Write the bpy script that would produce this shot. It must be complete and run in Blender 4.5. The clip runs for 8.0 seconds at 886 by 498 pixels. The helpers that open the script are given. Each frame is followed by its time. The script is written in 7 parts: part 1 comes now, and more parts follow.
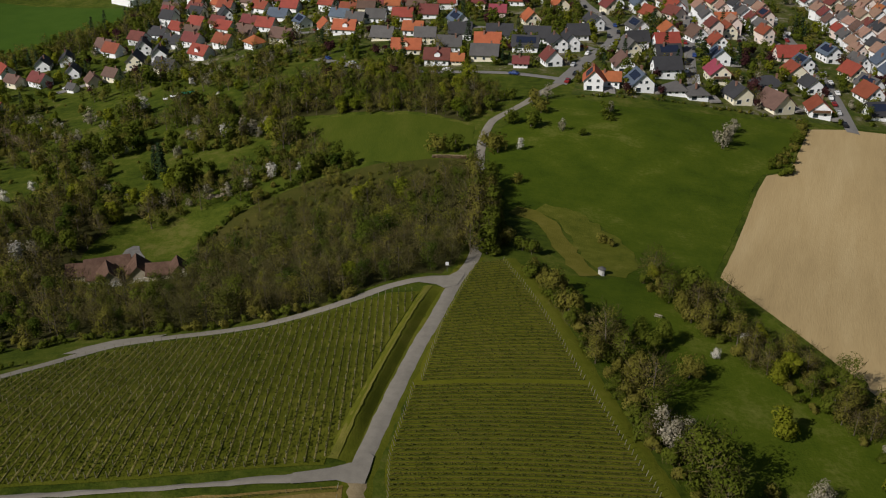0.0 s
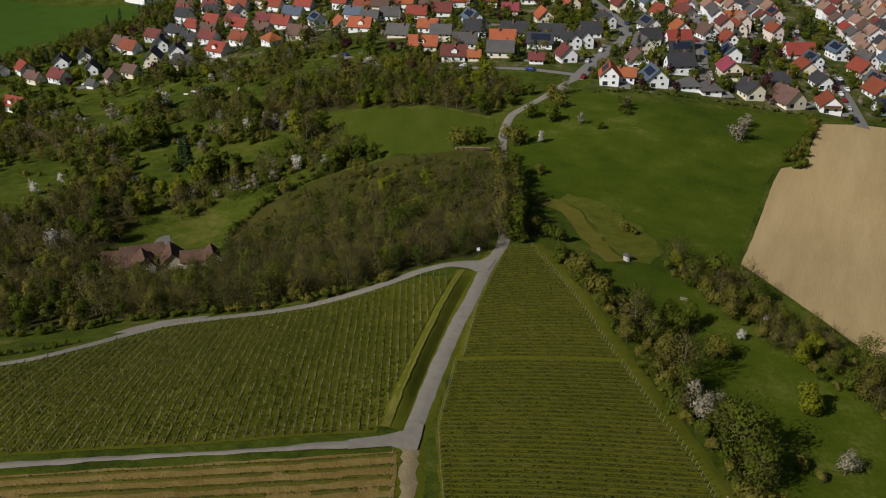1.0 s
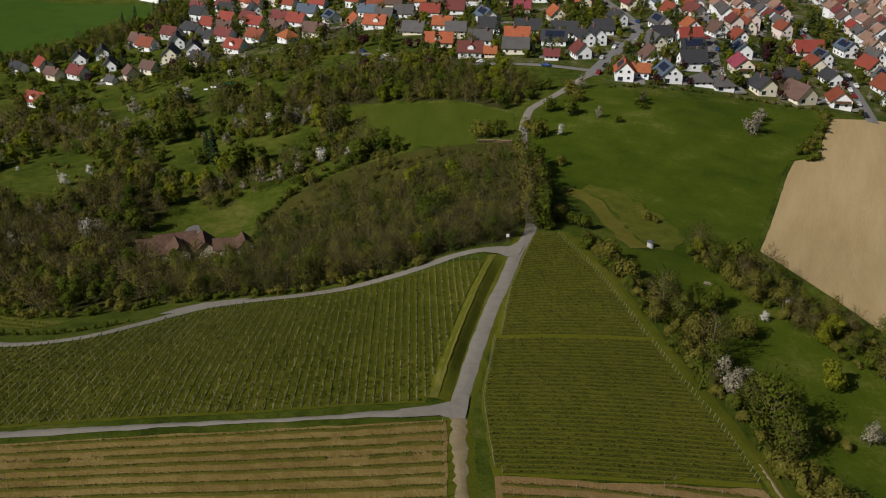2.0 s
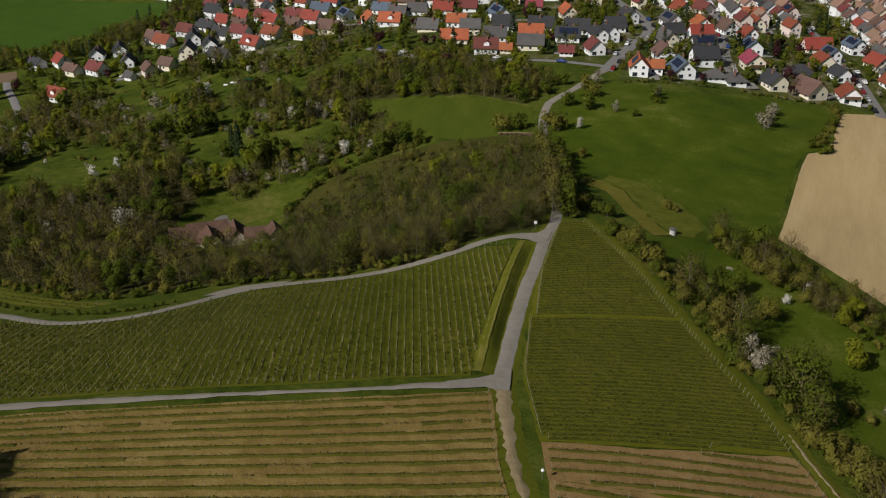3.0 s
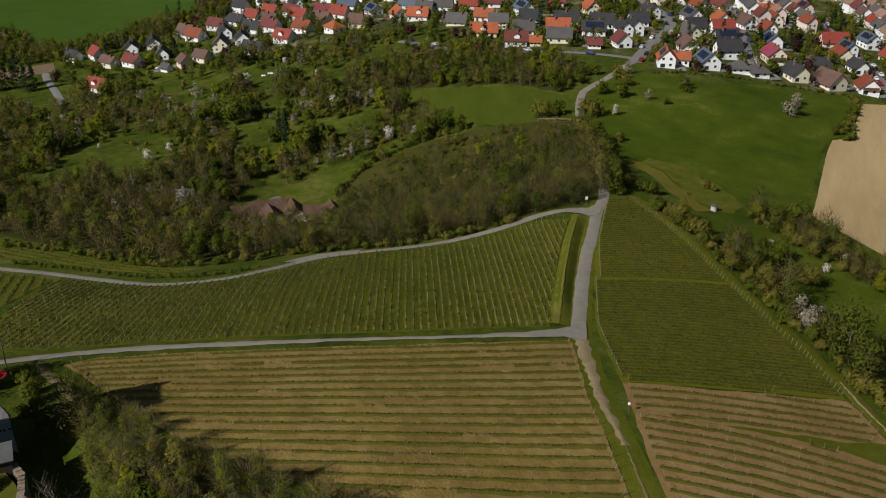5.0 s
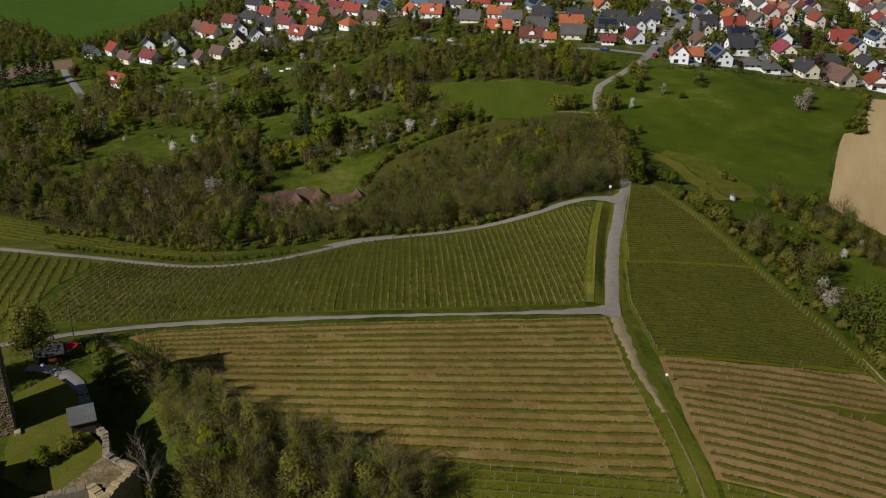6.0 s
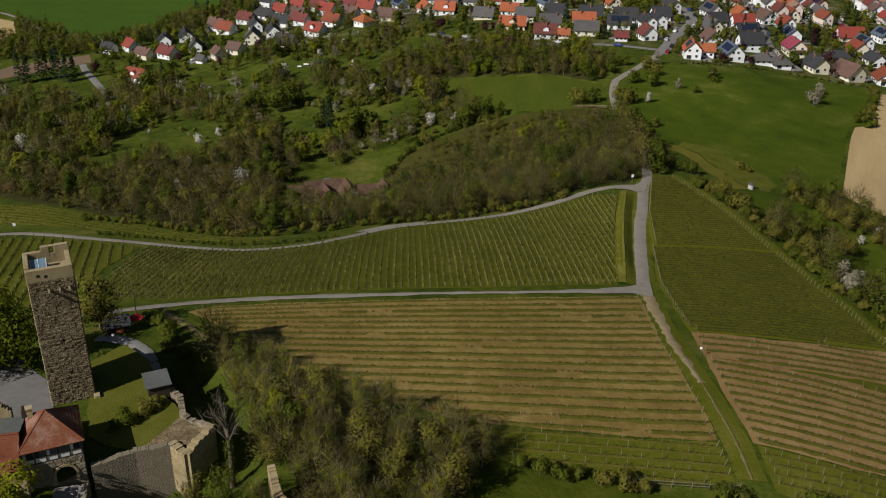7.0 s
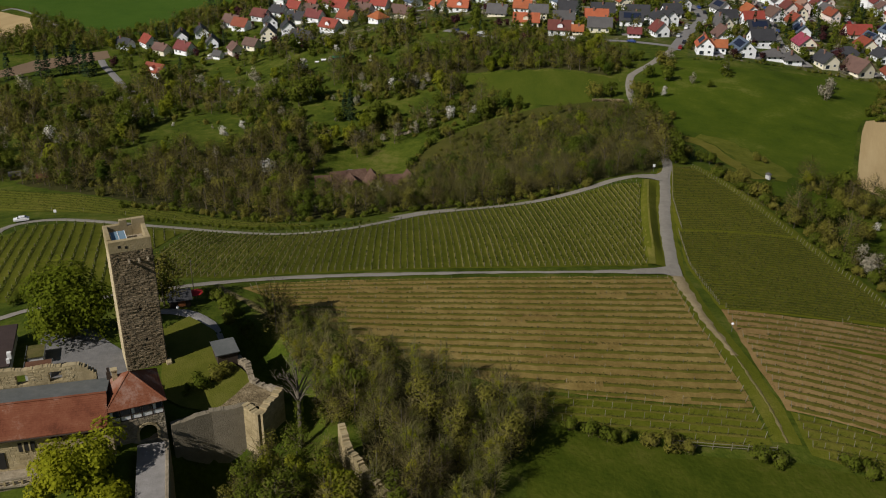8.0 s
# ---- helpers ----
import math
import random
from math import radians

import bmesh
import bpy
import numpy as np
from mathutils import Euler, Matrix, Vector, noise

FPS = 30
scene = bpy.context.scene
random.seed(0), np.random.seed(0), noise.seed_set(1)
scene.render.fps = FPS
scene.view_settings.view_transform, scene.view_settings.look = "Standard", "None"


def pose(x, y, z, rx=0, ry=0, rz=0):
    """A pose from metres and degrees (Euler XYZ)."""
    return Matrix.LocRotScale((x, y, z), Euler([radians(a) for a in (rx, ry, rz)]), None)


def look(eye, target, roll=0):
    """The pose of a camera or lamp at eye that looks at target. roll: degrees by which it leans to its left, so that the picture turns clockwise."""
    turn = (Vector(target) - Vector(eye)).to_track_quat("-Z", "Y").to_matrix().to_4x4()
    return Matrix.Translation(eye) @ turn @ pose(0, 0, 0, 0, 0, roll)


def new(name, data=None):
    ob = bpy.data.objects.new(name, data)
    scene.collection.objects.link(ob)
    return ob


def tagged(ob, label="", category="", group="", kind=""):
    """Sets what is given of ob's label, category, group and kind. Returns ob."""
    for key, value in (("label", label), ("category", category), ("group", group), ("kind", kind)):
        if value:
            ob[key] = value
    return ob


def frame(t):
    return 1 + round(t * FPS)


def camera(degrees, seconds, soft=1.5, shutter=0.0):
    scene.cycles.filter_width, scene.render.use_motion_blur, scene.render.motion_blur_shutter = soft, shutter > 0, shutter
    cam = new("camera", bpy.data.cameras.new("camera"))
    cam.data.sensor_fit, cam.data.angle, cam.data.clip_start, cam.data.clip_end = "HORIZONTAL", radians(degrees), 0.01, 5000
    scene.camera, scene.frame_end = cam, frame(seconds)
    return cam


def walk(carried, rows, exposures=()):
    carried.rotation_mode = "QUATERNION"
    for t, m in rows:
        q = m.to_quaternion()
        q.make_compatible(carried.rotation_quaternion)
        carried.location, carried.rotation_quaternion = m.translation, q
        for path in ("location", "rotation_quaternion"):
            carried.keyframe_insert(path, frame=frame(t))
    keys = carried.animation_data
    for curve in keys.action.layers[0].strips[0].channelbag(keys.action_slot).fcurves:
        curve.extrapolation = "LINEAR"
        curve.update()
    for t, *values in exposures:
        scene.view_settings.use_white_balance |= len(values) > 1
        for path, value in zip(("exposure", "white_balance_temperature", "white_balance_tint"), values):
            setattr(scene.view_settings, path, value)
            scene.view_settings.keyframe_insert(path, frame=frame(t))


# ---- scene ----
# A drone glides backwards and to its left over vineyards, level at about eighty metres over the fields.
cam = camera(50.4, 8.0, soft=1.1)
EYE, TILT = 120.0, -27.2
# seconds, metres right, ahead and up in the first camera's axes, yaw, pitch, roll
ROWS = [
    (0.0, 0.000, 0.000, 0.000, 0.000, 0.000, 0.000),
    (0.5, -4.094, -3.730, -1.922, -0.054, 0.046, -0.040),
    (1.0, -8.211, -7.480, -3.853, -0.110, 0.089, -0.079),
    (1.5, -12.352, -11.248, -5.794, -0.167, 0.130, -0.118),
    (2.0, -16.517, -15.037, -7.744, -0.227, 0.167, -0.157),
    (2.5, -20.706, -18.844, -9.704, -0.287, 0.202, -0.196),
    (3.0, -24.918, -22.672, -11.675, -0.348, 0.234, -0.236),
    (3.5, -29.155, -26.519, -13.657, -0.410, 0.263, -0.276),
    (4.0, -33.415, -30.385, -15.650, -0.473, 0.290, -0.317),
    (4.5, -37.699, -34.272, -17.655, -0.536, 0.315, -0.358),
    (5.0, -42.007, -38.178, -19.673, -0.599, 0.337, -0.401),
    (5.5, -46.339, -42.104, -21.704, -0.662, 0.356, -0.444),
    (6.0, -50.694, -46.050, -23.748, -0.724, 0.374, -0.489),
    (6.5, -55.074, -50.017, -25.806, -0.785, 0.390, -0.536),
    (7.0, -59.477, -54.003, -27.878, -0.846, 0.403, -0.584),
    (7.5, -63.904, -58.009, -29.965, -0.905, 0.415, -0.634),
    (8.0, -68.356, -62.036, -32.067, -0.963, 0.425, -0.686),
]
walk(cam, [(t, pose(0, 0, EYE, TILT) @ pose(x, y, z, 90 + pitch, roll, yaw)) for t, x, y, z, yaw, pitch, roll in ROWS],
     exposures=[(0.0, -0.03), (8.0, 0.09)])

# ---------------------------------------------------------------- light
SUN_AZ, SUN_EL = 220.0, 38.0   # degrees: the sun stands behind the camera's left shoulder
world = bpy.data.worlds.new("sky")
scene.world = world
world.use_nodes = True
wn = world.node_tree
sky = wn.nodes.new("ShaderNodeTexSky")
sky.sky_type, sky.sun_disc = "NISHITA", False
sky.sun_elevation, sky.sun_rotation = radians(SUN_EL), radians(90 - SUN_AZ)
wn.links.new(sky.outputs[0], wn.nodes["Background"].inputs[0])
wn.nodes["Background"].inputs[1].default_value = 0.031
sun_data = bpy.data.lights.new("sun", "SUN")
sun_data.energy, sun_data.angle, sun_data.color = 3.9, radians(0.5), (1.0, 0.95, 0.885)
sun = new("sun", sun_data)
sun_from = Vector((math.cos(radians(SUN_AZ)) * math.cos(radians(SUN_EL)), math.sin(radians(SUN_AZ)) * math.cos(radians(SUN_EL)), math.sin(radians(SUN_EL))))
sun.matrix_world = look(sun_from * 300, (0, 0, 0))

# ---------------------------------------------------------------- materials


def material(name, colors, scales=(0.05, 0.6, 6.0), rough=0.9, bump=0.3, bump_scale=8.0, per_object=0.0, per_island=0.0,
             metal=0.0, translucent=0.0, stretch=(1, 1, 1), local=False, contrast=1.0, shine=0.06, spin=0.0):
    """A surface whose colour wanders between the given colours at three sizes, with fine relief.
    per_object and per_island: how far whole objects and loose pieces differ in brightness."""
    m = bpy.data.materials.new(name)
    m.use_nodes = True
    t = m.node_tree
    bsdf = t.nodes["Principled BSDF"]
    if local:
        where = t.nodes.new("ShaderNodeTexCoord").outputs["Object"]
    else:
        where = t.nodes.new("ShaderNodeNewGeometry").outputs["Position"]
    mapping = t.nodes.new("ShaderNodeMapping")
    mapping.inputs["Scale"].default_value = stretch
    if spin:
        turned = t.nodes.new("ShaderNodeMapping")
        turned.inputs["Rotation"].default_value = (0, 0, radians(spin))
        t.links.new(where, turned.inputs[0])
        where = turned.outputs[0]
    t.links.new(where, mapping.inputs[0])
    total = None
    for scale, weight in zip(scales, (0.45, 0.35, 0.2)):
        n = t.nodes.new("ShaderNodeTexNoise")
        n.inputs["Scale"].default_value, n.inputs["Detail"].default_value, n.inputs["Roughness"].default_value = scale, 4, 0.6
        t.links.new(mapping.outputs[0], n.inputs["Vector"])
        w = t.nodes.new("ShaderNodeMath")
        w.operation = "MULTIPLY_ADD"
        w.inputs[1].default_value = weight
        t.links.new(n.outputs[0], w.inputs[0])
        if total is None:
            w.inputs[2].default_value = 0.0
        else:
            t.links.new(total, w.inputs[2])
        total = w.outputs[0]
    spread = t.nodes.new("ShaderNodeMapRange")
    spread.inputs[1].default_value, spread.inputs[2].default_value = 0.5 - 0.17 / contrast, 0.5 + 0.17 / contrast
    t.links.new(total, spread.inputs[0])
    ramp = t.nodes.new("ShaderNodeValToRGB")
    els = ramp.color_ramp.elements
    while len(els) < len(colors):
        els.new(0.5)
    for i, c in enumerate(colors):
        els[i].position, els[i].color = i / max(1, len(colors) - 1), (*c, 1)
    t.links.new(spread.outputs[0], ramp.inputs[0])
    color = ramp.outputs[0]
    for amount, socket in ((per_object, "obj"), (per_island, "isl")):
        if not amount:
            continue
        r = t.nodes.new("ShaderNodeObjectInfo").outputs["Random"] if socket == "obj" else t.nodes.new("ShaderNodeNewGeometry").outputs["Random Per Island"]
        k = t.nodes.new("ShaderNodeMapRange")
        k.inputs[3].default_value, k.inputs[4].default_value = 1 - amount, 1 + amount
        t.links.new(r, k.inputs[0])
        hsv = t.nodes.new("ShaderNodeHueSaturation")
        t.links.new(k.outputs[0], hsv.inputs["Value"])
        if socket == "obj":
            hue = t.nodes.new("ShaderNodeMapRange")
            hue.inputs[3].default_value, hue.inputs[4].default_value = 0.5 + 0.07 * amount, 0.5 - 0.07 * amount
            t.links.new(r, hue.inputs[0])
            t.links.new(hue.outputs[0], hsv.inputs["Hue"])
        t.links.new(color, hsv.inputs["Color"])
        color = hsv.outputs[0]
    t.links.new(color, bsdf.inputs["Base Color"])
    bsdf.inputs["Roughness"].default_value, bsdf.inputs["Metallic"].default_value = rough, metal
    bsdf.inputs["Specular IOR Level"].default_value = shine
    if bump:
        n = t.nodes.new("ShaderNodeTexNoise")
        n.inputs["Scale"].default_value, n.inputs["Detail"].default_value = bump_scale, 5
        t.links.new(mapping.outputs[0], n.inputs["Vector"])
        b = t.nodes.new("ShaderNodeBump")
        b.inputs["Strength"].default_value, b.inputs["Distance"].default_value = bump, 0.15
        t.links.new(n.outputs[0], b.inputs["Height"])
        t.links.new(b.outputs[0], bsdf.inputs["Normal"])
    if translucent:
        tr = t.nodes.new("ShaderNodeBsdfTranslucent")
        t.links.new(color, tr.inputs[0])
        mix = t.nodes.new("ShaderNodeMixShader")
        mix.inputs[0].default_value = translucent
        t.links.new(bsdf.outputs[0], mix.inputs[1])
        t.links.new(tr.outputs[0], mix.inputs[2])
        t.links.new(mix.outputs[0], t.nodes["Material Output"].inputs[0])
    return m


GRASS = material("rough_grass", [(0.028, 0.044, 0.005), (0.050, 0.071, 0.007), (0.076, 0.095, 0.011), (0.120, 0.117, 0.027)], (0.04, 0.3, 1.6), bump=1.0, bump_scale=1.6, contrast=1.5)
MEADOW = material("lush_meadow", [(0.034, 0.055, 0.004), (0.050, 0.076, 0.005), (0.069, 0.094, 0.007), (0.125, 0.135, 0.025)], (0.018, 0.09, 0.9), bump=0.8, bump_scale=2.0, contrast=1.25)
LOW_MEADOW = material("low_meadow", [(0.027, 0.042, 0.003), (0.040, 0.056, 0.004), (0.056, 0.070, 0.006), (0.080, 0.085, 0.012)], (0.03, 0.16, 1.1), bump=1.0, bump_scale=1.4, contrast=1.4)
PALE_MEADOW = material("upper_meadow", [(0.042, 0.064, 0.006), (0.062, 0.082, 0.008), (0.088, 0.10, 0.014)], (0.03, 0.15, 1.0), bump=0.8, bump_scale=2.0, stretch=(1, 0.35, 1))
DRY = material("dry_grass", [(0.070, 0.084, 0.009), (0.105, 0.113, 0.014), (0.165, 0.150, 0.032)], (0.07, 0.35, 1.6), bump=0.9, bump_scale=3.0, contrast=1.3)
BANKGRASS = material("bank_grass", [(0.095, 0.10, 0.016), (0.145, 0.138, 0.026), (0.20, 0.17, 0.045)], (0.08, 0.4, 2.0), bump=0.9, bump_scale=4.0)
VINEGRASS = material("vineyard_grass", [(0.070, 0.085, 0.009), (0.10, 0.112, 0.012), (0.128, 0.130, 0.017), (0.165, 0.148, 0.028)], (0.03, 0.25, 1.8), bump=0.8, bump_scale=3.0)
VINEGRASS2 = material("vineyard_turf", [(0.096, 0.102, 0.008), (0.124, 0.128, 0.010), (0.155, 0.150, 0.016)], (0.03, 0.25, 1.8), bump=0.8, bump_scale=3.0)
VINEGREEN = material("vineyard_sward", [(0.062, 0.074, 0.006), (0.086, 0.097, 0.008), (0.112, 0.118, 0.012), (0.155, 0.142, 0.025)], (0.03, 0.25, 1.8), bump=0.8, bump_scale=3.0)
TILLED_RED = material("reddish_tilled_soil", [(0.21, 0.132, 0.048), (0.27, 0.175, 0.068), (0.33, 0.225, 0.095)], (0.06, 0.5, 3.0), bump=1.2, bump_scale=2.4, contrast=1.3)
SANDY = material("sandy_track", [(0.20, 0.155, 0.075), (0.28, 0.22, 0.125), (0.36, 0.29, 0.18)], (0.15, 0.7, 3.0), bump=0.5, bump_scale=8)
TRODDEN = material("trodden_slope_grass", [(0.092, 0.088, 0.012), (0.128, 0.118, 0.018), (0.170, 0.145, 0.032)], (0.06, 0.35, 1.8), bump=0.8, bump_scale=3.0)
TILLED = material("tilled_soil", [(0.172, 0.119, 0.034), (0.228, 0.161, 0.049), (0.29, 0.213, 0.073)], (0.05, 0.4, 2.5), bump=1.2, bump_scale=2.2, contrast=1.5)
STRIPGRASS = material("strip_grass", [(0.038, 0.050, 0.007), (0.060, 0.071, 0.010), (0.092, 0.094, 0.018)], (0.1, 0.5, 2.5), bump=0.9, bump_scale=4.0)
STRIPTHIN = material("thin_weeds", [(0.078, 0.077, 0.011), (0.112, 0.104, 0.017), (0.15, 0.128, 0.029)], (0.1, 0.5, 2.5), bump=0.9, bump_scale=4.0)
STEM = material("young_stems", [(0.105, 0.098, 0.030), (0.160, 0.148, 0.050), (0.22, 0.200, 0.078)], (0.2, 1.0, 4.0), bump=0.0, per_object=0.22, per_island=0.15)
STRIPSOIL = material("strip_soil", [(0.13, 0.115, 0.032), (0.20, 0.175, 0.055), (0.29, 0.25, 0.10)], (0.15, 0.7, 3.0), bump=0.9, bump_scale=4.0)
SOIL = material("pale_field_soil", [(0.37, 0.27, 0.135), (0.45, 0.33, 0.165), (0.52, 0.395, 0.21)], (0.03, 0.12, 0.9), bump=0.6, bump_scale=2.0, stretch=(0.15, 1.3, 1), spin=-66, contrast=0.9)
BROWNSOIL = material("brown_soil", [(0.16, 0.11, 0.07), (0.21, 0.15, 0.10)], (0.02, 0.1, 1.2), bump=0.6, bump_scale=2.0)
ASPHALT = material("worn_asphalt", [(0.20, 0.180, 0.148), (0.255, 0.232, 0.195), (0.31, 0.283, 0.24)], (0.08, 0.7, 5.0), rough=0.85, bump=0.2, bump_scale=20)
STREET = material("street_asphalt", [(0.19, 0.18, 0.17), (0.24, 0.23, 0.22)], (0.08, 0.7, 5.0), rough=0.85, bump=0.2, bump_scale=20)
DIRT = material("dirt_track", [(0.085, 0.085, 0.02), (0.15, 0.125, 0.05), (0.21, 0.17, 0.085)], (0.15, 0.7, 3.0), bump=0.6, bump_scale=8)
GRAVEL = material("gravel_yard", [(0.19, 0.18, 0.165), (0.25, 0.235, 0.22), (0.31, 0.295, 0.28)], (0.1, 0.8, 6.0), bump=0.4, bump_scale=15)

BARK = material("bark", [(0.060, 0.052, 0.036), (0.10, 0.088, 0.062), (0.15, 0.132, 0.098)], (0.3, 2.0, 9.0), bump=0.8, bump_scale=6, per_object=0.25)
TWIG = material("twigs", [(0.050, 0.045, 0.016), (0.083, 0.074, 0.027), (0.12, 0.105, 0.044)], (0.2, 1.0, 4.0), bump=0.0, per_object=0.28, per_island=0.15)
L_FRESH = material("fresh_leaves", [(0.10, 0.13, 0.008), (0.145, 0.168, 0.013), (0.19, 0.20, 0.02)], (0.15, 0.6, 2.5), bump=0.0, per_object=0.2, per_island=0.17, translucent=0.4)
L_GREEN = material("green_leaves", [(0.045, 0.068, 0.008), (0.073, 0.100, 0.011), (0.105, 0.13, 0.017)], (0.15, 0.6, 2.5), bump=0.0, per_object=0.28, per_island=0.10, translucent=0.38)
L_OLIVE = material("olive_leaves", [(0.095, 0.100, 0.016), (0.14, 0.142, 0.023), (0.19, 0.18, 0.038)], (0.15, 0.6, 2.5), bump=0.0, per_object=0.28, per_island=0.10, translucent=0.38)
L_MAPLE = material("maple_leaves", [(0.15, 0.17, 0.008), (0.23, 0.245, 0.013), (0.32, 0.32, 0.025)], (0.15, 0.6, 2.5), bump=0.0, per_object=0.12, per_island=0.17, translucent=0.42)
L_SAPLING = material("sapling_leaves", [(0.150, 0.165, 0.012), (0.215, 0.226, 0.017), (0.28, 0.275, 0.03)], (0.1, 0.5, 2.5), bump=0.0, per_object=0.22, per_island=0.10, translucent=0.45)
SLOPE = material("dry_slope_grass", [(0.036, 0.043, 0.008), (0.056, 0.057, 0.011), (0.088, 0.078, 0.020)], (0.05, 0.25, 1.4), bump=1.0, bump_scale=2.0)
PATH = material("bare_path", [(0.15, 0.115, 0.07), (0.21, 0.165, 0.11)], (0.1, 0.5, 2.5), bump=0.5)
L_BLOSSOM = material("white_blossom", [(0.40, 0.375, 0.31), (0.56, 0.535, 0.47), (0.72, 0.70, 0.65)], (0.3, 1.0, 3.0), bump=0.0, per_object=0.12, per_island=0.17, translucent=0.2)
L_PALE = material("pale_blossom", [(0.17, 0.158, 0.095), (0.26, 0.24, 0.165), (0.38, 0.355, 0.28)], (0.3, 1.0, 3.0), bump=0.0, per_object=0.2, per_island=0.17, translucent=0.2)
L_NEEDLE = material("needles", [(0.012, 0.024, 0.010), (0.022, 0.038, 0.014), (0.034, 0.052, 0.020)], (0.3, 1.0, 3.0), bump=0.0, per_object=0.2, per_island=0.3)
L_LIME = material("lime_leaves", [(0.07, 0.098, 0.007), (0.115, 0.145, 0.010), (0.16, 0.18, 0.016)], (0.15, 0.6, 2.5), bump=0.0, per_object=0.1, per_island=0.17, translucent=0.4)
LITTER = material("leaf_litter", [(0.030, 0.032, 0.009), (0.050, 0.050, 0.014), (0.072, 0.068, 0.021)], (0.06, 0.4, 2.0), bump=1.0, bump_scale=2.0)
CROP = material("crop_green", [(0.035, 0.075, 0.008), (0.048, 0.092, 0.010), (0.06, 0.105, 0.014)], (0.02, 0.1, 0.9), bump=0.5, bump_scale=3.0)
GARDEN = material("garden_ground", [(0.030, 0.046, 0.008), (0.055, 0.075, 0.012), (0.095, 0.095, 0.026), (0.22, 0.20, 0.15)], (0.06, 0.22, 1.2), bump=1.0, bump_scale=1.5, contrast=1.7)
L_RED = material("copper_leaves", [(0.035, 0.014, 0.014), (0.06, 0.024, 0.022)], (0.3, 1.0, 3.0), bump=0.0, per_object=0.2, per_island=0.17, translucent=0.2)
VINE = material("vine_wood", [(0.04, 0.038, 0.014), (0.07, 0.065, 0.022)], (0.3, 1.5, 6.0), bump=0.0, per_island=0.3)
VINELEAF = material("vine_shoots", [(0.038, 0.05, 0.007), (0.062, 0.074, 0.010)], (0.3, 1.5, 6.0), bump=0.0, per_island=0.4)
POST = material("post_wood", [(0.14, 0.125, 0.09), (0.20, 0.18, 0.13), (0.28, 0.25, 0.19)], (0.5, 3.0, 9.0), bump=0.2, per_island=0.3)


def plain(name, color, rough=0.6, metal=0.0, vary=0.12, scales=(0.3, 1.5, 6.0), per_object=0.0, bump=0.12):
    c = color
    return material(name, [tuple(v * (1 - vary) for v in c), c, tuple(min(1, v * (1 + vary)) for v in c)], scales, rough=rough, metal=metal, bump=bump, bump_scale=12, per_object=per_object, shine=0.3)


# ---------------------------------------------------------------- meshes


def mesh_of(name, verts, faces, mat, smooth=False):
    me = bpy.data.meshes.new(name)
    me.from_pydata([tuple(v) for v in verts], [], [tuple(f) for f in faces])
    for m in mat if isinstance(mat, (list, tuple)) else [mat]:
        me.materials.append(m)
    if smooth:
        me.polygons.foreach_set("use_smooth", [True] * len(me.polygons))
    me.update()
    return me


def put(name, me, parent=None, m=None, label=""):
    ob = new(name, me)
    if m is not None:
        ob.matrix_basis = m
    if parent is not None:
        ob.parent = parent
    if label:
        ob["label"] = label
    return ob


def part(name, bm, mat, parent, label=""):
    me = bpy.data.meshes.new(name)
    bm.normal_update()
    bm.to_mesh(me)
    bm.free()
    me.materials.append(mat)
    return put(name, me, parent, None, label)


def boxes(*specs, bevel=0.0):
    """A bmesh of boxes (x0, y0, z0, x1, y1, z1)."""
    bm = bmesh.new()
    for x0, y0, z0, x1, y1, z1 in specs:
        made = bmesh.ops.create_cube(bm, size=1.0)["verts"]
        for v in made:
            v.co = Vector(((x0 + x1) / 2 + v.co.x * (x1 - x0), (y0 + y1) / 2 + v.co.y * (y1 - y0), (z0 + z1) / 2 + v.co.z * (z1 - z0)))
    if bevel:
        bmesh.ops.bevel(bm, geom=bm.edges[:], offset=bevel, segments=1, affect="EDGES")
    return bm


def tube(verts, faces, a, b, ra, rb, sides=5):
    """Adds a tapered tube from a to b to the lists."""
    a, b = Vector(a), Vector(b)
    d = (b - a).normalized()
    u = d.orthogonal().normalized()
    w = d.cross(u)
    n = len(verts)
    for p, r in ((a, ra), (b, rb)):
        for i in range(sides):
            c = 2 * math.pi * i / sides
            verts.append(p + u * (r * math.cos(c)) + w * (r * math.sin(c)))
    for i in range(sides):
        j = (i + 1) % sides
        faces.append((n + i, n + j, n + sides + j, n + sides + i))
    faces.append(tuple(n + sides + i for i in range(sides)))


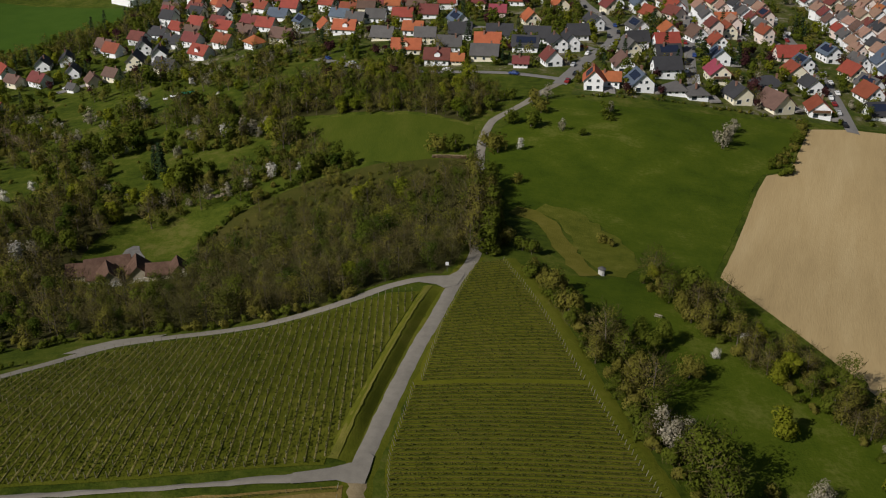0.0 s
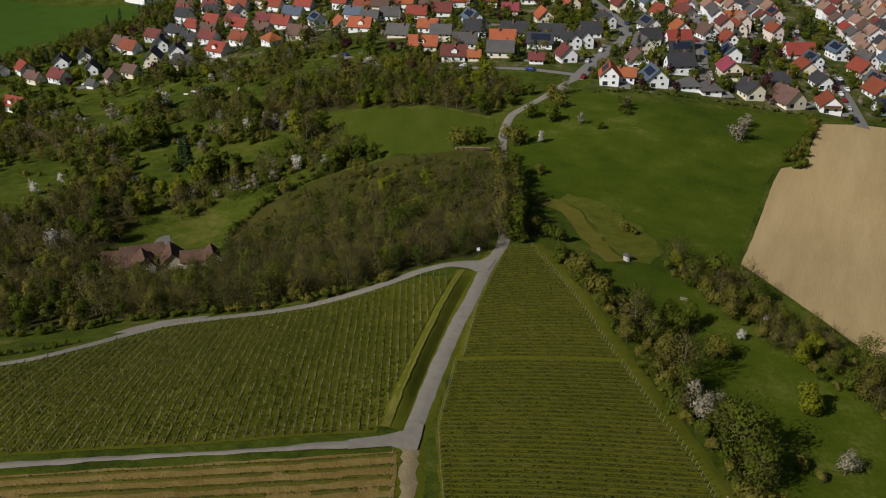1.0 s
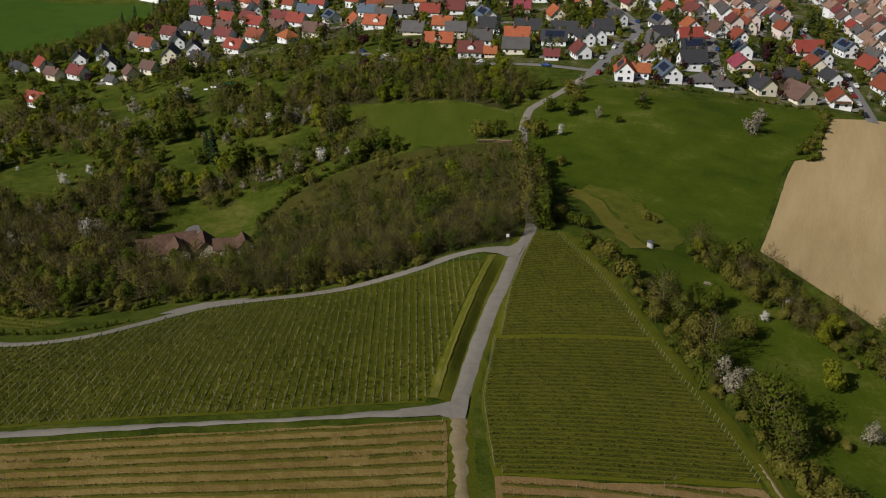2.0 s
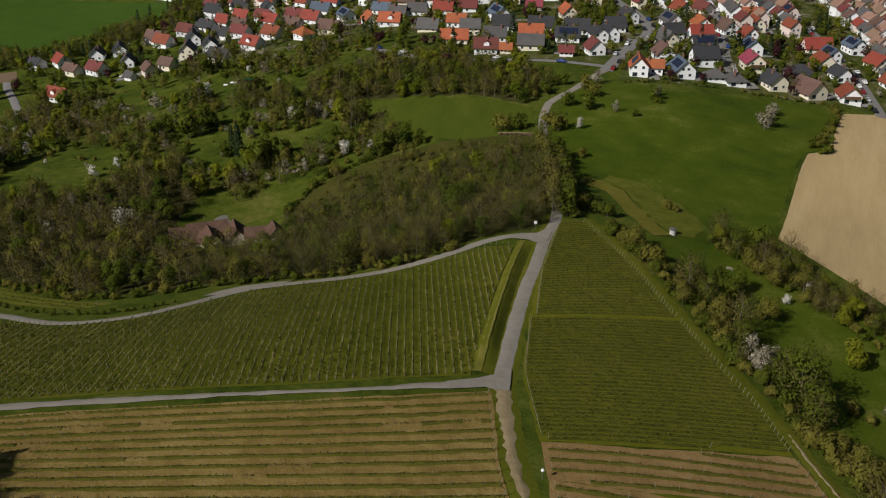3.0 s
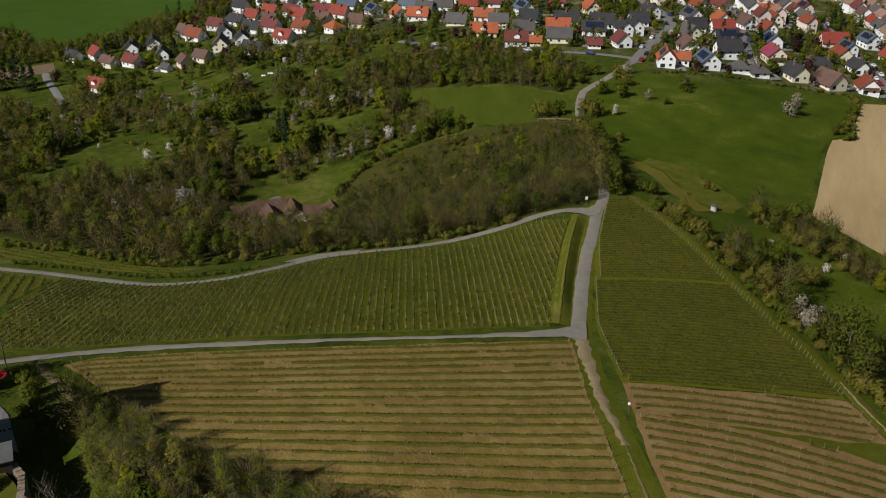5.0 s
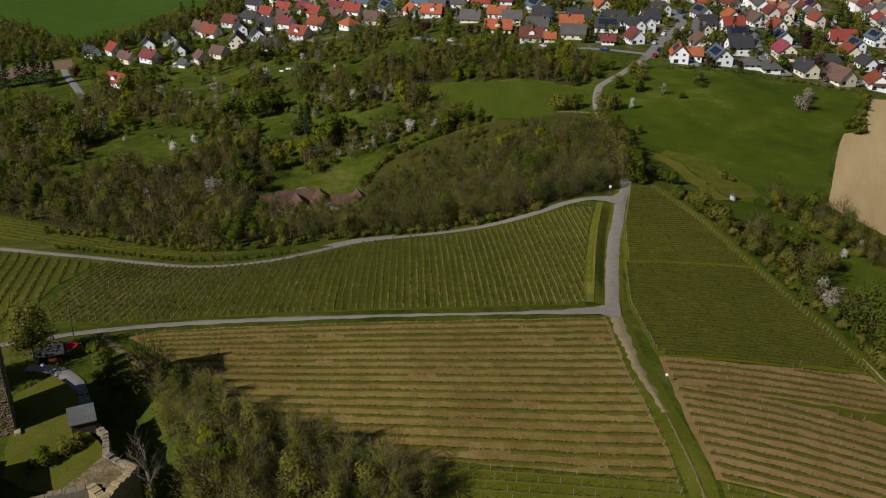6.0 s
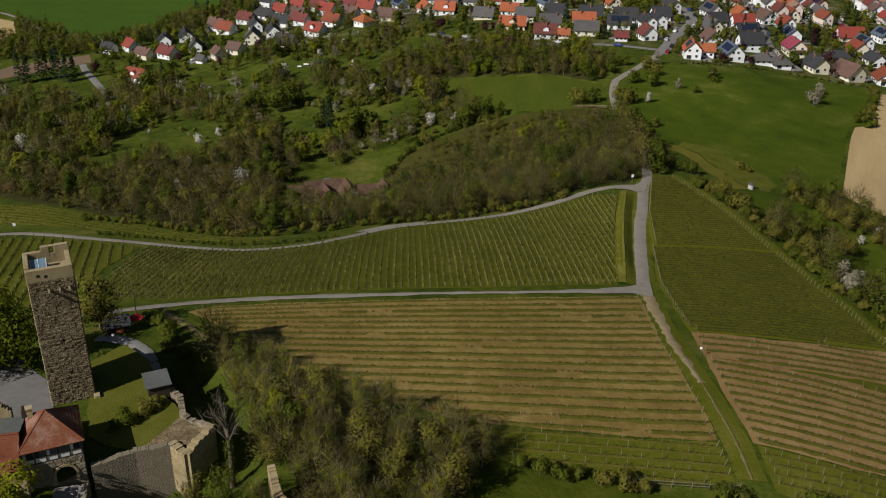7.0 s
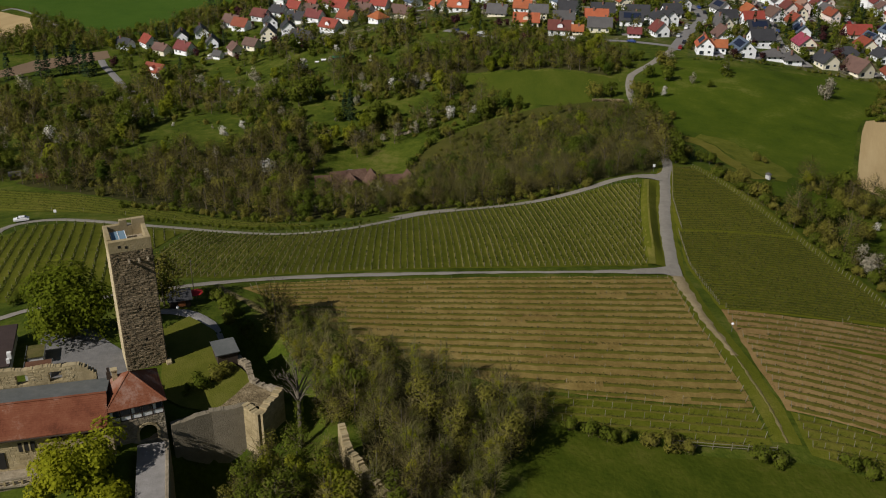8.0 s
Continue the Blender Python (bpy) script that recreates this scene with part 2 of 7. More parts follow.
# ---------------------------------------------------------------- the lie of the land
HILL_X = [-300, -240, -180, -120, -60, 0, 60, 120, 180, 240, 300]
HILL_Y = [-60, 0, 60, 120, 180, 250, 330, 430, 560]
HILL_ROWS = [
    [-10.1, 3.4, 16.4, 21.6, 19.8, 16.1, 11.9, 6.0, 2.0, -1.1, -4.0],
    [-11.5, 4.0, 21.0, 28.7, 25.5, 17.9, 10.8, 4.7, 0.9, -2.2, -5.6],
    [-12.5, 4.3, 22.5, 34.7, 30.0, 23.3, 10.1, 2.3, -0.6, -3.8, -7.8],
    [-15.5, 0.1, 14.6, 21.3, 24.0, 19.5, 7.6, -0.1, -3.3, -6.8, -10.8],
    [-19.5, -7.4, 2.0, 3.1, 8.2, 13.9, 5.7, -1.0, -6.5, -10.6, -14.1],
    [-23.6, -16.1, -11.5, -12.6, -8.0, 5.7, 1.4, -5.4, -10.4, -14.4, -17.4],
    [-28.3, -24.0, -20.4, -14.2, -7.3, 5.2, 5.6, -2.4, -11.6, -16.0, -19.1],
    [-35.1, -32.9, -28.8, -15.3, -4.3, 1.3, 2.7, 1.2, -6.6, -13.3, -17.7],
    [-36.7, -32.5, -26.1, -17.7, -11.0, -6.9, -4.4, -4.7, -7.9, -11.9, -15.3],
]


def glide(knots, values, at):
    """Smooth values between knots along the last axis of values."""
    k, v = np.array(knots, float), np.array(values, float)
    slope = np.empty_like(v)
    slope[..., 1:-1] = (v[..., 2:] - v[..., :-2]) / (k[2:] - k[:-2])
    slope[..., 0], slope[..., -1] = (v[..., 1] - v[..., 0]) / (k[1] - k[0]), (v[..., -1] - v[..., -2]) / (k[-1] - k[-2])
    at = np.clip(at, k[0], k[-1] - 1e-6)
    i = np.searchsorted(k, at, side="right") - 1
    h = k[i + 1] - k[i]
    u = (at - k[i]) / h
    return ((2 * u**3 - 3 * u**2 + 1) * v[..., i] + (u**3 - 2 * u**2 + u) * h * slope[..., i]
            + (3 * u**2 - 2 * u**3) * v[..., i + 1] + (u**3 - u**2) * h * slope[..., i + 1])


LAND_STEP = 2.0
LAND_X, LAND_Y = np.arange(-440, 441, LAND_STEP), np.arange(-160, 781, LAND_STEP)
across = glide(HILL_X, HILL_ROWS, LAND_X)
LAND = glide(HILL_Y, across.T, LAND_Y).T

# the hollow in which the farmstead stands
GX, GY = np.meshgrid(LAND_X, LAND_Y)
LAND = LAND - 4.5 * np.exp(-((GX + 91) / 24) ** 2 - ((GY - 266) / 42) ** 2)

# the castle's level ward and the ditch round its eastern walls
WARD = [(-106, 40), (-100.4, 43.6), (-96, 46), (-93.6, 49), (-98, 55), (-101, 59.5), (-105, 66), (-112, 72), (-125, 70), (-140, 64), (-140, 40), (-126, 34), (-113, 37.5)]
DITCH = [(-99.8, 29), (-100, 35), (-97, 38.4), (-92, 38.6), (-87.6, 42), (-86.6, 49), (-92, 58.5), (-97, 66)]
gap, deep = np.full(GX.shape, 1e9), np.full(GX.shape, 1e9)
for k, ((ax, ay), (bx, by)) in enumerate(zip(DITCH, DITCH[1:])):
    u = np.clip(((GX - ax) * (bx - ax) + (GY - ay) * (by - ay)) / ((bx - ax) ** 2 + (by - ay) ** 2), 0, 1)
    far_off = np.hypot(GX - ax - (bx - ax) * u, GY - ay - (by - ay) * u)
    gap = np.minimum(gap, far_off)
    if k < 2:
        deep = np.minimum(deep, far_off)
LAND = np.minimum(LAND, 29.0 + 0.9 * np.maximum(0, gap - 2.0))
LAND = np.minimum(LAND, 22.0 + 1.8 * np.maximum(0, deep - 2.5))
in_ward = np.zeros(GX.shape, bool)
for i in range(len(WARD)):
    (ax, ay), (bx, by) = WARD[i], WARD[i - 1]
    if ay != by:
        in_ward ^= ((ay > GY) != (by > GY)) & (GX < (bx - ax) * (GY - ay) / (by - ay) + ax)
LAND = np.where(in_ward, 35.0, LAND)


def height(x, y):
    """The ground's height."""
    i = min(max((x - LAND_X[0]) / LAND_STEP, 0), len(LAND_X) - 1.001)
    j = min(max((y - LAND_Y[0]) / LAND_STEP, 0), len(LAND_Y) - 1.001)
    a, b = int(i), int(j)
    i, j = i - a, j - b
    return float((LAND[b, a] * (1 - i) + LAND[b, a + 1] * i) * (1 - j) + (LAND[b + 1, a] * (1 - i) + LAND[b + 1, a + 1] * i) * j)


def inside(x, y, poly):
    hit = False
    j = len(poly) - 1
    for i in range(len(poly)):
        (xi, yi), (xj, yj) = poly[i], poly[j]
        if (yi > y) != (yj > y) and x < (xj - xi) * (y - yi) / (yj - yi) + xi:
            hit = not hit
        j = i
    return hit


def curve_of(points, step=2.0):
    """A smooth line through plan points, with a point about every step metres."""
    pts = [Vector(p) for p in points]
    pts = [2 * pts[0] - pts[1]] + pts + [2 * pts[-1] - pts[-2]]
    out = []
    for a, b, c, d in zip(pts, pts[1:], pts[2:], pts[3:]):
        n = max(1, int((c - b).length / step))
        for i in range(n):
            u = i / n
            out.append(0.5 * (2 * b + (c - a) * u + (2 * a - 5 * b + 4 * c - d) * u * u + (3 * b - a - 3 * c + d) * u**3))
    out.append(pts[-2])
    return out


def dense(poly, step=3.0, ragged=0.0, seed=1):
    rng = random.Random(seed)
    out = []
    for (ax, ay), (bx, by) in zip(poly, poly[1:] + poly[:1]):
        n = max(1, int(math.hypot(bx - ax, by - ay) / step))
        for i in range(n):
            u = i / n
            out.append((ax + (bx - ax) * u + rng.uniform(-ragged, ragged), ay + (by - ay) * u + rng.uniform(-ragged, ragged)))
    return out


from mathutils.geometry import delaunay_2d_cdt


def sheet(name, poly, mat, lift=0.1, step=4.0, ragged=0.25, seed=1, level=None):
    """A field: a sheet that follows the ground inside a plan outline, slightly over it."""
    edge = dense(poly, 3.0, ragged, seed)
    xs, ys = [p[0] for p in edge], [p[1] for p in edge]
    inner = [(x, y) for x in np.arange(min(xs), max(xs), step) for y in np.arange(min(ys), max(ys), step) if inside(x, y, edge)]
    n = len(edge)
    verts, _, faces, *_ = delaunay_2d_cdt([Vector(p) for p in edge + inner], [], [list(range(n))], 1, 1e-4)
    return put(name, mesh_of(name, [(v.x, v.y, (height(v.x, v.y) if level is None else level) + lift) for v in verts], faces, mat, True))


def ribbon(name, points, width, mat, lift=0.18, step=2.0, ragged=0.0, seed=3, profile=None, rise=None):
    """A road: a strip along a smooth line through plan points. profile: heights across it."""
    rng = random.Random(seed)
    line = curve_of(points, step)
    prof = profile or [-0.12, 0.0, 0.04, 0.0, -0.12]
    m = len(prof)
    verts, faces = [], []
    for i, p in enumerate(line):
        d = (line[min(i + 1, len(line) - 1)] - line[max(i - 1, 0)]).normalized()
        side = Vector((-d.y, d.x))
        w = width if not callable(width) else width(i / (len(line) - 1))
        for k in range(m):
            u = (k / (m - 1) - 0.5) * (w + rng.uniform(-ragged, ragged))
            q = p + side * u
            verts.append((q.x, q.y, height(q.x, q.y) + lift + prof[k] * (rise(i / (len(line) - 1)) if rise else 1)))
        if i:
            b = i * m
            faces += [(b - m + k, b - m + k + 1, b + k + 1, b + k) for k in range(m - 1)]
    return put(name, mesh_of(name, verts, faces, mat, True))

# ---------------------------------------------------------------- ground, fields and roads
gx = np.concatenate(([-3500, -1800, -900, -600], np.arange(-440, -148, 4.0), np.arange(-148, -60, 2.0), np.arange(-60, 441, 4.0), [600, 900, 1800, 3500]))
gy = np.concatenate(([-2500, -1200, -500, -250], np.arange(-160, 4, 4.0), np.arange(4, 92, 2.0), np.arange(92, 781, 4.0), [950, 1400, 2400, 4000]))
ground_verts = [(x, y, height(x, y)) for y in gy for x in gx]
nx = len(gx)
ground_faces = [(j * nx + i, j * nx + i + 1, (j + 1) * nx + i + 1, (j + 1) * nx + i) for j in range(len(gy) - 1) for i in range(nx - 1)]
tagged(put("ground", mesh_of("ground", ground_verts, ground_faces, GRASS, True)), "rough spring grass over a hillside and valley", "ground", kind="structure")

ROAD_A = [(46.9, 369), (40.3, 359), (30.0, 340), (20.7, 326), (17.0, 319), (13.4, 302), (11.8, 282), (11.7, 264), (11.4, 247), (10.5, 231),
          (7.9, 210), (5.4, 200.5), (2.5, 190.5), (-1.7, 172.0), (-4.8, 160), (-8.2, 143.5), (-10.8, 129.4), (-12.6, 119), (-13.2, 115)]
TRACK = [(-13.2, 115), (-13.2, 104.4), (-13.1, 93.2), (-12.2, 84.4), (-11.2, 76.3), (-10.5, 68.4), (-9.9, 60), (-9.8, 51)]
ROAD_B = [(2.3, 195.1), (-5.2, 194.3), (-12.4, 191.1), (-23.3, 182.6), (-34.9, 175.8), (-44.3, 172.8), (-58.7, 171.0), (-68.6, 168.0), (-74.4, 163.2),
          (-81.1, 155.6), (-90.5, 147.0), (-104.8, 145.5), (-121.9, 156.1), (-136.3, 164.5), (-148.2, 169), (-166.5, 175.4), (-177.2, 177.8), (-185, 176), (-188, 170), (-186, 158), (-178, 140)]
ROAD_C = [(-13.2, 115), (-28.5, 110.5), (-45.0, 106.6), (-69.0, 102.2), (-86.2, 99.2), (-99.6, 96.6), (-108.2, 94.3), (-115.5, 91.8), (-124.3, 88.5), (-133.1, 86.5), (-144.6, 84), (-152, 76), (-160, 64)]
V1 = [(-5.5, 186.6), (-10.6, 165), (-14.8, 141), (-18.2, 121.7), (-19, 116.2), (-31.3, 113), (-45, 109.4), (-69, 105), (-86, 102), (-100, 99.2), (-110, 97.4), (-122, 100),
      (-128, 112), (-131, 130), (-132, 150), (-131, 158.5), (-121.5, 152.3), (-104.6, 142), (-90, 143.5), (-79.5, 152.6), (-72.8, 160.6), (-67.6, 165.4), (-58.7, 168.2), (-44.3, 170.2), (-34.5, 173), (-22.3, 179.6), (-12, 187)]
V1B = [(-134, 158), (-134, 130), (-131, 112), (-126, 99), (-132, 94), (-150, 92), (-166, 96), (-180, 130), (-183, 160), (-181, 172), (-166, 172), (-148, 165)]
V2 = [(8, 205), (15.5, 208.5), (19, 195), (22.5, 180.6), (27.4, 155.7), (32, 135.7), (35.9, 121.4), (37.9, 105.1), (8.6, 98.8), (-8, 96.7), (-8.7, 107), (-9, 119.6), (-5.8, 142), (-0.4, 170.4)]
V3 = [(-8, 96.4), (8.6, 98.5), (37.9, 104.8), (39.4, 98), (40.6, 90), (38, 74), (34, 54.4), (9.2, 57), (-6.8, 60), (-7.8, 72), (-8, 86)]
V4 = [(-6.6, 59.6), (9.2, 56.6), (34, 54), (31, 42.6), (5, 45.5), (-6.6, 49)]
V5 = [(-15.2, 111.4), (-28.5, 107.6), (-45, 103.8), (-69, 99.4), (-86, 96.2), (-99.6, 93.4), (-104, 90), (-93, 79), (-82, 70), (-71.6, 63.5), (-59.2, 60.4), (-55, 58.4), (-25.4, 58.3), (-13.2, 59.4), (-13, 67), (-13.9, 78.7), (-15, 90)]
V6 = [(-52, 57.6), (-25.4, 57.9), (-12.8, 58.9), (-12.6, 50), (-25, 48), (-36, 49.7), (-47, 50)]
TAN = [(71.8, 213.3), (81.8, 235), (101.4, 278.6), (108.7, 292.3), (118.6, 298.3), (141.3, 344.2), (160, 351.5), (260, 360), (330, 250), (200, 60), (120, 118), (91.5, 158.5)]
MEADOW_E = [(19.6, 246), (14.6, 277.8), (15.8, 297), (17.8, 306.8), (31.8, 336), (48, 350), (67.5, 341.5), (100, 345), (139.5, 347), (118.6, 299.5), (107, 292.3), (99.5, 278.6), (80, 235), (70, 213.3), (90, 158), (118, 117),
            (130, 60), (60, 60), (46, 100), (41, 122), (37, 140), (33, 157), (29, 175), (25, 196), (29, 203), (40, 203), (52, 214), (51, 226), (45, 241), (36, 252), (32, 246)]
MEADOW_N = [(-57.3, 358), (-36.2, 351.4), (-13.6, 338.7), (11, 316), (10, 294.5), (1.1, 289), (-15.8, 291), (-34.4, 307), (-52.6, 339)]
S_MEADOW = [(-52, 50), (-36, 47.5), (-24, 45.5), (-8, 46.5), (30, 42), (60, 58), (120, 20), (60, -60), (-40, -50), (-56, 10)]
FIELD_NW = [(-330, 704), (-213, 657), (-208.5, 623.8), (-224.8, 585), (-242.6, 547.4), (-269.9, 527.1), (-286.1, 532.4), (-310.9, 562.1), (-344.2, 601.3), (-367.1, 619.4), (-420, 640), (-420, 760)]
BROWN_NW = [(-313.4, 458.2), (-302.5, 480.1), (-282.9, 491.3), (-265.1, 499.7), (-258.1, 482.6), (-278.4, 468.4), (-307.1, 442.8), (-330, 430), (-335, 450)]
TAN_NW = [(-372, 605), (-346, 588), (-331.7, 556), (-334.8, 537), (-352, 534.9), (-400, 560), (-400, 610)]

tagged(sheet("vineyard_floor", V1, VINEGREEN, seed=2), "grassed vineyard floor between the vine rows", "vineyard", kind="structure")
tagged(sheet("vineyard_floor", V1B, VINEGREEN, seed=3), "grassed vineyard floor above the valley road", "vineyard", kind="structure")
tagged(sheet("vineyard_floor", V2, VINEGRASS2, seed=4), "yellowish grassed vineyard floor beside the road", "vineyard", kind="structure")
tagged(sheet("vineyard_floor", V3, TILLED_RED, seed=5), "reddish brown tilled vineyard soil", "vineyard", kind="structure")
tagged(sheet("vineyard_floor", V4, VINEGREEN, seed=6), "grassy ground of a newly posted vineyard", "vineyard", kind="structure")
tagged(sheet("vineyard_floor", V5, TILLED, seed=7), "brown tilled vineyard soil below the castle", "vineyard", kind="structure")
tagged(sheet("vineyard_floor", V6, VINEGREEN, seed=8), "grassy ground of young vines at the field's foot", "vineyard", kind="structure")
tagged(sheet("ploughed_field", TAN, SOIL, seed=9, ragged=0.08), "bare pale brown ploughed field", "field", kind="structure")
tagged(sheet("meadow", MEADOW_E, MEADOW, lift=0.08, step=5, seed=10), "lush dark green meadow below the village", "meadow", kind="structure")
tagged(sheet("meadow", MEADOW_N, PALE_MEADOW, seed=11), "mown light green meadow among the woods", "meadow", kind="structure")
tagged(sheet("meadow", S_MEADOW, LOW_MEADOW, seed=13), "green meadow at the foot of the vineyards", "meadow", kind="structure")
tagged(sheet("field", FIELD_NW, CROP, step=8, seed=14), "smooth green crop field beyond the village", "field", kind="structure")
tagged(sheet("field", TAN_NW, SOIL, step=8, seed=96), "bare tan field at the valley's far edge", "field", kind="structure")
tagged(ribbon("farm_track", [(-374, 609), (-367, 615), (-344, 596), (-326, 575), (-311, 558)], 2.6, GRAVEL, lift=0.2), "pale farm track along the crop field", "track", kind="structure")
tagged(sheet("field", BROWN_NW, BROWNSOIL, seed=15), "bare greyish brown strip field in the valley", "field", kind="structure")
VILLAGE = [(50, 353.5), (66, 353), (88, 354), (110, 353), (128, 351.5), (146, 353), (158, 353.5), (300, 366), (330, 640), (60, 660), (-60, 640), (-170, 660), (-176, 600), (-172, 545), (-150, 470), (-112, 468), (-84, 480), (-56, 482), (-38, 456), (-22, 424), (-8, 399), (20, 392), (46, 383), (54, 372)]
tagged(sheet("village_gardens", VILLAGE, GARDEN, lift=0.06, step=8, seed=16), "garden lawns, beds and yards between the houses", "gardens", kind="structure")
SLOPE_TRACK = [(19.6, 245), (24, 241), (26.8, 234), (28.8, 224.3), (30.8, 210), (34, 202.6), (38.7, 204.8), (36.6, 214), (34.4, 226), (31.5, 240), (27, 247), (22, 249)]
SLOPE_BANK = [(27, 247.6), (32, 240.4), (35, 226), (37.2, 214), (40, 205), (45, 207), (51.5, 216), (50.8, 225), (44.4, 241.4), (36.5, 252), (30, 252)]
tagged(sheet("grass_track", SLOPE_TRACK, TRODDEN, lift=0.14, step=2, ragged=1.0, seed=91), "mown olive grass track down to the stone shaft", "track", kind="structure")
tagged(sheet("grass_bank", SLOPE_BANK, DRY, lift=0.16, step=2, ragged=1.3, seed=92), "rough yellowish grass bank beside the meadow", "bank", kind="structure")
EAST_PATH = [(16.6, 209.5), (20.8, 196), (24.3, 181), (29.2, 156), (33.6, 137), (37.0, 124), (39.4, 112), (41.2, 100), (43.4, 90), (46, 78)]
tagged(ribbon("verge", EAST_PATH, 3.6, VINEGREEN, lift=0.12, ragged=0.5), "mown grass path between the vines and the hedge", "path", kind="structure")
tagged(ribbon("stony_path", EAST_PATH[6:], 0.8, SANDY, lift=0.2, step=1.0, ragged=0.9), "pale stony strip worn into the grass path", "path", kind="structure")
tagged(ribbon("road_1", ROAD_A, 3.1, ASPHALT, ragged=0.2), "pale worn asphalt farm road climbing to the village", "road", kind="structure")
tagged(ribbon("road_2", ROAD_B, 3.0, ASPHALT, lift=0.22, ragged=0.2), "pale worn asphalt lane curving past the vineyard", "road", kind="structure")
tagged(ribbon("road_3", ROAD_C, lambda u: float(np.interp(u, (0, 0.07, 0.13, 0.3, 0.42, 0.75, 1), (2.4, 2.2, 1.1, 1.2, 2.1, 2.7, 3.0))), ASPHALT, lift=0.26, ragged=0.5), "narrow pale asphalt lane along the vineyard's foot", "road", kind="structure")
tagged(ribbon("verge", TRACK, 6.6, VINEGREEN, lift=0.06, ragged=0.6), "green grass verge beside the dirt track", "verge", kind="structure")
tagged(ribbon("verge", ROAD_A[10:], 7.0, VINEGREEN, lift=0.06, ragged=0.8), "green grass verge beside the farm road", "verge", kind="structure")
tagged(ribbon("track", TRACK[:5], lambda u: 2.9 - 1.7 * u, SANDY, lift=0.2, step=1.2, ragged=0.8), "pale sandy track between the vineyards", "track", kind="structure")
tagged(ribbon("track", TRACK[4:], 0.7, DIRT, lift=0.14, step=1.0, ragged=0.6), "grassy dirt track between the vineyards", "track", kind="structure")
FORK_S = [(-12.4, 120.6), (-14.4, 117.2), (-17.6, 115.2), (-23, 113.2), (-23, 110.4), (-16.4, 112.2), (-14.8, 111.6), (-12.1, 111.8), (-11.6, 115), (-11.2, 119.5)]
FORK_N = [(0.2, 188.4), (-1.6, 190.6), (-5.2, 192), (-5.1, 194.7), (1.2, 195.8), (4.4, 200), (5.2, 197), (3.2, 190)]
tagged(sheet("road_fork", FORK_S, ASPHALT, lift=0.3, step=1.5, ragged=0.12, seed=93), "wide asphalt fork where the lanes meet", "road", kind="structure")
tagged(sheet("road_fork", FORK_N, ASPHALT, lift=0.27, step=1.5, ragged=0.12, seed=94), "wide asphalt fork below the wood", "road", kind="structure")
S1 = [(160.5, 348), (166.9, 383.9), (171.1, 413), (174.5, 449.5), (179.2, 484.3), (186, 540), (194, 620)]
S2 = [(103.7, 376), (108.7, 404), (116.3, 438.6), (124, 470), (134, 520), (150, 600)]
S3 = [(46.9, 368), (50.2, 376.6), (64.5, 411.9), (82.5, 452.4), (86, 500), (82, 560), (80, 640)]
S4 = [(-60, 440), (-30, 408), (-5.8, 395.2), (8.7, 391), (27.6, 386.1), (48, 376)]
S5 = [(-200, 470), (-160, 500), (-120, 521), (-85, 514), (-40, 499), (0, 497), (40, 474), (70, 430)]
S6 = [(-262, 478), (-255.7, 464.1), (-245, 445), (-229.2, 415.2), (-222, 404)]
for k, (s, w) in enumerate(((S1, 5.5), (S2, 5.0), (S3, 6.0), (S4, 4.5), (S5, 5.0), (S6, 4.0))):
    tagged(ribbon("street_%d" % (k + 1), s, w, STREET, lift=0.2 + 0.02 * k, step=4), "grey asphalt village street", "street", kind="structure")

# ---------------------------------------------------------------- trees


def cards(centres, normals, size, rng, squash=0.62):
    """Leaf sprays: a small bent card at every centre, facing roughly along its normal."""
    n = len(centres)
    nor = normals + rng.normal(0, 0.3, (n, 3)) + np.array([0, 0, 0.2])
    nor /= np.linalg.norm(nor, axis=1)[:, None] + 1e-9
    u = np.cross(nor, rng.normal(0, 1, (n, 3)))
    u /= np.linalg.norm(u, axis=1)[:, None] + 1e-9
    v = np.cross(nor, u)
    s = size * rng.uniform(0.6, 1.4, n)[:, None]
    verts = np.stack([centres - u * s, centres + u * s * 0.7 - v * s * squash, centres + u * s * 0.5 + v * s * squash + nor * s * 0.2], 1).reshape(-1, 3)
    faces = np.arange(3 * n).reshape(-1, 3)
    soft = normals / (np.linalg.norm(normals, axis=1)[:, None] + 1e-9) * 0.8 + nor * 0.2
    return verts, faces, np.repeat(soft, 3, 0)


def crown_points(rng, n, lobes, radius, tall, low, fill=0.25):
    """Points over the lumpy shell of a crown made of lobes."""
    lob = []
    for k in range(lobes):
        a = rng.uniform(0, 2 * math.pi)
        r = radius * math.sqrt(rng.uniform(0.0, 0.62))
        z = low + (tall - low) * rng.uniform(0.09, 0.86)
        squeeze = 1 - 0.45 * abs((z - low) / (tall - low) - 0.42) * 2
        lob.append((r * math.cos(a) * squeeze, r * math.sin(a) * squeeze, z, radius * rng.uniform(0.30, 0.5)))
    lob = np.array(lob)
    pick = rng.integers(0, lobes, n)
    d = rng.normal(0, 1, (n, 3))
    d[:, 2] = d[:, 2] * 0.9 + 0.25
    d /= np.linalg.norm(d, axis=1)[:, None]
    rad = np.where(rng.uniform(0, 1, n) < fill, rng.uniform(0.2, 0.9, n), rng.uniform(0.8, 1.12, n))
    pts = lob[pick, :3] + d * (lob[pick, 3] * rad)[:, None]
    out = pts - np.array([0, 0, low + (tall - low) * 0.35])
    d = d * 0.55 + out / (np.linalg.norm(out, axis=1)[:, None] + 1e-6) * 0.6
    return pts, d, lob


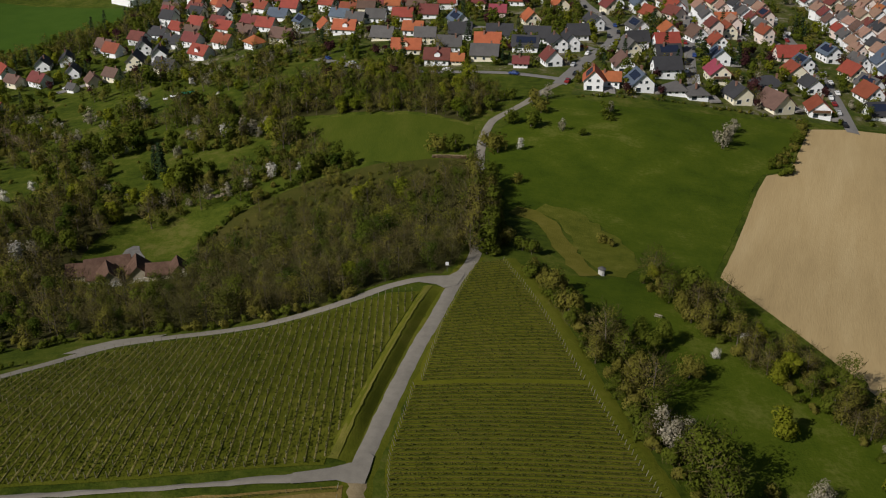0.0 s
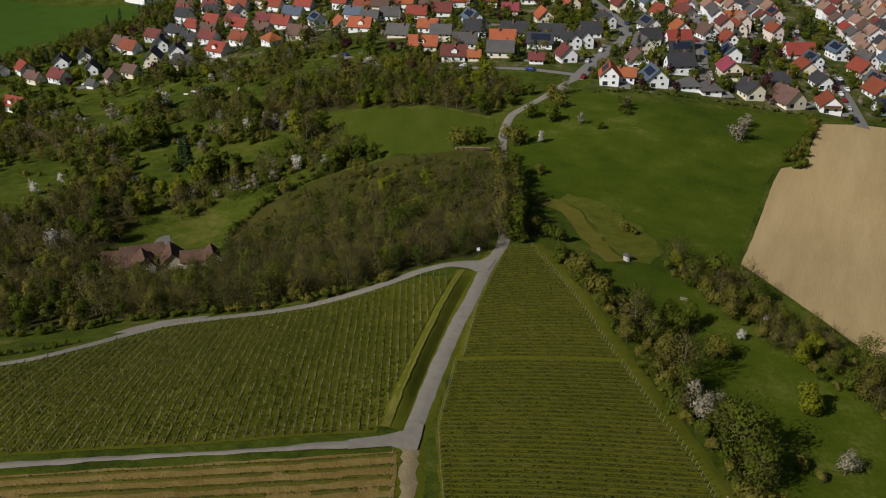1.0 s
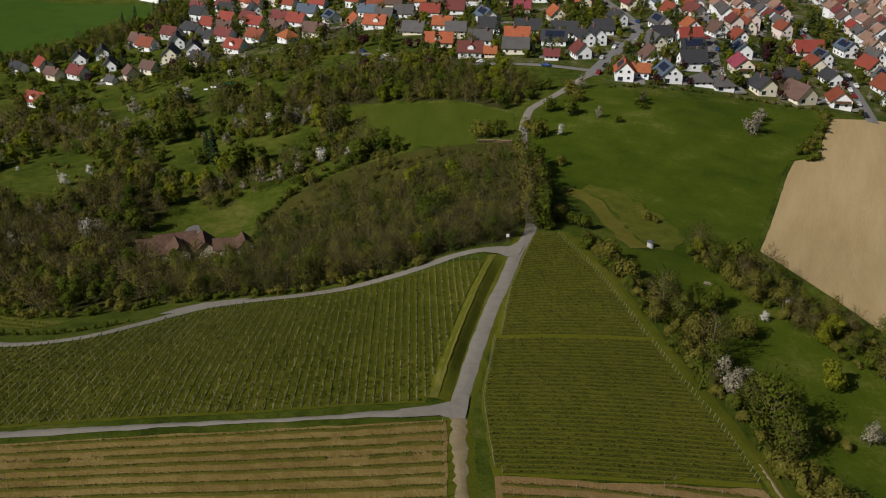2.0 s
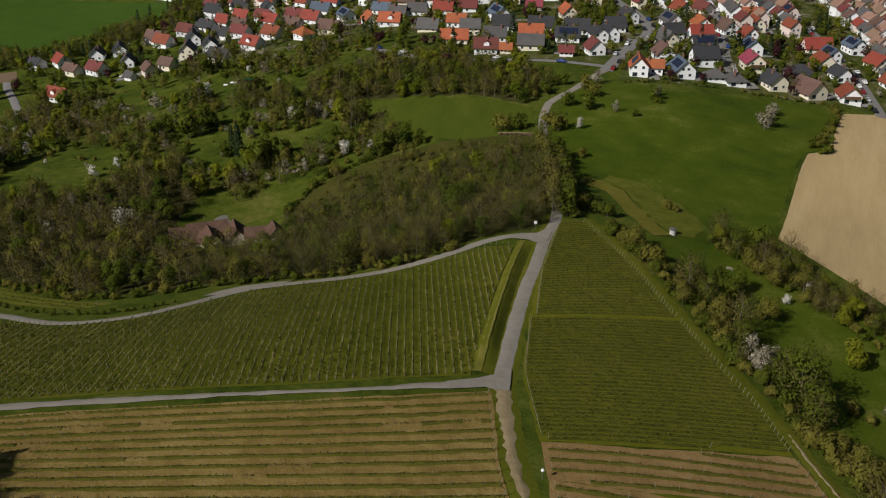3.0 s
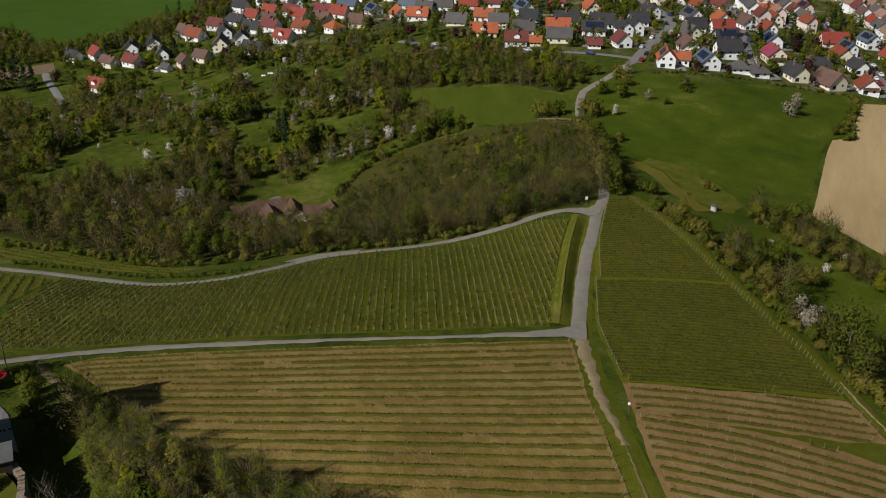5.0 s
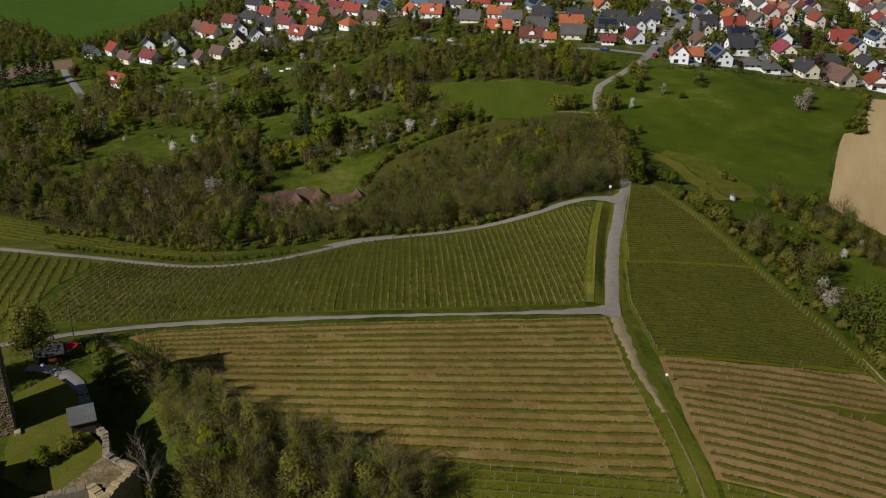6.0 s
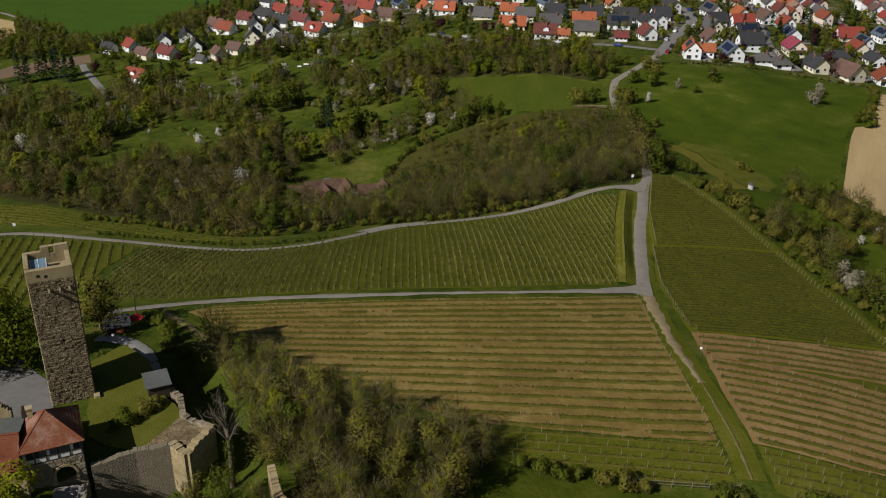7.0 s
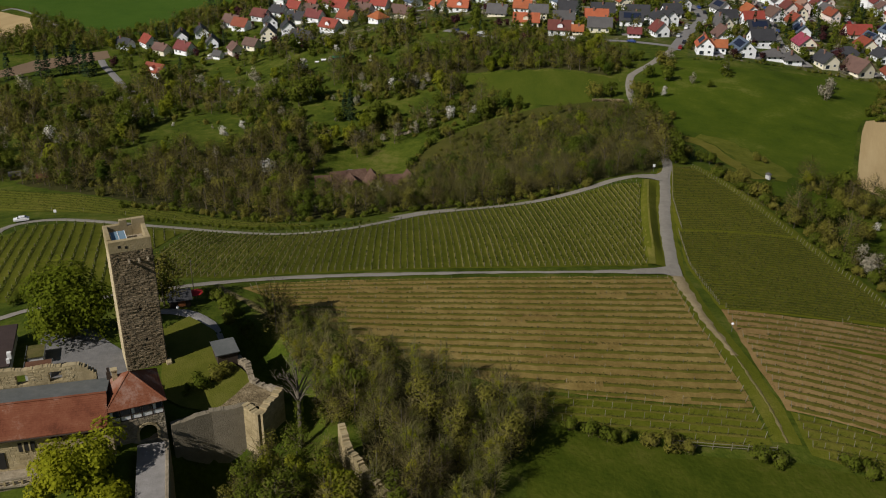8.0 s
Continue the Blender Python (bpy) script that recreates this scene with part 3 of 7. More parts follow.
def limbs(rng, tall, spread, low, count, trunk_r, targets=None):
    """A tapered trunk with limbs; returns lists and the limbs' ends."""
    verts, faces, ends = [], [], []
    top = Vector((rng.uniform(-0.3, 0.3), rng.uniform(-0.3, 0.3), tall * 0.72))
    knee = Vector((top.x * 0.4 + rng.uniform(-0.15, 0.15), top.y * 0.4, low))
    tube(verts, faces, (0, 0, -0.6), knee, trunk_r * 1.25, trunk_r * 0.8, 6)
    tube(verts, faces, knee, top, trunk_r * 0.8, trunk_r * 0.25, 5)
    for k in range(count):
        u = rng.uniform(0.0, 0.9)
        a = knee.lerp(top, u)
        if targets is not None:
            e = Vector(targets[k % len(targets)][:3])
            e = a.lerp(e, 0.95)
        else:
            ang = rng.uniform(0, 2 * math.pi)
            ln = spread * rng.uniform(0.45, 1.0) * (1 - 0.5 * u)
            e = a + Vector((math.cos(ang) * ln * 0.75, math.sin(ang) * ln * 0.75, ln * rng.uniform(0.5, 1.1)))
        mid = a.lerp(e, 0.55) + Vector((0, 0, 0.12 * (e - a).length))
        r = trunk_r * 0.42 * (1 - 0.5 * u)
        tube(verts, faces, a, mid, r, r * 0.6, 4)
        tube(verts, faces, mid, e, r * 0.6, r * 0.15, 3)
        ends += [mid, e]
    return verts, faces, ends


def twig_blades(rng, starts, n, length, width, up=0.8, reach=0.35):
    """Bare twigs: thin blades that leave the limbs' ends."""
    s = np.array([tuple(p) for p in starts])[rng.integers(0, len(starts), n)] + rng.normal(0, reach, (n, 3))
    d = rng.normal(0, 0.6, (n, 3))
    d[:, 2] = np.abs(d[:, 2]) * 0.6 + up
    d /= np.linalg.norm(d, axis=1)[:, None]
    side = np.cross(d, rng.normal(0, 1, (n, 3)))
    side /= np.linalg.norm(side, axis=1)[:, None]
    ln = length * rng.uniform(0.5, 1.3, n)[:, None]
    out = np.array([1, 1, 0.2]) * s + np.array([0, 0, 0.6])
    out /= np.linalg.norm(out, axis=1)[:, None] + 1e-9
    side *= np.where((np.cross(side, d) * out).sum(1) < 0, -1.0, 1.0)[:, None]
    verts = np.stack([s - side * width, s + side * width, s + d * ln], 1).reshape(-1, 3)
    return verts, np.arange(3 * n).reshape(-1, 3), np.repeat(out, 3, 0)


def haze(rng, n, radius, tall, low, length, width):
    """The fine twigs of a leafless dome-shaped crown, leaning outwards and up."""
    d = rng.normal(0, 1, (n, 3))
    d[:, 2] = d[:, 2] * 0.85 + 0.2
    d /= np.linalg.norm(d, axis=1)[:, None]
    lump = 1 + 0.16 * np.sin(d[:, 0] * 5 + radius * 9) + 0.16 * np.sin(d[:, 1] * 6 + tall * 7)
    r = rng.uniform(0.12, 1, n) ** 0.55 * lump
    mid = low + (tall - low) * 0.42
    s = d * r[:, None] * np.array([radius, radius, (tall - low) * 0.52]) + np.array([0, 0, mid])
    g = d * np.array([0.7, 0.7, 0.5]) + rng.normal(0, 0.33, (n, 3)) + np.array([0, 0, 0.45])
    g /= np.linalg.norm(g, axis=1)[:, None]
    side = np.cross(g, rng.normal(0, 1, (n, 3)))
    side /= np.linalg.norm(side, axis=1)[:, None]
    ln = length * rng.uniform(0.5, 1.3, n)[:, None]
    side *= np.where((np.cross(side, g) * d).sum(1) < 0, -1.0, 1.0)[:, None]
    return np.stack([s - side * width, s + side * width, s + g * ln], 1).reshape(-1, 3), np.arange(3 * n).reshape(-1, 3), np.repeat(d + np.array([0, 0, 0.25]), 3, 0)


def joined(*lists):
    """One vertex and face list, with material indices and normals, from ((verts, faces, normals), material index)."""
    verts, faces, mats, normals = [], [], [], []
    for (v, f, nor), m in lists:
        n = len(verts)
        verts += [tuple(p) for p in v]
        faces += [tuple(int(i) + n for i in q) for q in f]
        mats += [m] * len(f)
        normals.append(nor)
    nor = np.concatenate(normals)
    return verts, faces, mats, nor / (np.linalg.norm(nor, axis=1)[:, None] + 1e-9)


def bend_normals(me, normals):
    """Lets loose leaves take the light as the rounded crown that they form."""
    me.attributes.new("custom_normal", "FLOAT_VECTOR", "POINT").data.foreach_set("vector", np.asarray(normals, np.float32).ravel())
    me.update()


def tree_meshes(kind, seed, detail=1.0, leaf=1.0):
    """The trunk and the crown of one kind of tree, as meshes in metres at their true size."""
    rng = np.random.default_rng(seed)

    def few(n):
        return n if detail >= 1 else max(3, int(n * 0.45))

    if kind == "bare":          # woodland tree in late bud: fine brown twigs, a few first leaves
        tall, rad, low = rng.uniform(8.5, 11.5), rng.uniform(3.3, 4.6), rng.uniform(0.9, 1.7)
        v, f, ends = limbs(rng, tall * 1.1, tall * 0.45, low, few(14), 0.2)
        twigs = haze(rng, int(1050 * detail), rad, tall, low * 0.5, 1.35, 0.034 * leaf)
        pts, nor, _ = crown_points(rng, int(620 * detail), 18, rad, tall, low * 0.4, 0.5)
        leaves = cards(pts, nor, 0.14 * leaf, rng)
        crown = joined((twigs, 0), (leaves, 1))
        mats = [TWIG, L_OLIVE]
    elif kind == "budding":     # woodland tree with the first leaves out
        tall, rad, low = rng.uniform(8, 11), rng.uniform(3.0, 4.0), rng.uniform(0.8, 1.4)
        v, f, ends = limbs(rng, tall * 1.1, tall * 0.34, low, few(9), 0.16)
        twigs = haze(rng, int(420 * detail), rad, tall, low * 0.6, 1.3, 0.042 * leaf)
        pts, nor, _ = crown_points(rng, int(1500 * detail), 19, rad, tall, low * 0.3, 0.4)
        leaves = cards(pts, nor, 0.185 * leaf, rng)
        crown = joined((twigs, 0), (leaves, 1))
        mats = [TWIG, L_OLIVE if seed % 2 else L_GREEN]
    elif kind in ("fresh", "green", "red"):
        tall, rad, low = rng.uniform(7.5, 10), rng.uniform(3.0, 3.7), rng.uniform(0.9, 1.4)
        pts, nor, lob = crown_points(rng, int(1900 * detail), 15, rad, tall, low, 0.2)
        v, f, ends = limbs(rng, tall, rad, low, few(8), 0.2, lob)
        leaves = cards(pts, nor, 0.28 * leaf, rng)
        crown = joined((leaves, 0))
        mats = [{"fresh": L_FRESH, "green": L_GREEN, "red": L_RED}[kind]]
    elif kind == "lime":        # the big courtyard tree
        tall, rad, low = 14.0, 7.2, 0.8
        pts, nor, lob = crown_points(rng, int(14000 * detail), 38, rad, tall, low, 0.2)
        v, f, ends = limbs(rng, tall, rad, low, 18, 0.42, lob)
        leaves = cards(pts, nor, 0.27 * leaf, rng)
        crown = joined((leaves, 0))
        mats = [L_LIME]
    elif kind == "maple":       # tall tree below the hall, in bright new leaf
        tall, rad, low = 12.5, 4.4, 1.4
        pts, nor, lob = crown_points(rng, int(8000 * detail), 26, rad, tall, low, 0.2)
        v, f, ends = limbs(rng, tall, rad, low, 14, 0.3, lob)
        leaves = cards(pts, nor, 0.23 * leaf, rng)
        crown = joined((leaves, 0))
        mats = [L_MAPLE]
    elif kind == "orchard":     # old fruit tree: low forks, wide thin crown
        tall, rad, low = rng.uniform(4.4, 5.8), rng.uniform(2.8, 3.6), rng.uniform(0.5, 0.8)
        pts, nor, lob = crown_points(rng, int(1250 * detail), 12, rad, tall, low, 0.3)
        v, f, ends = limbs(rng, tall, rad, low, few(9), 0.17, lob)
        twigs = twig_blades(rng, ends, int(130 * detail), 1.1, 0.04, up=0.5, reach=0.5)
        leaves = cards(pts, nor, 0.24 * leaf, rng)
        crown = joined((twigs, 0), (leaves, 1))
        mats = [TWIG, L_GREEN if seed % 2 else L_OLIVE]
    elif kind in ("blossom", "pale"):
        tall, rad, low = rng.uniform(5.0, 6.6), rng.uniform(2.0, 2.7), rng.uniform(1.0, 1.5)
        pts, nor, lob = crown_points(rng, int(1100 * detail), 14, rad, tall, low * 0.5, 0.4)
        v, f, ends = limbs(rng, tall, rad, low, few(8), 0.14, lob)
        twigs = twig_blades(rng, ends, int(120 * detail), 1.2, 0.04, up=0.6, reach=0.5)
        leaves = cards(pts, nor, 0.15 * leaf, rng)
        crown = joined((twigs, 0), (leaves, 1))
        mats = [TWIG, L_BLOSSOM if kind == "blossom" else L_PALE]
    elif kind == "conifer":
        tall, rad, low = rng.uniform(12, 15), rng.uniform(2.2, 2.8), 0.8
        v, f = [], []
        tube(v, f, (0, 0, -0.6), (0, 0, tall), 0.24, 0.03, 6)
        n = int(1500 * detail)
        u = rng.uniform(0, 1, n) ** 0.75
        tier = np.floor(u * 13) / 13
        a = rng.uniform(0, 2 * math.pi, n)
        rr = rad * (1 - tier) ** 0.85 * (1 + 0.25 * np.sin(a * 5 + tier * 40)) * rng.uniform(0.25, 1.0, n) ** 0.6 + 0.08
        z = low + (tall - low) * (tier + 0.02) - rr * 0.28 + rng.normal(0, 0.12, n)
        pts = np.stack([rr * np.cos(a), rr * np.sin(a), z], 1)
        nor = np.stack([np.cos(a) * 0.4, np.sin(a) * 0.4, np.ones(n)], 1)
        leaves = cards(pts, nor, 0.34 * leaf, rng, 0.45)
        crown = joined((leaves, 0))
        mats = [L_NEEDLE]
    elif kind == "sapling":     # slender pole-stage tree of a dense thicket
        tall, rad, low = rng.uniform(8.0, 10.5), rng.uniform(1.2, 1.7), 0.6
        v, f = [], []
        for k in range(3):
            a = rng.uniform(0, 6.28)
            tube(v, f, (0.25 * math.cos(a), 0.25 * math.sin(a), -0.6), (0.8 * math.cos(a), 0.8 * math.sin(a), tall * rng.uniform(0.85, 1.12)), 0.085, 0.02, 4)
        twigs = haze(rng, int(620 * detail), rad, tall, low, 2.1, 0.024)
        pts, nor, _ = crown_points(rng, int(760 * detail), 16, rad, tall, low, 0.5)
        leaves = cards(pts, nor, 0.105 * leaf, rng)
        crown = joined((twigs, 0), (leaves, 1))
        mats = [STEM, L_SAPLING]
    elif kind == "snag":        # tall bare tree, ivy on its trunk
        v, f, ends = limbs(rng, 15.0, 4.6, 5.0, 15, 0.3)
        twigs = twig_blades(rng, ends, int(260 * detail), 1.5, 0.025, up=0.5, reach=0.3)
        a, z = rng.uniform(0, 6.28, 420), rng.uniform(0, 6.5, 420)
        nor = np.stack([np.cos(a), np.sin(a), 0 * a], 1)
        leaves = cards(nor * rng.uniform(0.3, 0.6, 420)[:, None] + np.stack([0 * a, 0 * a, z], 1), nor, 0.14, rng)
        crown = joined((twigs, 0), (leaves, 1))
        mats = [BARK, L_GREEN]
    elif kind in ("shrub", "thicket"):
        tall, rad, low = rng.uniform(2.2, 3.2), rng.uniform(1.6, 2.2), 0.2
        pts, nor, lob = crown_points(rng, int(760 * detail), 9, rad, tall, low, 0.25)
        v, f, ends = limbs(rng, tall, rad, 0.3, few(7), 0.06, lob)
        twigs = twig_blades(rng, ends, int(150 * detail), 0.9, 0.03, up=0.7, reach=0.6)
        leaves = cards(pts, nor, 0.21 * leaf, rng)
        crown = joined((twigs, 0), (leaves, 1))
        mats = [TWIG, L_GREEN if kind == "shrub" else L_OLIVE]
    verts, faces, index, normals = crown
    cm = mesh_of("crown", verts, faces, mats)
    cm.polygons.foreach_set("material_index", index)
    bend_normals(cm, normals)
    return mesh_of("trunk", v, f, BARK), cm


TREE_TAGS = {
    "bare": ("bare_tree", "grey-brown woodland tree, bare twigs with first buds", "tree"),
    "budding": ("budding_tree", "tall woodland tree with thin olive spring leaves", "tree"),
    "fresh": ("leafy_tree", "broad tree in bright yellow-green new leaf", "tree"),
    "green": ("leafy_tree", "round tree in dense dark green leaf", "tree"),
    "red": ("copper_tree", "small garden tree with dark copper red leaves", "tree"),
    "orchard": ("fruit_tree", "low old fruit tree with sparse green leaves", "fruit tree"),
    "blossom": ("blossom_tree", "fruit tree covered in white blossom", "fruit tree"),
    "pale": ("blossom_tree", "fruit tree with fading pale greyish blossom", "fruit tree"),
    "lime": ("lime_tree", "huge round courtyard tree in fresh green leaf", "tree"),
    "maple": ("maple_tree", "tall maple in bright yellow-green spring leaf", "tree"),
    "snag": ("bare_tree", "tall leafless tree with ivy on its trunk", "tree"),
    "sapling": ("young_tree", "slender young tree with pale stems in a thicket", "tree"),
    "conifer": ("spruce", "dark green narrow spruce standing on grass", "conifer"),
    "shrub": ("shrub", "low rounded dark green shrub", "shrub"),
    "thicket": ("shrub", "low brownish olive thicket with bare twigs", "shrub"),
}
TREE_KINDS = {kind: [tree_meshes(kind, 100 * i + 7 * k, 0.8, 1.3) for k in range(4)] for i, kind in enumerate(TREE_TAGS)}
FAR_KINDS = {kind: [tree_meshes(kind, 100 * i + 7 * k, 0.34, 1.85) for k in range(4)] for i, kind in enumerate(TREE_TAGS)}
DISTANT_KINDS = {kind: [tree_meshes(kind, 100 * i + 7 * k, 0.15, 2.6) for k in range(4)] for i, kind in enumerate(TREE_TAGS)}
tree_rng = random.Random(42)
TREES_AT = []
COUNT, LIMIT = {}, {"bare_tree": 130, "budding_tree": 100, "shrub": 170, "leafy_tree": 120, "fruit_tree": 80, "blossom_tree": 90, "spruce": 50, "copper_tree": 30, "lime_tree": 9, "maple_tree": 30, "young_tree": 150}
REST = []


def on_the_plan(x, y):
    """Whether a place lies on the stretch of land that is built in detail."""
    return y > -60 and -86 - 0.47 * ((y + 70) * 0.89 + 45) < x < 14 + 0.47 * (y * 0.89 + 55)


def tree(kind, x, y, size=1.0, group="", z=None, wide=1.0):
    if not on_the_plan(x, y):
        return
    name, label, category = TREE_TAGS[kind]
    trunk_me, crown_me = tree_rng.choice((DISTANT_KINDS if y > 385 else FAR_KINDS if y > 225 else TREE_KINDS)[kind])
    s = size * tree_rng.uniform(0.9, 1.1)
    m = (Matrix.Translation((x, y, height(x, y) if z is None else z)) @ pose(0, 0, 0, tree_rng.uniform(-3, 3), tree_rng.uniform(-3, 3), tree_rng.uniform(0, 360))
         @ Matrix.Diagonal((s * wide, s * wide, s, 1)))
    TREES_AT.append((x, y))
    COUNT[name] = COUNT.get(name, 0) + 1
    if COUNT[name] > LIMIT[name]:
        if 100 < y < 225 and x < 12:
            trunk_me, crown_me = tree_rng.choice(FAR_KINDS[kind])
        REST.append((m, trunk_me, crown_me))
        return
    if name == "shrub":
        return tagged(put(name, crown_me, None, m), label, category, group)
    root = new(name)
    root.matrix_basis = m
    put("trunk", trunk_me, root)
    put("crown", crown_me, root)
    return tagged(root, label, category, group)


def merge_rest(name, label, category):
    """The trees past the countable ones, joined."""
    mats, cos, corners, starts, index, nors, n = [], [], [], [], [], [], 0
    cached = {}
    for m, *meshes in REST:
        for me in meshes:
            if me.name not in cached:
                co = np.empty(3 * len(me.vertices), np.float32)
                me.vertices.foreach_get("co", co)
                lv = np.empty(len(me.loops), np.int32)
                me.loops.foreach_get("vertex_index", lv)
                st = np.empty(len(me.polygons), np.int32)
                me.polygons.foreach_get("loop_start", st)
                mi = np.empty(len(me.polygons), np.int32)
                me.polygons.foreach_get("material_index", mi)
                for mt in me.materials:
                    if mt not in mats:
                        mats.append(mt)
                mi = np.array([mats.index(mt) for mt in me.materials], np.int32)[mi]
                nor = np.empty(3 * len(me.vertices), np.float32)
                bent = me.attributes.get("custom_normal")
                if bent:
                    bent.data.foreach_get("vector", nor)
                else:
                    me.vertices.foreach_get("normal", nor)
                cached[me.name] = (co.reshape(-1, 3), lv, st, mi, nor.reshape(-1, 3))
            co, lv, st, mi, nor = cached[me.name]
            a = np.array(m, np.float32)
            nor = nor @ a[:3, :3].T
            nors.append(nor / (np.linalg.norm(nor, axis=1)[:, None] + 1e-9))
            cos.append(co @ a[:3, :3].T + a[:3, 3])
            starts.append(st + sum_loops[0])
            sum_loops[0] += len(lv)
            corners.append(lv + n)
            n += len(co)
            index.append(mi)
    me = bpy.data.meshes.new(name)
    co, lv, st, mi = np.concatenate(cos), np.concatenate(corners), np.concatenate(starts), np.concatenate(index)
    me.vertices.add(len(co))
    me.vertices.foreach_set("co", co.ravel())
    me.loops.add(len(lv))
    me.loops.foreach_set("vertex_index", lv)
    me.polygons.add(len(st))
    me.polygons.foreach_set("loop_start", st)
    for mt in mats:
        me.materials.append(mt)
    me.polygons.foreach_set("material_index", mi)
    me.update(calc_edges=True)
    me.validate()
    bend_normals(me, np.concatenate(nors))
    tagged(put(name, me), label, category, kind="stuff")


sum_loops = [0]


def grow(poly, spacing, kinds, size=(0.8, 1.15), group="", seed=1, keep=1.0, clear=None, clump=0.0):
    """Trees at random inside a plan outline, no two nearer than spacing. kinds: names with weights."""
    rng = random.Random(seed)
    xs, ys = [p[0] for p in poly], [p[1] for p in poly]
    area = (max(xs) - min(xs)) * (max(ys) - min(ys))
    names, weights = list(kinds), list(kinds.values())
    placed = []
    for _ in range(int(area / spacing**2 * 6)):
        x, y = rng.uniform(min(xs), max(xs)), rng.uniform(min(ys), max(ys))
        if not inside(x, y, poly) or (clear and clear(x, y)):
            continue
        if any((x - a) ** 2 + (y - b) ** 2 < spacing**2 for a, b in placed):
            continue
        placed.append((x, y))
        if rng.random() > keep or (clump and noise.noise((x / 16, y / 16, seed)) < clump):
            continue
        tree(rng.choices(names, weights)[0], x, y, size[0] + (size[1] - size[0]) * rng.random() ** 1.4, group)


ROAD_LINES = [curve_of(r, 3.0) for r in (ROAD_A, ROAD_B, ROAD_C, S1, S2, S3, S4, S5, S6)]


def near_road(x, y, gap=3.2):
    return any((p.x - x) ** 2 + (p.y - y) ** 2 < gap * gap for line in ROAD_LINES for p in line)

# ---------------------------------------------------------------- the village
WALLS = [plain("white_render", (0.88, 0.89, 0.91), 0.85, vary=0.06), plain("cream_render", (0.80, 0.74, 0.58), 0.85, vary=0.06),
         plain("pale_pink_render", (0.78, 0.66, 0.60), 0.85, vary=0.06), plain("grey_render", (0.50, 0.49, 0.47), 0.85, vary=0.06)]


def tiles(name, color):
    """Roof tiles: rows of fine ridges with weathering."""
    m = plain(name, color, 0.7, vary=0.22, scales=(0.25, 1.2, 5.0), per_object=0.12)
    return m


ROOFS = {"red": tiles("red_tiles", (0.235, 0.055, 0.032)), "orange": tiles("orange_tiles", (0.34, 0.105, 0.042)), "brown": tiles("brown_tiles", (0.125, 0.075, 0.058)),
         "slate": tiles("anthracite_tiles", (0.040, 0.040, 0.044)), "grey": tiles("grey_tiles", (0.095, 0.09, 0.088)), "blue": tiles("blue_grey_tiles", (0.085, 0.11, 0.15)),
         "wine": tiles("wine_tiles", (0.15, 0.042, 0.036)), "sand": tiles("pale_brown_tiles", (0.27, 0.165, 0.12)), "pink": tiles("magenta_tiles", (0.26, 0.05, 0.07))}
ROOF_WORDS = {"red": "red tiled", "orange": "orange tiled", "brown": "dark brown", "slate": "anthracite tiled", "grey": "weathered grey", "blue": "blue-grey", "wine": "dark red", "sand": "pale brown", "pink": "magenta red"}
WALL_WORDS = ["white", "cream", "pale pink", "grey"]
GLASS = plain("window_glass", (0.03, 0.04, 0.05), 0.08, vary=0.1, bump=0)
FRAME = plain("window_frame_white", (0.75, 0.75, 0.73), 0.5)
DOORWOOD = plain("door_brown", (0.13, 0.07, 0.04), 0.6)
CHIM = plain("chimney_brick", (0.22, 0.12, 0.09), 0.9)
SOLAR = plain("solar_panel", (0.018, 0.024, 0.045), 0.2, vary=0.1, bump=0)


def frame_mesh(w, h):
    """A window frame as one closed ring."""
    v = [(x, y, z) for y in (-0.06, 0.06) for k in (0.0, 0.1) for x, z in ((-w / 2 + k, k), (w / 2 - k, k), (w / 2 - k, h - k), (-w / 2 + k, h - k))]
    f = []
    for i in range(4):
        j = (i + 1) % 4
        f += [(i, j, 4 + j, 4 + i), (8 + j, 8 + i, 12 + i, 12 + j), (i, 8 + i, 8 + j, j), (4 + i, 4 + j, 12 + j, 12 + i)]
    return mesh_of("window", v, f, FRAME)


def window_meshes(w, h):
    """A frame, a pane, and both as one mesh for windows seen from far."""
    bm = boxes((-w / 2 + 0.1, -0.02, 0.1, w / 2 - 0.1, 0.02, h - 0.1))
    pane = bpy.data.meshes.new("pane")
    bm.to_mesh(pane)
    bm.free()
    pane.materials.append(GLASS)
    v = [(x, y, z) for y in (-0.06, -0.02) for k in (0.0, 0.1) for x, z in ((-w / 2 + k, k), (w / 2 - k, k), (w / 2 - k, h - k), (-w / 2 + k, h - k))]
    v = [v[i] for i in (0, 1, 2, 3, 4, 5, 6, 7, 12, 13, 14, 15)]
    v = v + [(-x, -y, z) for x, y, z in v]
    f, idx = [], []
    for o in (0, 12):
        for i in range(4):
            j = (i + 1) % 4
            f += [(o + i, o + j, o + 4 + j, o + 4 + i), (o + 4 + i, o + 4 + j, o + 8 + j, o + 8 + i)]
            idx += [0, 0]
        f.append((o + 8, o + 9, o + 10, o + 11))
        idx.append(1)
    f += [(0, 13, 12, 1), (1, 12, 15, 2), (2, 15, 14, 3), (3, 14, 13, 0)]
    idx += [0] * 4
    one = mesh_of("window", v, f, [FRAME, GLASS])
    one.polygons.foreach_set("material_index", idx)
    return frame_mesh(w, h), pane, one


WINDOW, PANE, WINDOW_ONE = window_meshes(1.3, 1.25)
WIDE, WIDE_PANE, WIDE_ONE = window_meshes(2.2, 1.9)


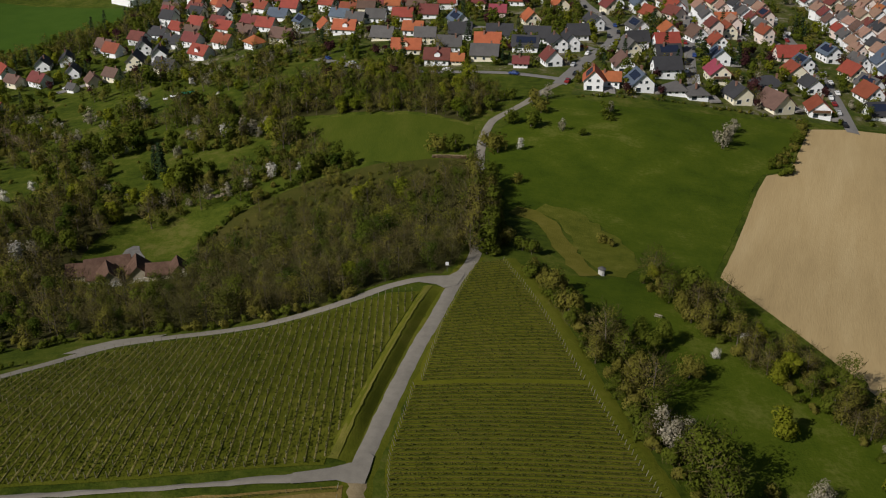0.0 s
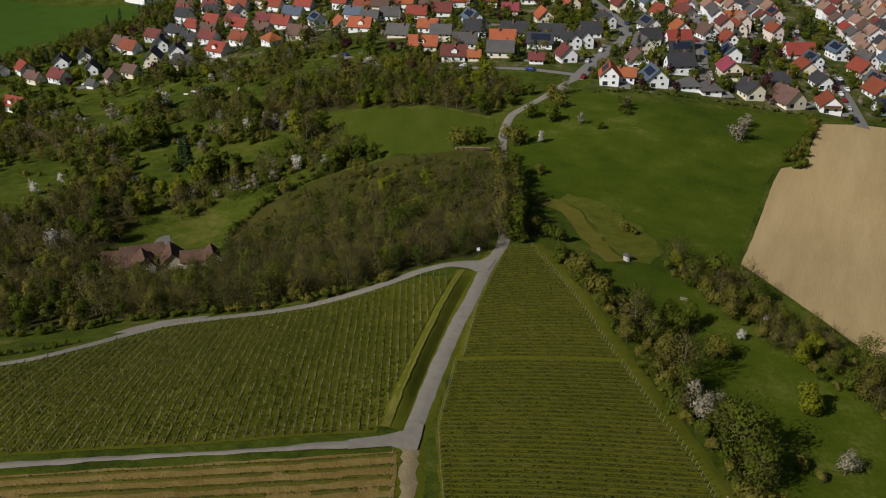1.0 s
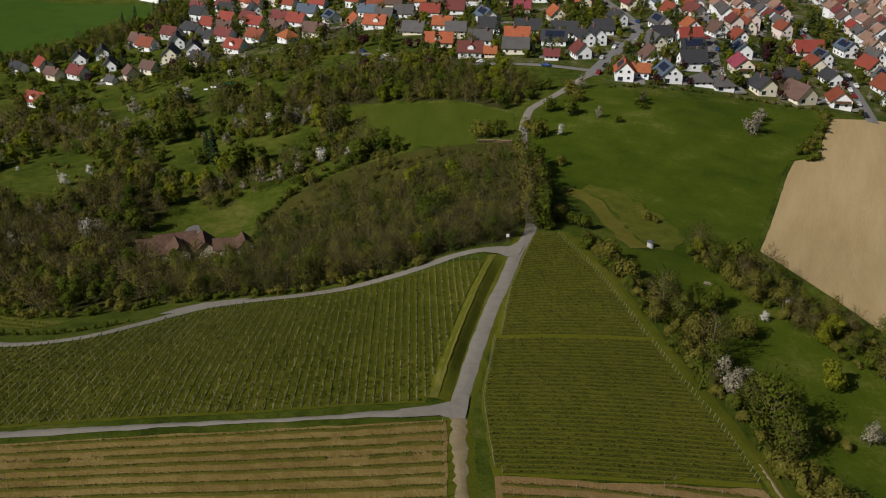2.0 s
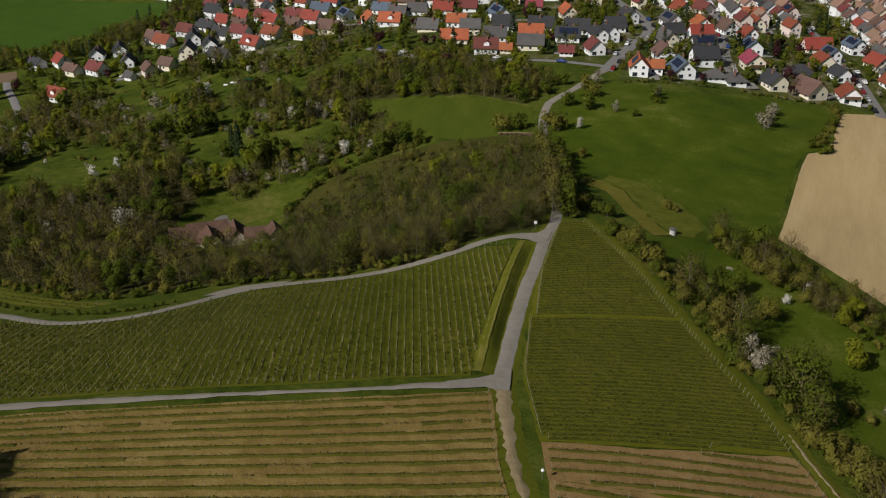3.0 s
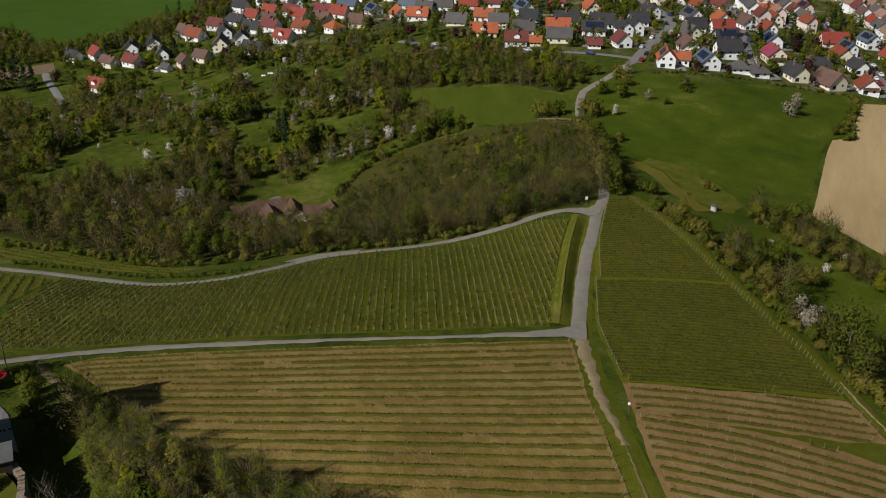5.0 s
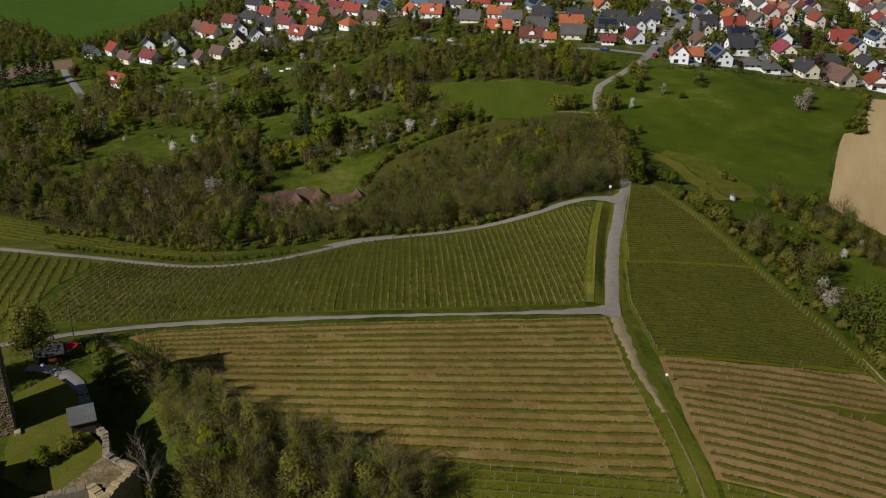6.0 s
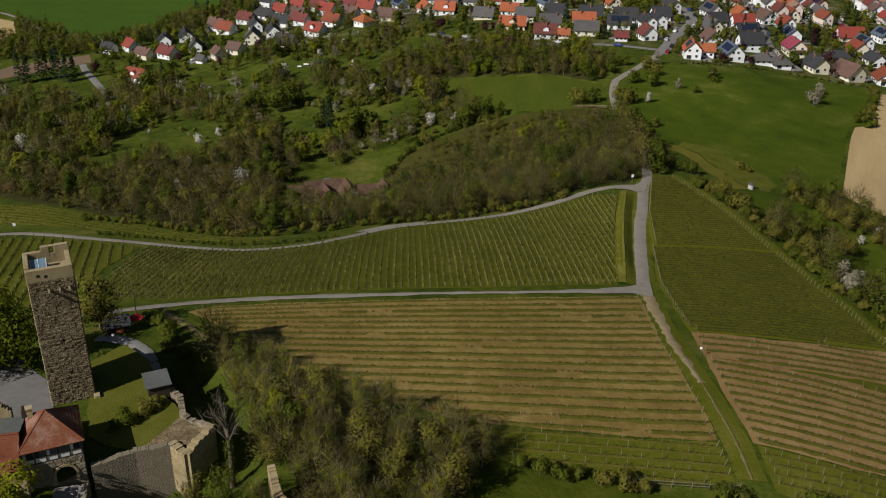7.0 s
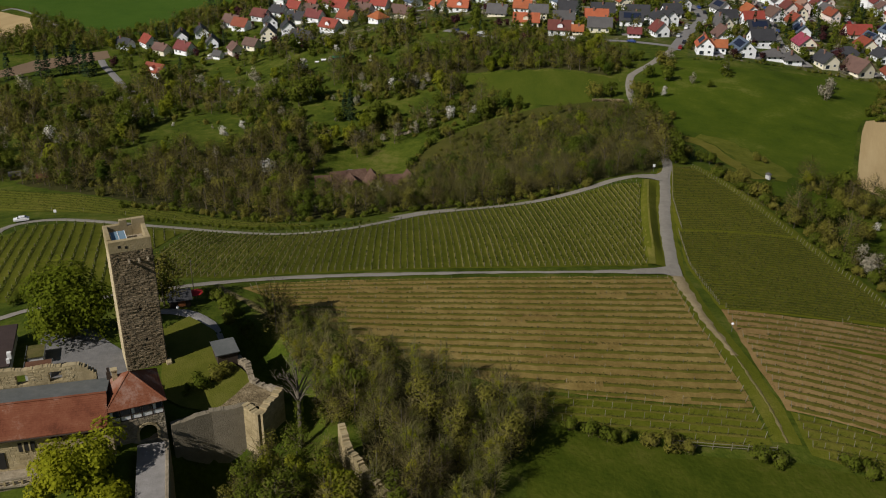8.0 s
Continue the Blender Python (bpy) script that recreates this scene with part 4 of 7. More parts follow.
def gabled(w, l, eave, ridge, out, thick):
    """Roof slabs over a plan w (x) by l (y), ridge along y."""
    bm = bmesh.new()
    slope = (ridge - eave) / (w / 2)
    for s in (-1, 1):
        prof = [(0, ridge + thick), (s * (w / 2 + out), eave - out * slope + thick), (s * (w / 2 + out), eave - out * slope), (0, ridge)]
        rings = [[bm.verts.new((x, y, z)) for x, z in prof] for y in (-l / 2 - out, l / 2 + out)]
        for i in range(4):
            j = (i + 1) % 4
            bm.faces.new((rings[0][i], rings[0][j], rings[1][j], rings[1][i]))
        bm.faces.new(rings[0]), bm.faces.new(rings[1][::-1])
    bmesh.ops.recalc_face_normals(bm, faces=bm.faces)
    return bm


def hipped(w, l, eave, ridge, out, thick):
    bm = bmesh.new()
    a, b = w / 2 + out, l / 2 + out
    r = max(0.0, b - a)
    e = eave - out * (ridge - eave) / (w / 2)
    base = [bm.verts.new(p) for p in ((-a, -b, e), (a, -b, e), (a, b, e), (-a, b, e))]
    rim = [bm.verts.new(p) for p in ((-a, -b, e + thick), (a, -b, e + thick), (a, b, e + thick), (-a, b, e + thick))]
    t0, t1 = bm.verts.new((0, -r - 0.05, ridge + thick)), bm.verts.new((0, r + 0.05, ridge + thick))
    for i in range(4):
        bm.faces.new((base[i], base[(i + 1) % 4], rim[(i + 1) % 4], rim[i]))
    bm.faces.new((rim[0], rim[1], t0)), bm.faces.new((rim[2], rim[3], t1))
    bm.faces.new((rim[1], rim[2], t1, t0)), bm.faces.new((rim[3], rim[0], t0, t1))
    bm.faces.new(base[::-1])
    bmesh.ops.recalc_face_normals(bm, faces=bm.faces)
    return bm


def house_body(w, l, eave, ridge, hip):
    bm = bmesh.new()
    if hip:
        prof = [(-w / 2, -1.5), (w / 2, -1.5), (w / 2, eave), (-w / 2, eave)]
    else:
        prof = [(-w / 2, -1.5), (w / 2, -1.5), (w / 2, eave), (0, ridge), (-w / 2, eave)]
    rings = [[bm.verts.new((x, y, z)) for x, z in prof] for y in (-l / 2, l / 2)]
    n = len(prof)
    for i in range(n):
        j = (i + 1) % n
        bm.faces.new((rings[0][i], rings[0][j], rings[1][j], rings[1][i]))
    bm.faces.new(rings[0][::-1]), bm.faces.new(rings[1])
    bmesh.ops.recalc_face_normals(bm, faces=bm.faces)
    return bm


HOUSES_AT = []
HOUSE_CACHE = {}


def house(x, y, turn, roof="red", wall=0, w=9.5, l=11.5, storeys=1.5, hip=False, solar=False, dormer=False, balcony=False, seed=0, far=False):
    """A one-family house; its ridge runs along its own y, which turn degrees swing from the world's y."""
    if not on_the_plan(x, y - 12):
        return
    HOUSES_AT.append((x, y))
    rng = random.Random(seed * 31 + int(x * 7 + y * 13))
    w, l = round(w * 0.87 * 2) / 2, round(l * 0.87 * 2) / 2
    eave = round(2.3 + 1.9 * (storeys - 1), 1)
    ridge = eave + (0.36 if hip else rng.choice((0.42, 0.46, 0.5))) * w
    ridge = round(ridge, 1)
    root = new("house")
    root.matrix_basis = pose(x, y, height(x, y) + 0.4, 0, 0, turn)
    key = (w, l, eave, ridge, hip)
    if key not in HOUSE_CACHE:
        HOUSE_CACHE[key] = {}
    cache = HOUSE_CACHE[key]

    def shared(name, mat, make):
        k = (name, mat.name)
        if k not in cache:
            me = bpy.data.meshes.new(name)
            bm = make()
            bm.to_mesh(me)
            bm.free()
            me.materials.append(mat)
            cache[k] = me
        return cache[k]

    put("wall", shared("wall", WALLS[wall], lambda: house_body(w, l, eave, ridge, hip)), root)
    rf = put("roof", shared("roof", ROOFS[roof], lambda: (hipped if hip else gabled)(w, l, eave, ridge, 0.75, 0.24)), root)
    cx, cy = rng.choice((-1, 1)) * w * 0.12, rng.uniform(-0.3, 0.3) * l
    cm = shared("chimney", CHIM, lambda: boxes((-0.35, -0.35, -1.2, 0.35, 0.35, 1.0), (-0.42, -0.42, 0.85, 0.42, 0.42, 1.1)))
    put("chimney", cm, rf, pose(cx, cy, ridge))
    slope = math.degrees(math.atan2(ridge - eave, w / 2))
    if solar:
        bm = boxes((-1.7, -0.42 * l, 0.03, 1.7, 0.36 * l, 0.12), bevel=0.03)
        sp = part("solar_panel", bm, SOLAR, rf, "dark blue solar panels")
        sp.matrix_basis = pose(-w / 4, 0, (eave + ridge) / 2 + 0.26, 0, -slope, 0)
    if dormer:
        dw = put("dormer", shared("dormer", WALLS[wall], lambda: house_body(2.6, w * 0.36, 1.2, 2.0, False)), rf, pose(-w * 0.27, rng.uniform(-1, 1), eave + 0.25 * (ridge - eave), 0, 0, 90))
        put("dormer_roof", shared("dormer_roof", ROOFS[roof], lambda: gabled(2.6, w * 0.36, 1.2, 2.0, 0.3, 0.15)), rf, dw.matrix_basis)
    spots = []
    n_side = 2 if far else 3
    near_front = y < 370
    far = far or y > 470
    for zf in ([0.7] if eave < 3.4 else [0.7, 2.6] if not far else [0.7]):
        for sd in ((-1,) if far else (-1, 1)):
            for i in range(n_side):
                spots.append((sd * (w / 2 + 0.02), (i - (n_side - 1) / 2) * l / n_side, zf, 90))
    for sd in (-1,) if turn < 45 else (1,):
        for zf in (0.7, 3.3):
            if zf + 1.3 < ridge - 0.6:
                for i in (-1, 1):
                    if w / 2 * (1 - max(0, (zf + 1.3 - eave)) / (ridge - eave)) > w * 0.22 + 0.8 or zf < eave - 1.2:
                        spots.append((i * w * 0.22 if zf < eave else i * w * 0.13, sd * (l / 2 + 0.02), zf, 0))
    for k, (wx, wy, wz, a) in enumerate(spots[1:] if far else spots):
        big = not far and a == 0 and wz < 1 and k % 2 == 0
        win = put("window", (WIDE if big else WINDOW) if near_front else (WIDE_ONE if big else WINDOW_ONE), root, pose(wx, wy, wz - (0.75 if big else 0), 0, 0, a))
        if near_front:
            put("pane", WIDE_PANE if big else PANE, win)
    drive = shared("drive", GRAVEL, lambda: boxes((0, 0, -0.9, 4.5, 7.5, -0.28)))
    put("drive", drive, root, pose(w / 2 + 0.4, -l * 0.3 - (3 if seed == 1 else 0), 0))
    door = shared("door", DOORWOOD, lambda: boxes((-0.55, -0.06, 0, 0.55, 0.06, 2.05), (-0.65, -0.03, 2.05, 0.65, 0.03, 2.15)))
    put("door", door, root, pose(w / 2 + 0.03, l * 0.12, -0.35, 0, 0, 90))
    if balcony:
        part("balcony", boxes((-w * 0.4, -l / 2 - 1.4, 2.5, w * 0.4, -l / 2, 2.65), (-w * 0.4, -l / 2 - 1.4, 2.65, w * 0.4, -l / 2 - 1.32, 3.55)), DOORWOOD, root, "dark wooden balcony")
    words = "%s house with %s %s roof" % (WALL_WORDS[wall], ROOF_WORDS[roof], "hipped" if hip else "gabled")
    return tagged(root, words + (" and solar panels" if solar else ""), "house", "village houses")


# the first rows over the meadow: x, y, turn, roof, wall, width, length, storeys, extras
for x, y, turn, roof, wall, w, l, st, extra in [
    (60, 364, -8, "orange", 0, 8.5, 10, 2, "s"), (67, 368, 80, "orange", 0, 7, 9, 1.5, ""), (79, 367, 6, "blue", 0, 10.5, 12, 1.5, "s"), (94, 388, 96, "slate", 0, 9, 12.5, 2, ""),
    (77, 394, 4, "brown", 0, 9, 11, 1.5, ""), (84, 421, 14, "grey", 1, 10, 12, 1.5, ""), (90, 434, 98, "slate", 0, 9, 11, 2, ""), (103, 431, 96, "red", 0, 9.5, 12, 2, ""),
    (99, 410, 96, "slate", 0, 9, 12, 2, "s"), (93, 365, 90, "grey", 0, 8, 9, 1, "h"), (101, 363, 4, "grey", 0, 9, 9, 1, "h"), (116, 388, 2, "pink", 1, 10, 12, 2, "b"),
    (124, 416, 2, "blue", 0, 9, 11, 1.5, "s"), (130, 441, 4, "red", 0, 9, 11, 1.5, ""), (118.5, 365, 14, "slate", 1, 9.5, 11, 1.5, ""), (136, 383, 92, "slate", 0, 10, 13, 1.5, "h"),
    (133, 362, 24, "brown", 1, 12, 13, 1, ""), (151, 363, -6, "red", 0, 10, 11, 1.5, "b"), (156, 408, 4, "red", 1, 9, 11, 1.5, ""), (158, 392, 8, "slate", 0, 8, 10, 1.5, ""),
    (163, 436, 92, "red", 2, 9, 15, 1.5, ""), (164, 420, 10, "blue", 0, 8, 10, 2, "s"), (123, 455, 14, "brown", 0, 9.5, 11, 1.5, ""), (143, 472, 4, "red", 1, 9, 11, 1.5, ""),
    (150, 502, 88, "orange", 0, 9, 12, 1.5, ""), (111, 461, 6, "orange", 0, 9, 11, 1.5, ""), (97, 469, 14, "grey", 0, 9, 12, 1.5, "s"), (76, 476, 18, "slate", 0, 9, 11, 2, ""),
    (65, 453, 96, "slate", 0, 9, 11, 1.5, ""), (58, 430, 10, "slate", 0, 9, 11, 2, ""), (97, 536, 8, "slate", 0, 9, 11, 2, ""), (111, 507, 20, "red", 1, 9, 12, 1.5, ""),
    (125, 511, 30, "wine", 2, 9, 11, 1.5, ""), (183, 390, 10, "red", 0, 9.5, 12, 1.5, ""), (179, 371, 94, "slate", 0, 10, 11, 1, "s"), (188, 402, 14, "grey", 0, 9, 12, 1.5, "s"),
    (187, 419, 12, "red", 1, 9, 12, 1.5, ""), (186, 446, 10, "blue", 0, 9, 11, 2, "s"), (196, 436, 12, "grey", 0, 9, 11, 1.5, ""),
]:
    house(x, y, turn, roof, wall, w, l, st, hip="h" in extra, solar="s" in extra, balcony="b" in extra, seed=1)
# the western edge, mostly with the eaves to the valley
for x, y, turn, roof, wall, w, l, st, extra in [
    (-17, 434, 86, "orange", 1, 10, 15, 1.5, "d"), (-2.5, 409, 84, "wine", 0, 10, 12, 1.5, "d"), (6.5, 406, 84, "orange", 1, 5, 6, 1, ""), (18.6, 412, 82, "grey", 1, 9, 13, 1.5, ""),
    (21, 438, 86, "orange", 0, 10, 13, 1.5, ""), (38, 429, 82, "slate", 0, 9.5, 13, 1.5, "s"), (33.5, 397, 82, "wine", 0, 6, 7, 1, ""), (47, 401, 12, "wine", 0, 8.5, 9, 1.5, ""),
    (52.5, 428, 10, "slate", 0, 8.5, 11, 2, ""), (45, 448, 84, "slate", 0, 9, 14, 1.5, ""), (27.5, 456, 86, "slate", 1, 9, 14, 1.5, ""), (8.5, 459, 86, "slate", 0, 9, 12, 2, ""),
    (-8.5, 454, 86, "grey", 1, 9, 11, 2, ""), (3, 434, 86, "grey", 0, 9, 12, 1.5, ""), (-15, 478, 80, "orange", 0, 9, 11, 1.5, ""), (8, 490, 20, "blue", 0, 9, 13, 2, "s"),
    (-22, 521, 84, "red", 0, 9, 12, 1.5, ""), (-8, 525, 84, "wine", 0, 9, 12, 1.5, ""), (4, 565, 10, "orange", 0, 9, 11, 1.5, ""), (19, 547, 86, "wine", 1, 10, 12, 2, "h"),
    (30, 518, 84, "pink", 2, 8, 10, 1.5, ""), (46, 493, 10, "orange", 1, 9, 12, 1.5, ""), (44, 554, 80, "red", 0, 9, 12, 1.5, ""), (66, 535, 10, "orange", 1, 9, 12, 1.5, ""),
    (-51.5, 495, 80, "orange", 0, 9.5, 13, 1.5, "d"), (-63, 505, 20, "orange", 0, 9, 11, 1.5, ""), (-58, 537, 70, "blue", 0, 9, 12, 1.5, ""), (-48, 520, 76, "grey", 1, 9, 11, 1.5, ""),
    (-37, 523, 80, "grey", 0, 9, 12, 1.5, ""), (-30, 470, 76, "grey", 1, 9, 12, 1, ""), (-55, 556, 70, "red", 0, 9, 11, 1.5, ""), (-69, 573, 60, "red", 0, 9, 11, 2, ""),
    (-85, 495, 66, "brown", 1, 10, 13, 1.5, ""), (-79, 529.5, 30, "blue", 0, 9, 11, 1.5, "s"), (-100, 534, 66, "red", 0, 9, 12, 1.5, ""), (-109.6, 521.5, 62, "brown", 2, 9, 12, 1.5, ""), (-99, 491, 40, "orange", 0, 9, 11, 1.5, "h"),
    (-118.5, 506, 56, "red", 0, 10, 12, 1.5, ""), (-127, 488, 58, "red", 0, 10, 12, 1.5, "d"), (-143, 477, 60, "slate", 1, 9, 14, 1, ""), (-140.6, 525, 60, "wine", 0, 9, 12, 1.5, ""), (-152.5, 528.6, 64, "slate", 0, 9, 12, 1.5, ""),
    (-155.5, 508, 10, "slate", 0, 9, 11, 1.5, ""), (-166, 499, 4, "grey", 1, 10, 12, 2, ""), (-169, 525, 14, "slate", 0, 9, 11, 2, ""), (-179, 550, 60, "wine", 0, 9, 12, 1.5, ""), (-168, 555, 66, "slate", 0, 9, 12, 1.5, ""),
    (-158, 561, 60, "red", 0, 9, 11, 1.5, ""), (-147.6, 567, 64, "red", 0, 9, 11, 1.5, ""), (-126, 544, 60, "red", 0, 9, 12, 1.5, ""), (-112, 551, 62, "wine", 0, 9, 12, 1.5, ""), (-133, 578, 20, "slate", 0, 9, 11, 2, ""),
    (-113, 590, 60, "red", 0, 9, 12, 1.5, ""), (-93, 581, 70, "red", 0, 9, 12, 1.5, ""), (-97, 560, 70, "blue", 0, 9, 13, 1.5, ""), (-145, 545, 62, "brown", 0, 9, 12, 1.5, ""), (-133, 560, 60, "wine", 0, 9, 11, 1.5, ""),
    (-182, 476, 30, "brown", 2, 8, 10, 1.5, ""), (-173, 481, 60, "brown", 1, 8, 10, 1.5, ""), (-191, 470, 60, "grey", 0, 4.5, 6, 1, ""), (-200, 497, 10, "grey", 0, 8, 9, 1.5, ""), (-214, 486, 56, "wine", 0, 9, 12, 1.5, ""),
    (-219, 440, 62, "red", 0, 9.5, 13, 1.5, "d"), (-228, 487, 58, "brown", 1, 8, 11, 1.5, ""), (-241, 506, 40, "red", 0, 9, 11, 1.5, ""), (-255, 504, 60, "slate", 0, 8, 11, 1.5, ""), (-223.6, 516, 10, "slate", 0, 9, 12, 1.5, ""), (-212, 522, 16, "slate", 0, 9, 11, 1.5, ""),
    (-188, 530, 60, "red", 0, 9, 12, 1.5, ""), (-196, 541, 60, "brown", 0, 9, 12, 1.5, ""),
]:
    house(x, y, turn, roof, wall, w, l, st, hip="h" in extra, solar="s" in extra, dormer="d" in extra, seed=2)

# the dense quarter behind: rows along the streets
far_rng = random.Random(77)


def street_row(ax, ay, bx, by, gap, roofs, turn, storeys=1.5, small=False):
    n = int(math.hypot(bx - ax, by - ay) / gap * 1.06)
    for i in range(n + 1):
        u = i / max(1, n)
        x, y = ax + (bx - ax) * u + far_rng.uniform(-1.5, 1.5), ay + (by - ay) * u + far_rng.uniform(-1.5, 1.5)
        if any((x - a) ** 2 + (y - b) ** 2 < (72 if small else 110) for a, b in HOUSES_AT) or near_road(x, y, 6.5):
            continue
        house(x, y, turn + far_rng.uniform(-8, 8), far_rng.choice(roofs), far_rng.choice((0, 0, 0, 0, 1, 2)), far_rng.choice((7, 7.5, 8, 8.5)) if small else far_rng.choice((8, 8.5, 9)), far_rng.choice((8.5, 9, 10)) if small else far_rng.choice((10, 11, 12)), (far_rng.choice((2.4, 2.9, 3.2)) if small else far_rng.choice((1.5, 2, 2.5))), solar=far_rng.random() < 0.12, seed=3, far=True)


WARM = ["red", "orange", "brown", "brown", "wine", "wine", "slate", "slate", "grey", "blue"]
PALE = ["sand", "sand", "sand", "red", "orange", "brown", "grey", "blue", "wine", "slate"]
for k in range(11):
    y0 = 440 + 14.5 * k
    street_row(202 + 2 * k, y0, 300, y0 + 16, 11.5, PALE, 3, small=True)
for k in range(10):
    y0 = 462 + 14.5 * k
    street_row(134 + 2 * k, y0 + 2, 176, y0 + 8, 11.5, PALE, 4, small=True)
for k in range(7):
    y0 = 485 + 18 * k
    street_row(92 + 1.5 * k, y0 + 40, 128, y0 + 44, 15, WARM, 12)
for k in range(6):
    street_row(-60 + 5 * k, 545 + 18 * k, 78, 560 + 18 * k, 16, WARM + ["slate"], 82)
for k in range(5):
    street_row(-170 - 4 * k, 590 + 17 * k, -70, 612 + 17 * k, 16, WARM + ["red"], 64)
for k in range(5):
    street_row(204, 372 + 15 * k, 300, 384 + 15 * k, 13, WARM, 3, small=True)

# ---------------------------------------------------------------- vines


def crossings(poly, ox, oy, angle):
    """The stretches of a line through (ox, oy) at an angle that lie inside an outline."""
    dx, dy = math.cos(radians(angle)), math.sin(radians(angle))
    cuts = []
    for (ax, ay), (bx, by) in zip(poly, poly[1:] + poly[:1]):
        sa, sb = (ax - ox) * dy - (ay - oy) * dx, (bx - ox) * dy - (by - oy) * dx
        if (sa > 0) != (sb > 0):
            u = sa / (sa - sb)
            cuts.append((ax + (bx - ax) * u - ox) * dx + (ay + (by - ay) * u - oy) * dy)
    cuts.sort()
    return [(a, b, dx, dy) for a, b in zip(cuts[::2], cuts[1::2])]


def post_mesh(h, r):
    v, f = [], []
    tube(v, f, (0, 0, -0.4), (0, 0, h), r, r * 0.9, 4)
    return mesh_of("post", v, f, POST)


END_POST = post_mesh(1.5, 0.06)


def flat(x, y):
    return x, y


def fan(top, bottom, deep):
    """Rows that fan out between two curved edges of a field: from even rows to the field, and back."""
    tx, ty = zip(*top)
    bx, by = zip(*bottom)

    def lie(x, w):
        lo, hi = np.interp(x, bx, by), np.interp(x, tx, ty)
        return x, float(lo + (hi - lo) * w / deep)

    def back(x, y):
        lo, hi = np.interp(x, bx, by), np.interp(x, tx, ty)
        return x, float((y - lo) / (hi - lo) * deep)

    return lie, back


def vine_row(ox, oy, a, b, dx, dy, strip, strip_w, vigour, posts, label, rng, leaf=0.35, post_h=1.8, gaps=0.0, middle=0.0, lie=None):
    """One row: a strip of turf or soil, knotted vine stems with tied canes, line posts and two end posts."""
    length = b - a
    if length < 4:
        return
    root = new("vine_row")
    fx, fy = (lie or flat)(ox + dx * a, oy + dy * a)
    root.location = (fx, fy, height(fx, fy))
    base = root.location.copy()

    def at(s, side=0.0, up=0.0):
        x, y = (lie or flat)(ox + dx * (a + s) - dy * side, oy + dy * (a + s) + dx * side)
        return Vector((x - base.x, y - base.y, height(x, y) + up - base.z))

    if strip is not None:
        v, f = [], []
        n = max(2, int(length / 1.6))
        run = 0
        for i in range(n + 1):
            s = length * i / n
            w1, w2 = strip_w / 2 * rng.uniform(0.55, 1.3), strip_w / 2 * rng.uniform(0.55, 1.3)
            v += [at(s, -w1, 0.13), at(s, rng.uniform(-0.1, 0.1), 0.24), at(s, w2, 0.13)]
            run = run - 1 if run > 0 else (rng.randint(1, 4) if gaps and rng.random() < gaps else 0)
            if i and not run:
                k = 3 * i
                f += [(k - 3, k, k + 1, k - 2), (k - 2, k + 1, k + 2, k - 1)]
        laid = put("turf_strip" if strip in (STRIPGRASS, STRIPTHIN) else "soil_strip", mesh_of("strip", v, f, strip, True), root)
        if gaps:
            laid["kind"] = "stuff"
    if middle:
        v, f = [], []
        n = max(2, int(length / 1.6))
        for i in range(n + 1):
            s = length * i / n
            c = middle / 2 + rng.uniform(-0.08, 0.08)
            v += [at(s, c - 0.2 * rng.uniform(0.5, 1.3), 0.13), at(s, c + 0.2 * rng.uniform(0.5, 1.3), 0.13)]
            if i:
                f.append((2 * i - 2, 2 * i, 2 * i + 1, 2 * i - 1))
        put("mown_strip", mesh_of("mown_strip", v, f, STRIPTHIN, True), root)
    v, f, mi = [], [], []
    s = rng.uniform(0, 1)
    while s < length:
        if rng.random() < 0.94:
            p = at(s, rng.uniform(-0.08, 0.08), 0.1)
            q = p + Vector((dx * rng.uniform(-0.1, 0.1), dy * rng.uniform(-0.1, 0.1), 0.75 * vigour * rng.uniform(0.8, 1.15)))
            n0 = len(f)
            tube(v, f, p, q, 0.05, 0.035, 3)
            for sgn in (-1, 1):
                e = q + Vector((dx * sgn * 0.55, dy * sgn * 0.55, rng.uniform(-0.05, 0.25)))
                n = len(v)
                v += [q + Vector((0, 0, 0.05)), q - Vector((0, 0, 0.04)), e]
                f.append((n, n + 1, n + 2))
            mi += [0] * (len(f) - n0)
            for _ in range(int(5 * vigour) + 1):
                c = p.lerp(q, rng.uniform(0.1, 1.0)) + Vector((dx * rng.uniform(-0.55, 0.55), dy * rng.uniform(-0.55, 0.55), rng.uniform(-0.1, 0.3)))
                r = leaf * rng.uniform(0.4, 1.0)
                t1, t2 = rng.uniform(0, 6.28), rng.uniform(-0.5, 0.9)
                u1 = Vector((math.cos(t1) * r, math.sin(t1) * r, 0.0))
                u2 = Vector((-math.sin(t1) * r * t2, math.cos(t1) * r * t2, r * 0.7))
                n = len(v)
                v += [c - u1, c + u1, c + u2]
                f.append((n, n + 1, n + 2))
                mi.append(1)
        s += rng.uniform(1.0, 1.35)
    me = mesh_of("vines", v, f, [VINE, VINELEAF])
    me.polygons.foreach_set("material_index", mi)
    tagged(put("vines", me, root), kind="stuff")
    v, f = [], []
    s = rng.uniform(0.3, 1.0) * posts if posts else 0
    while posts and s < length - 2:
        p = at(s, 0, -0.2)
        tube(v, f, p, p + Vector((0, 0, post_h)), 0.045, 0.04, 4)
        s += posts
    if v:
        tagged(put("trellis", mesh_of("trellis", v, f, POST), root), kind="stuff")
    for s, sg in ((0.1, -1), (length - 0.1, 1)):
        p = at(s)
        put("post", END_POST, root, Matrix.Translation(p) @ pose(0, 0, 0, rng.uniform(-4, 4) - 12 * sg * dy, rng.uniform(-4, 4) + 12 * sg * dx, 0))
    tagged(root, label, "vine row", "vineyard rows")


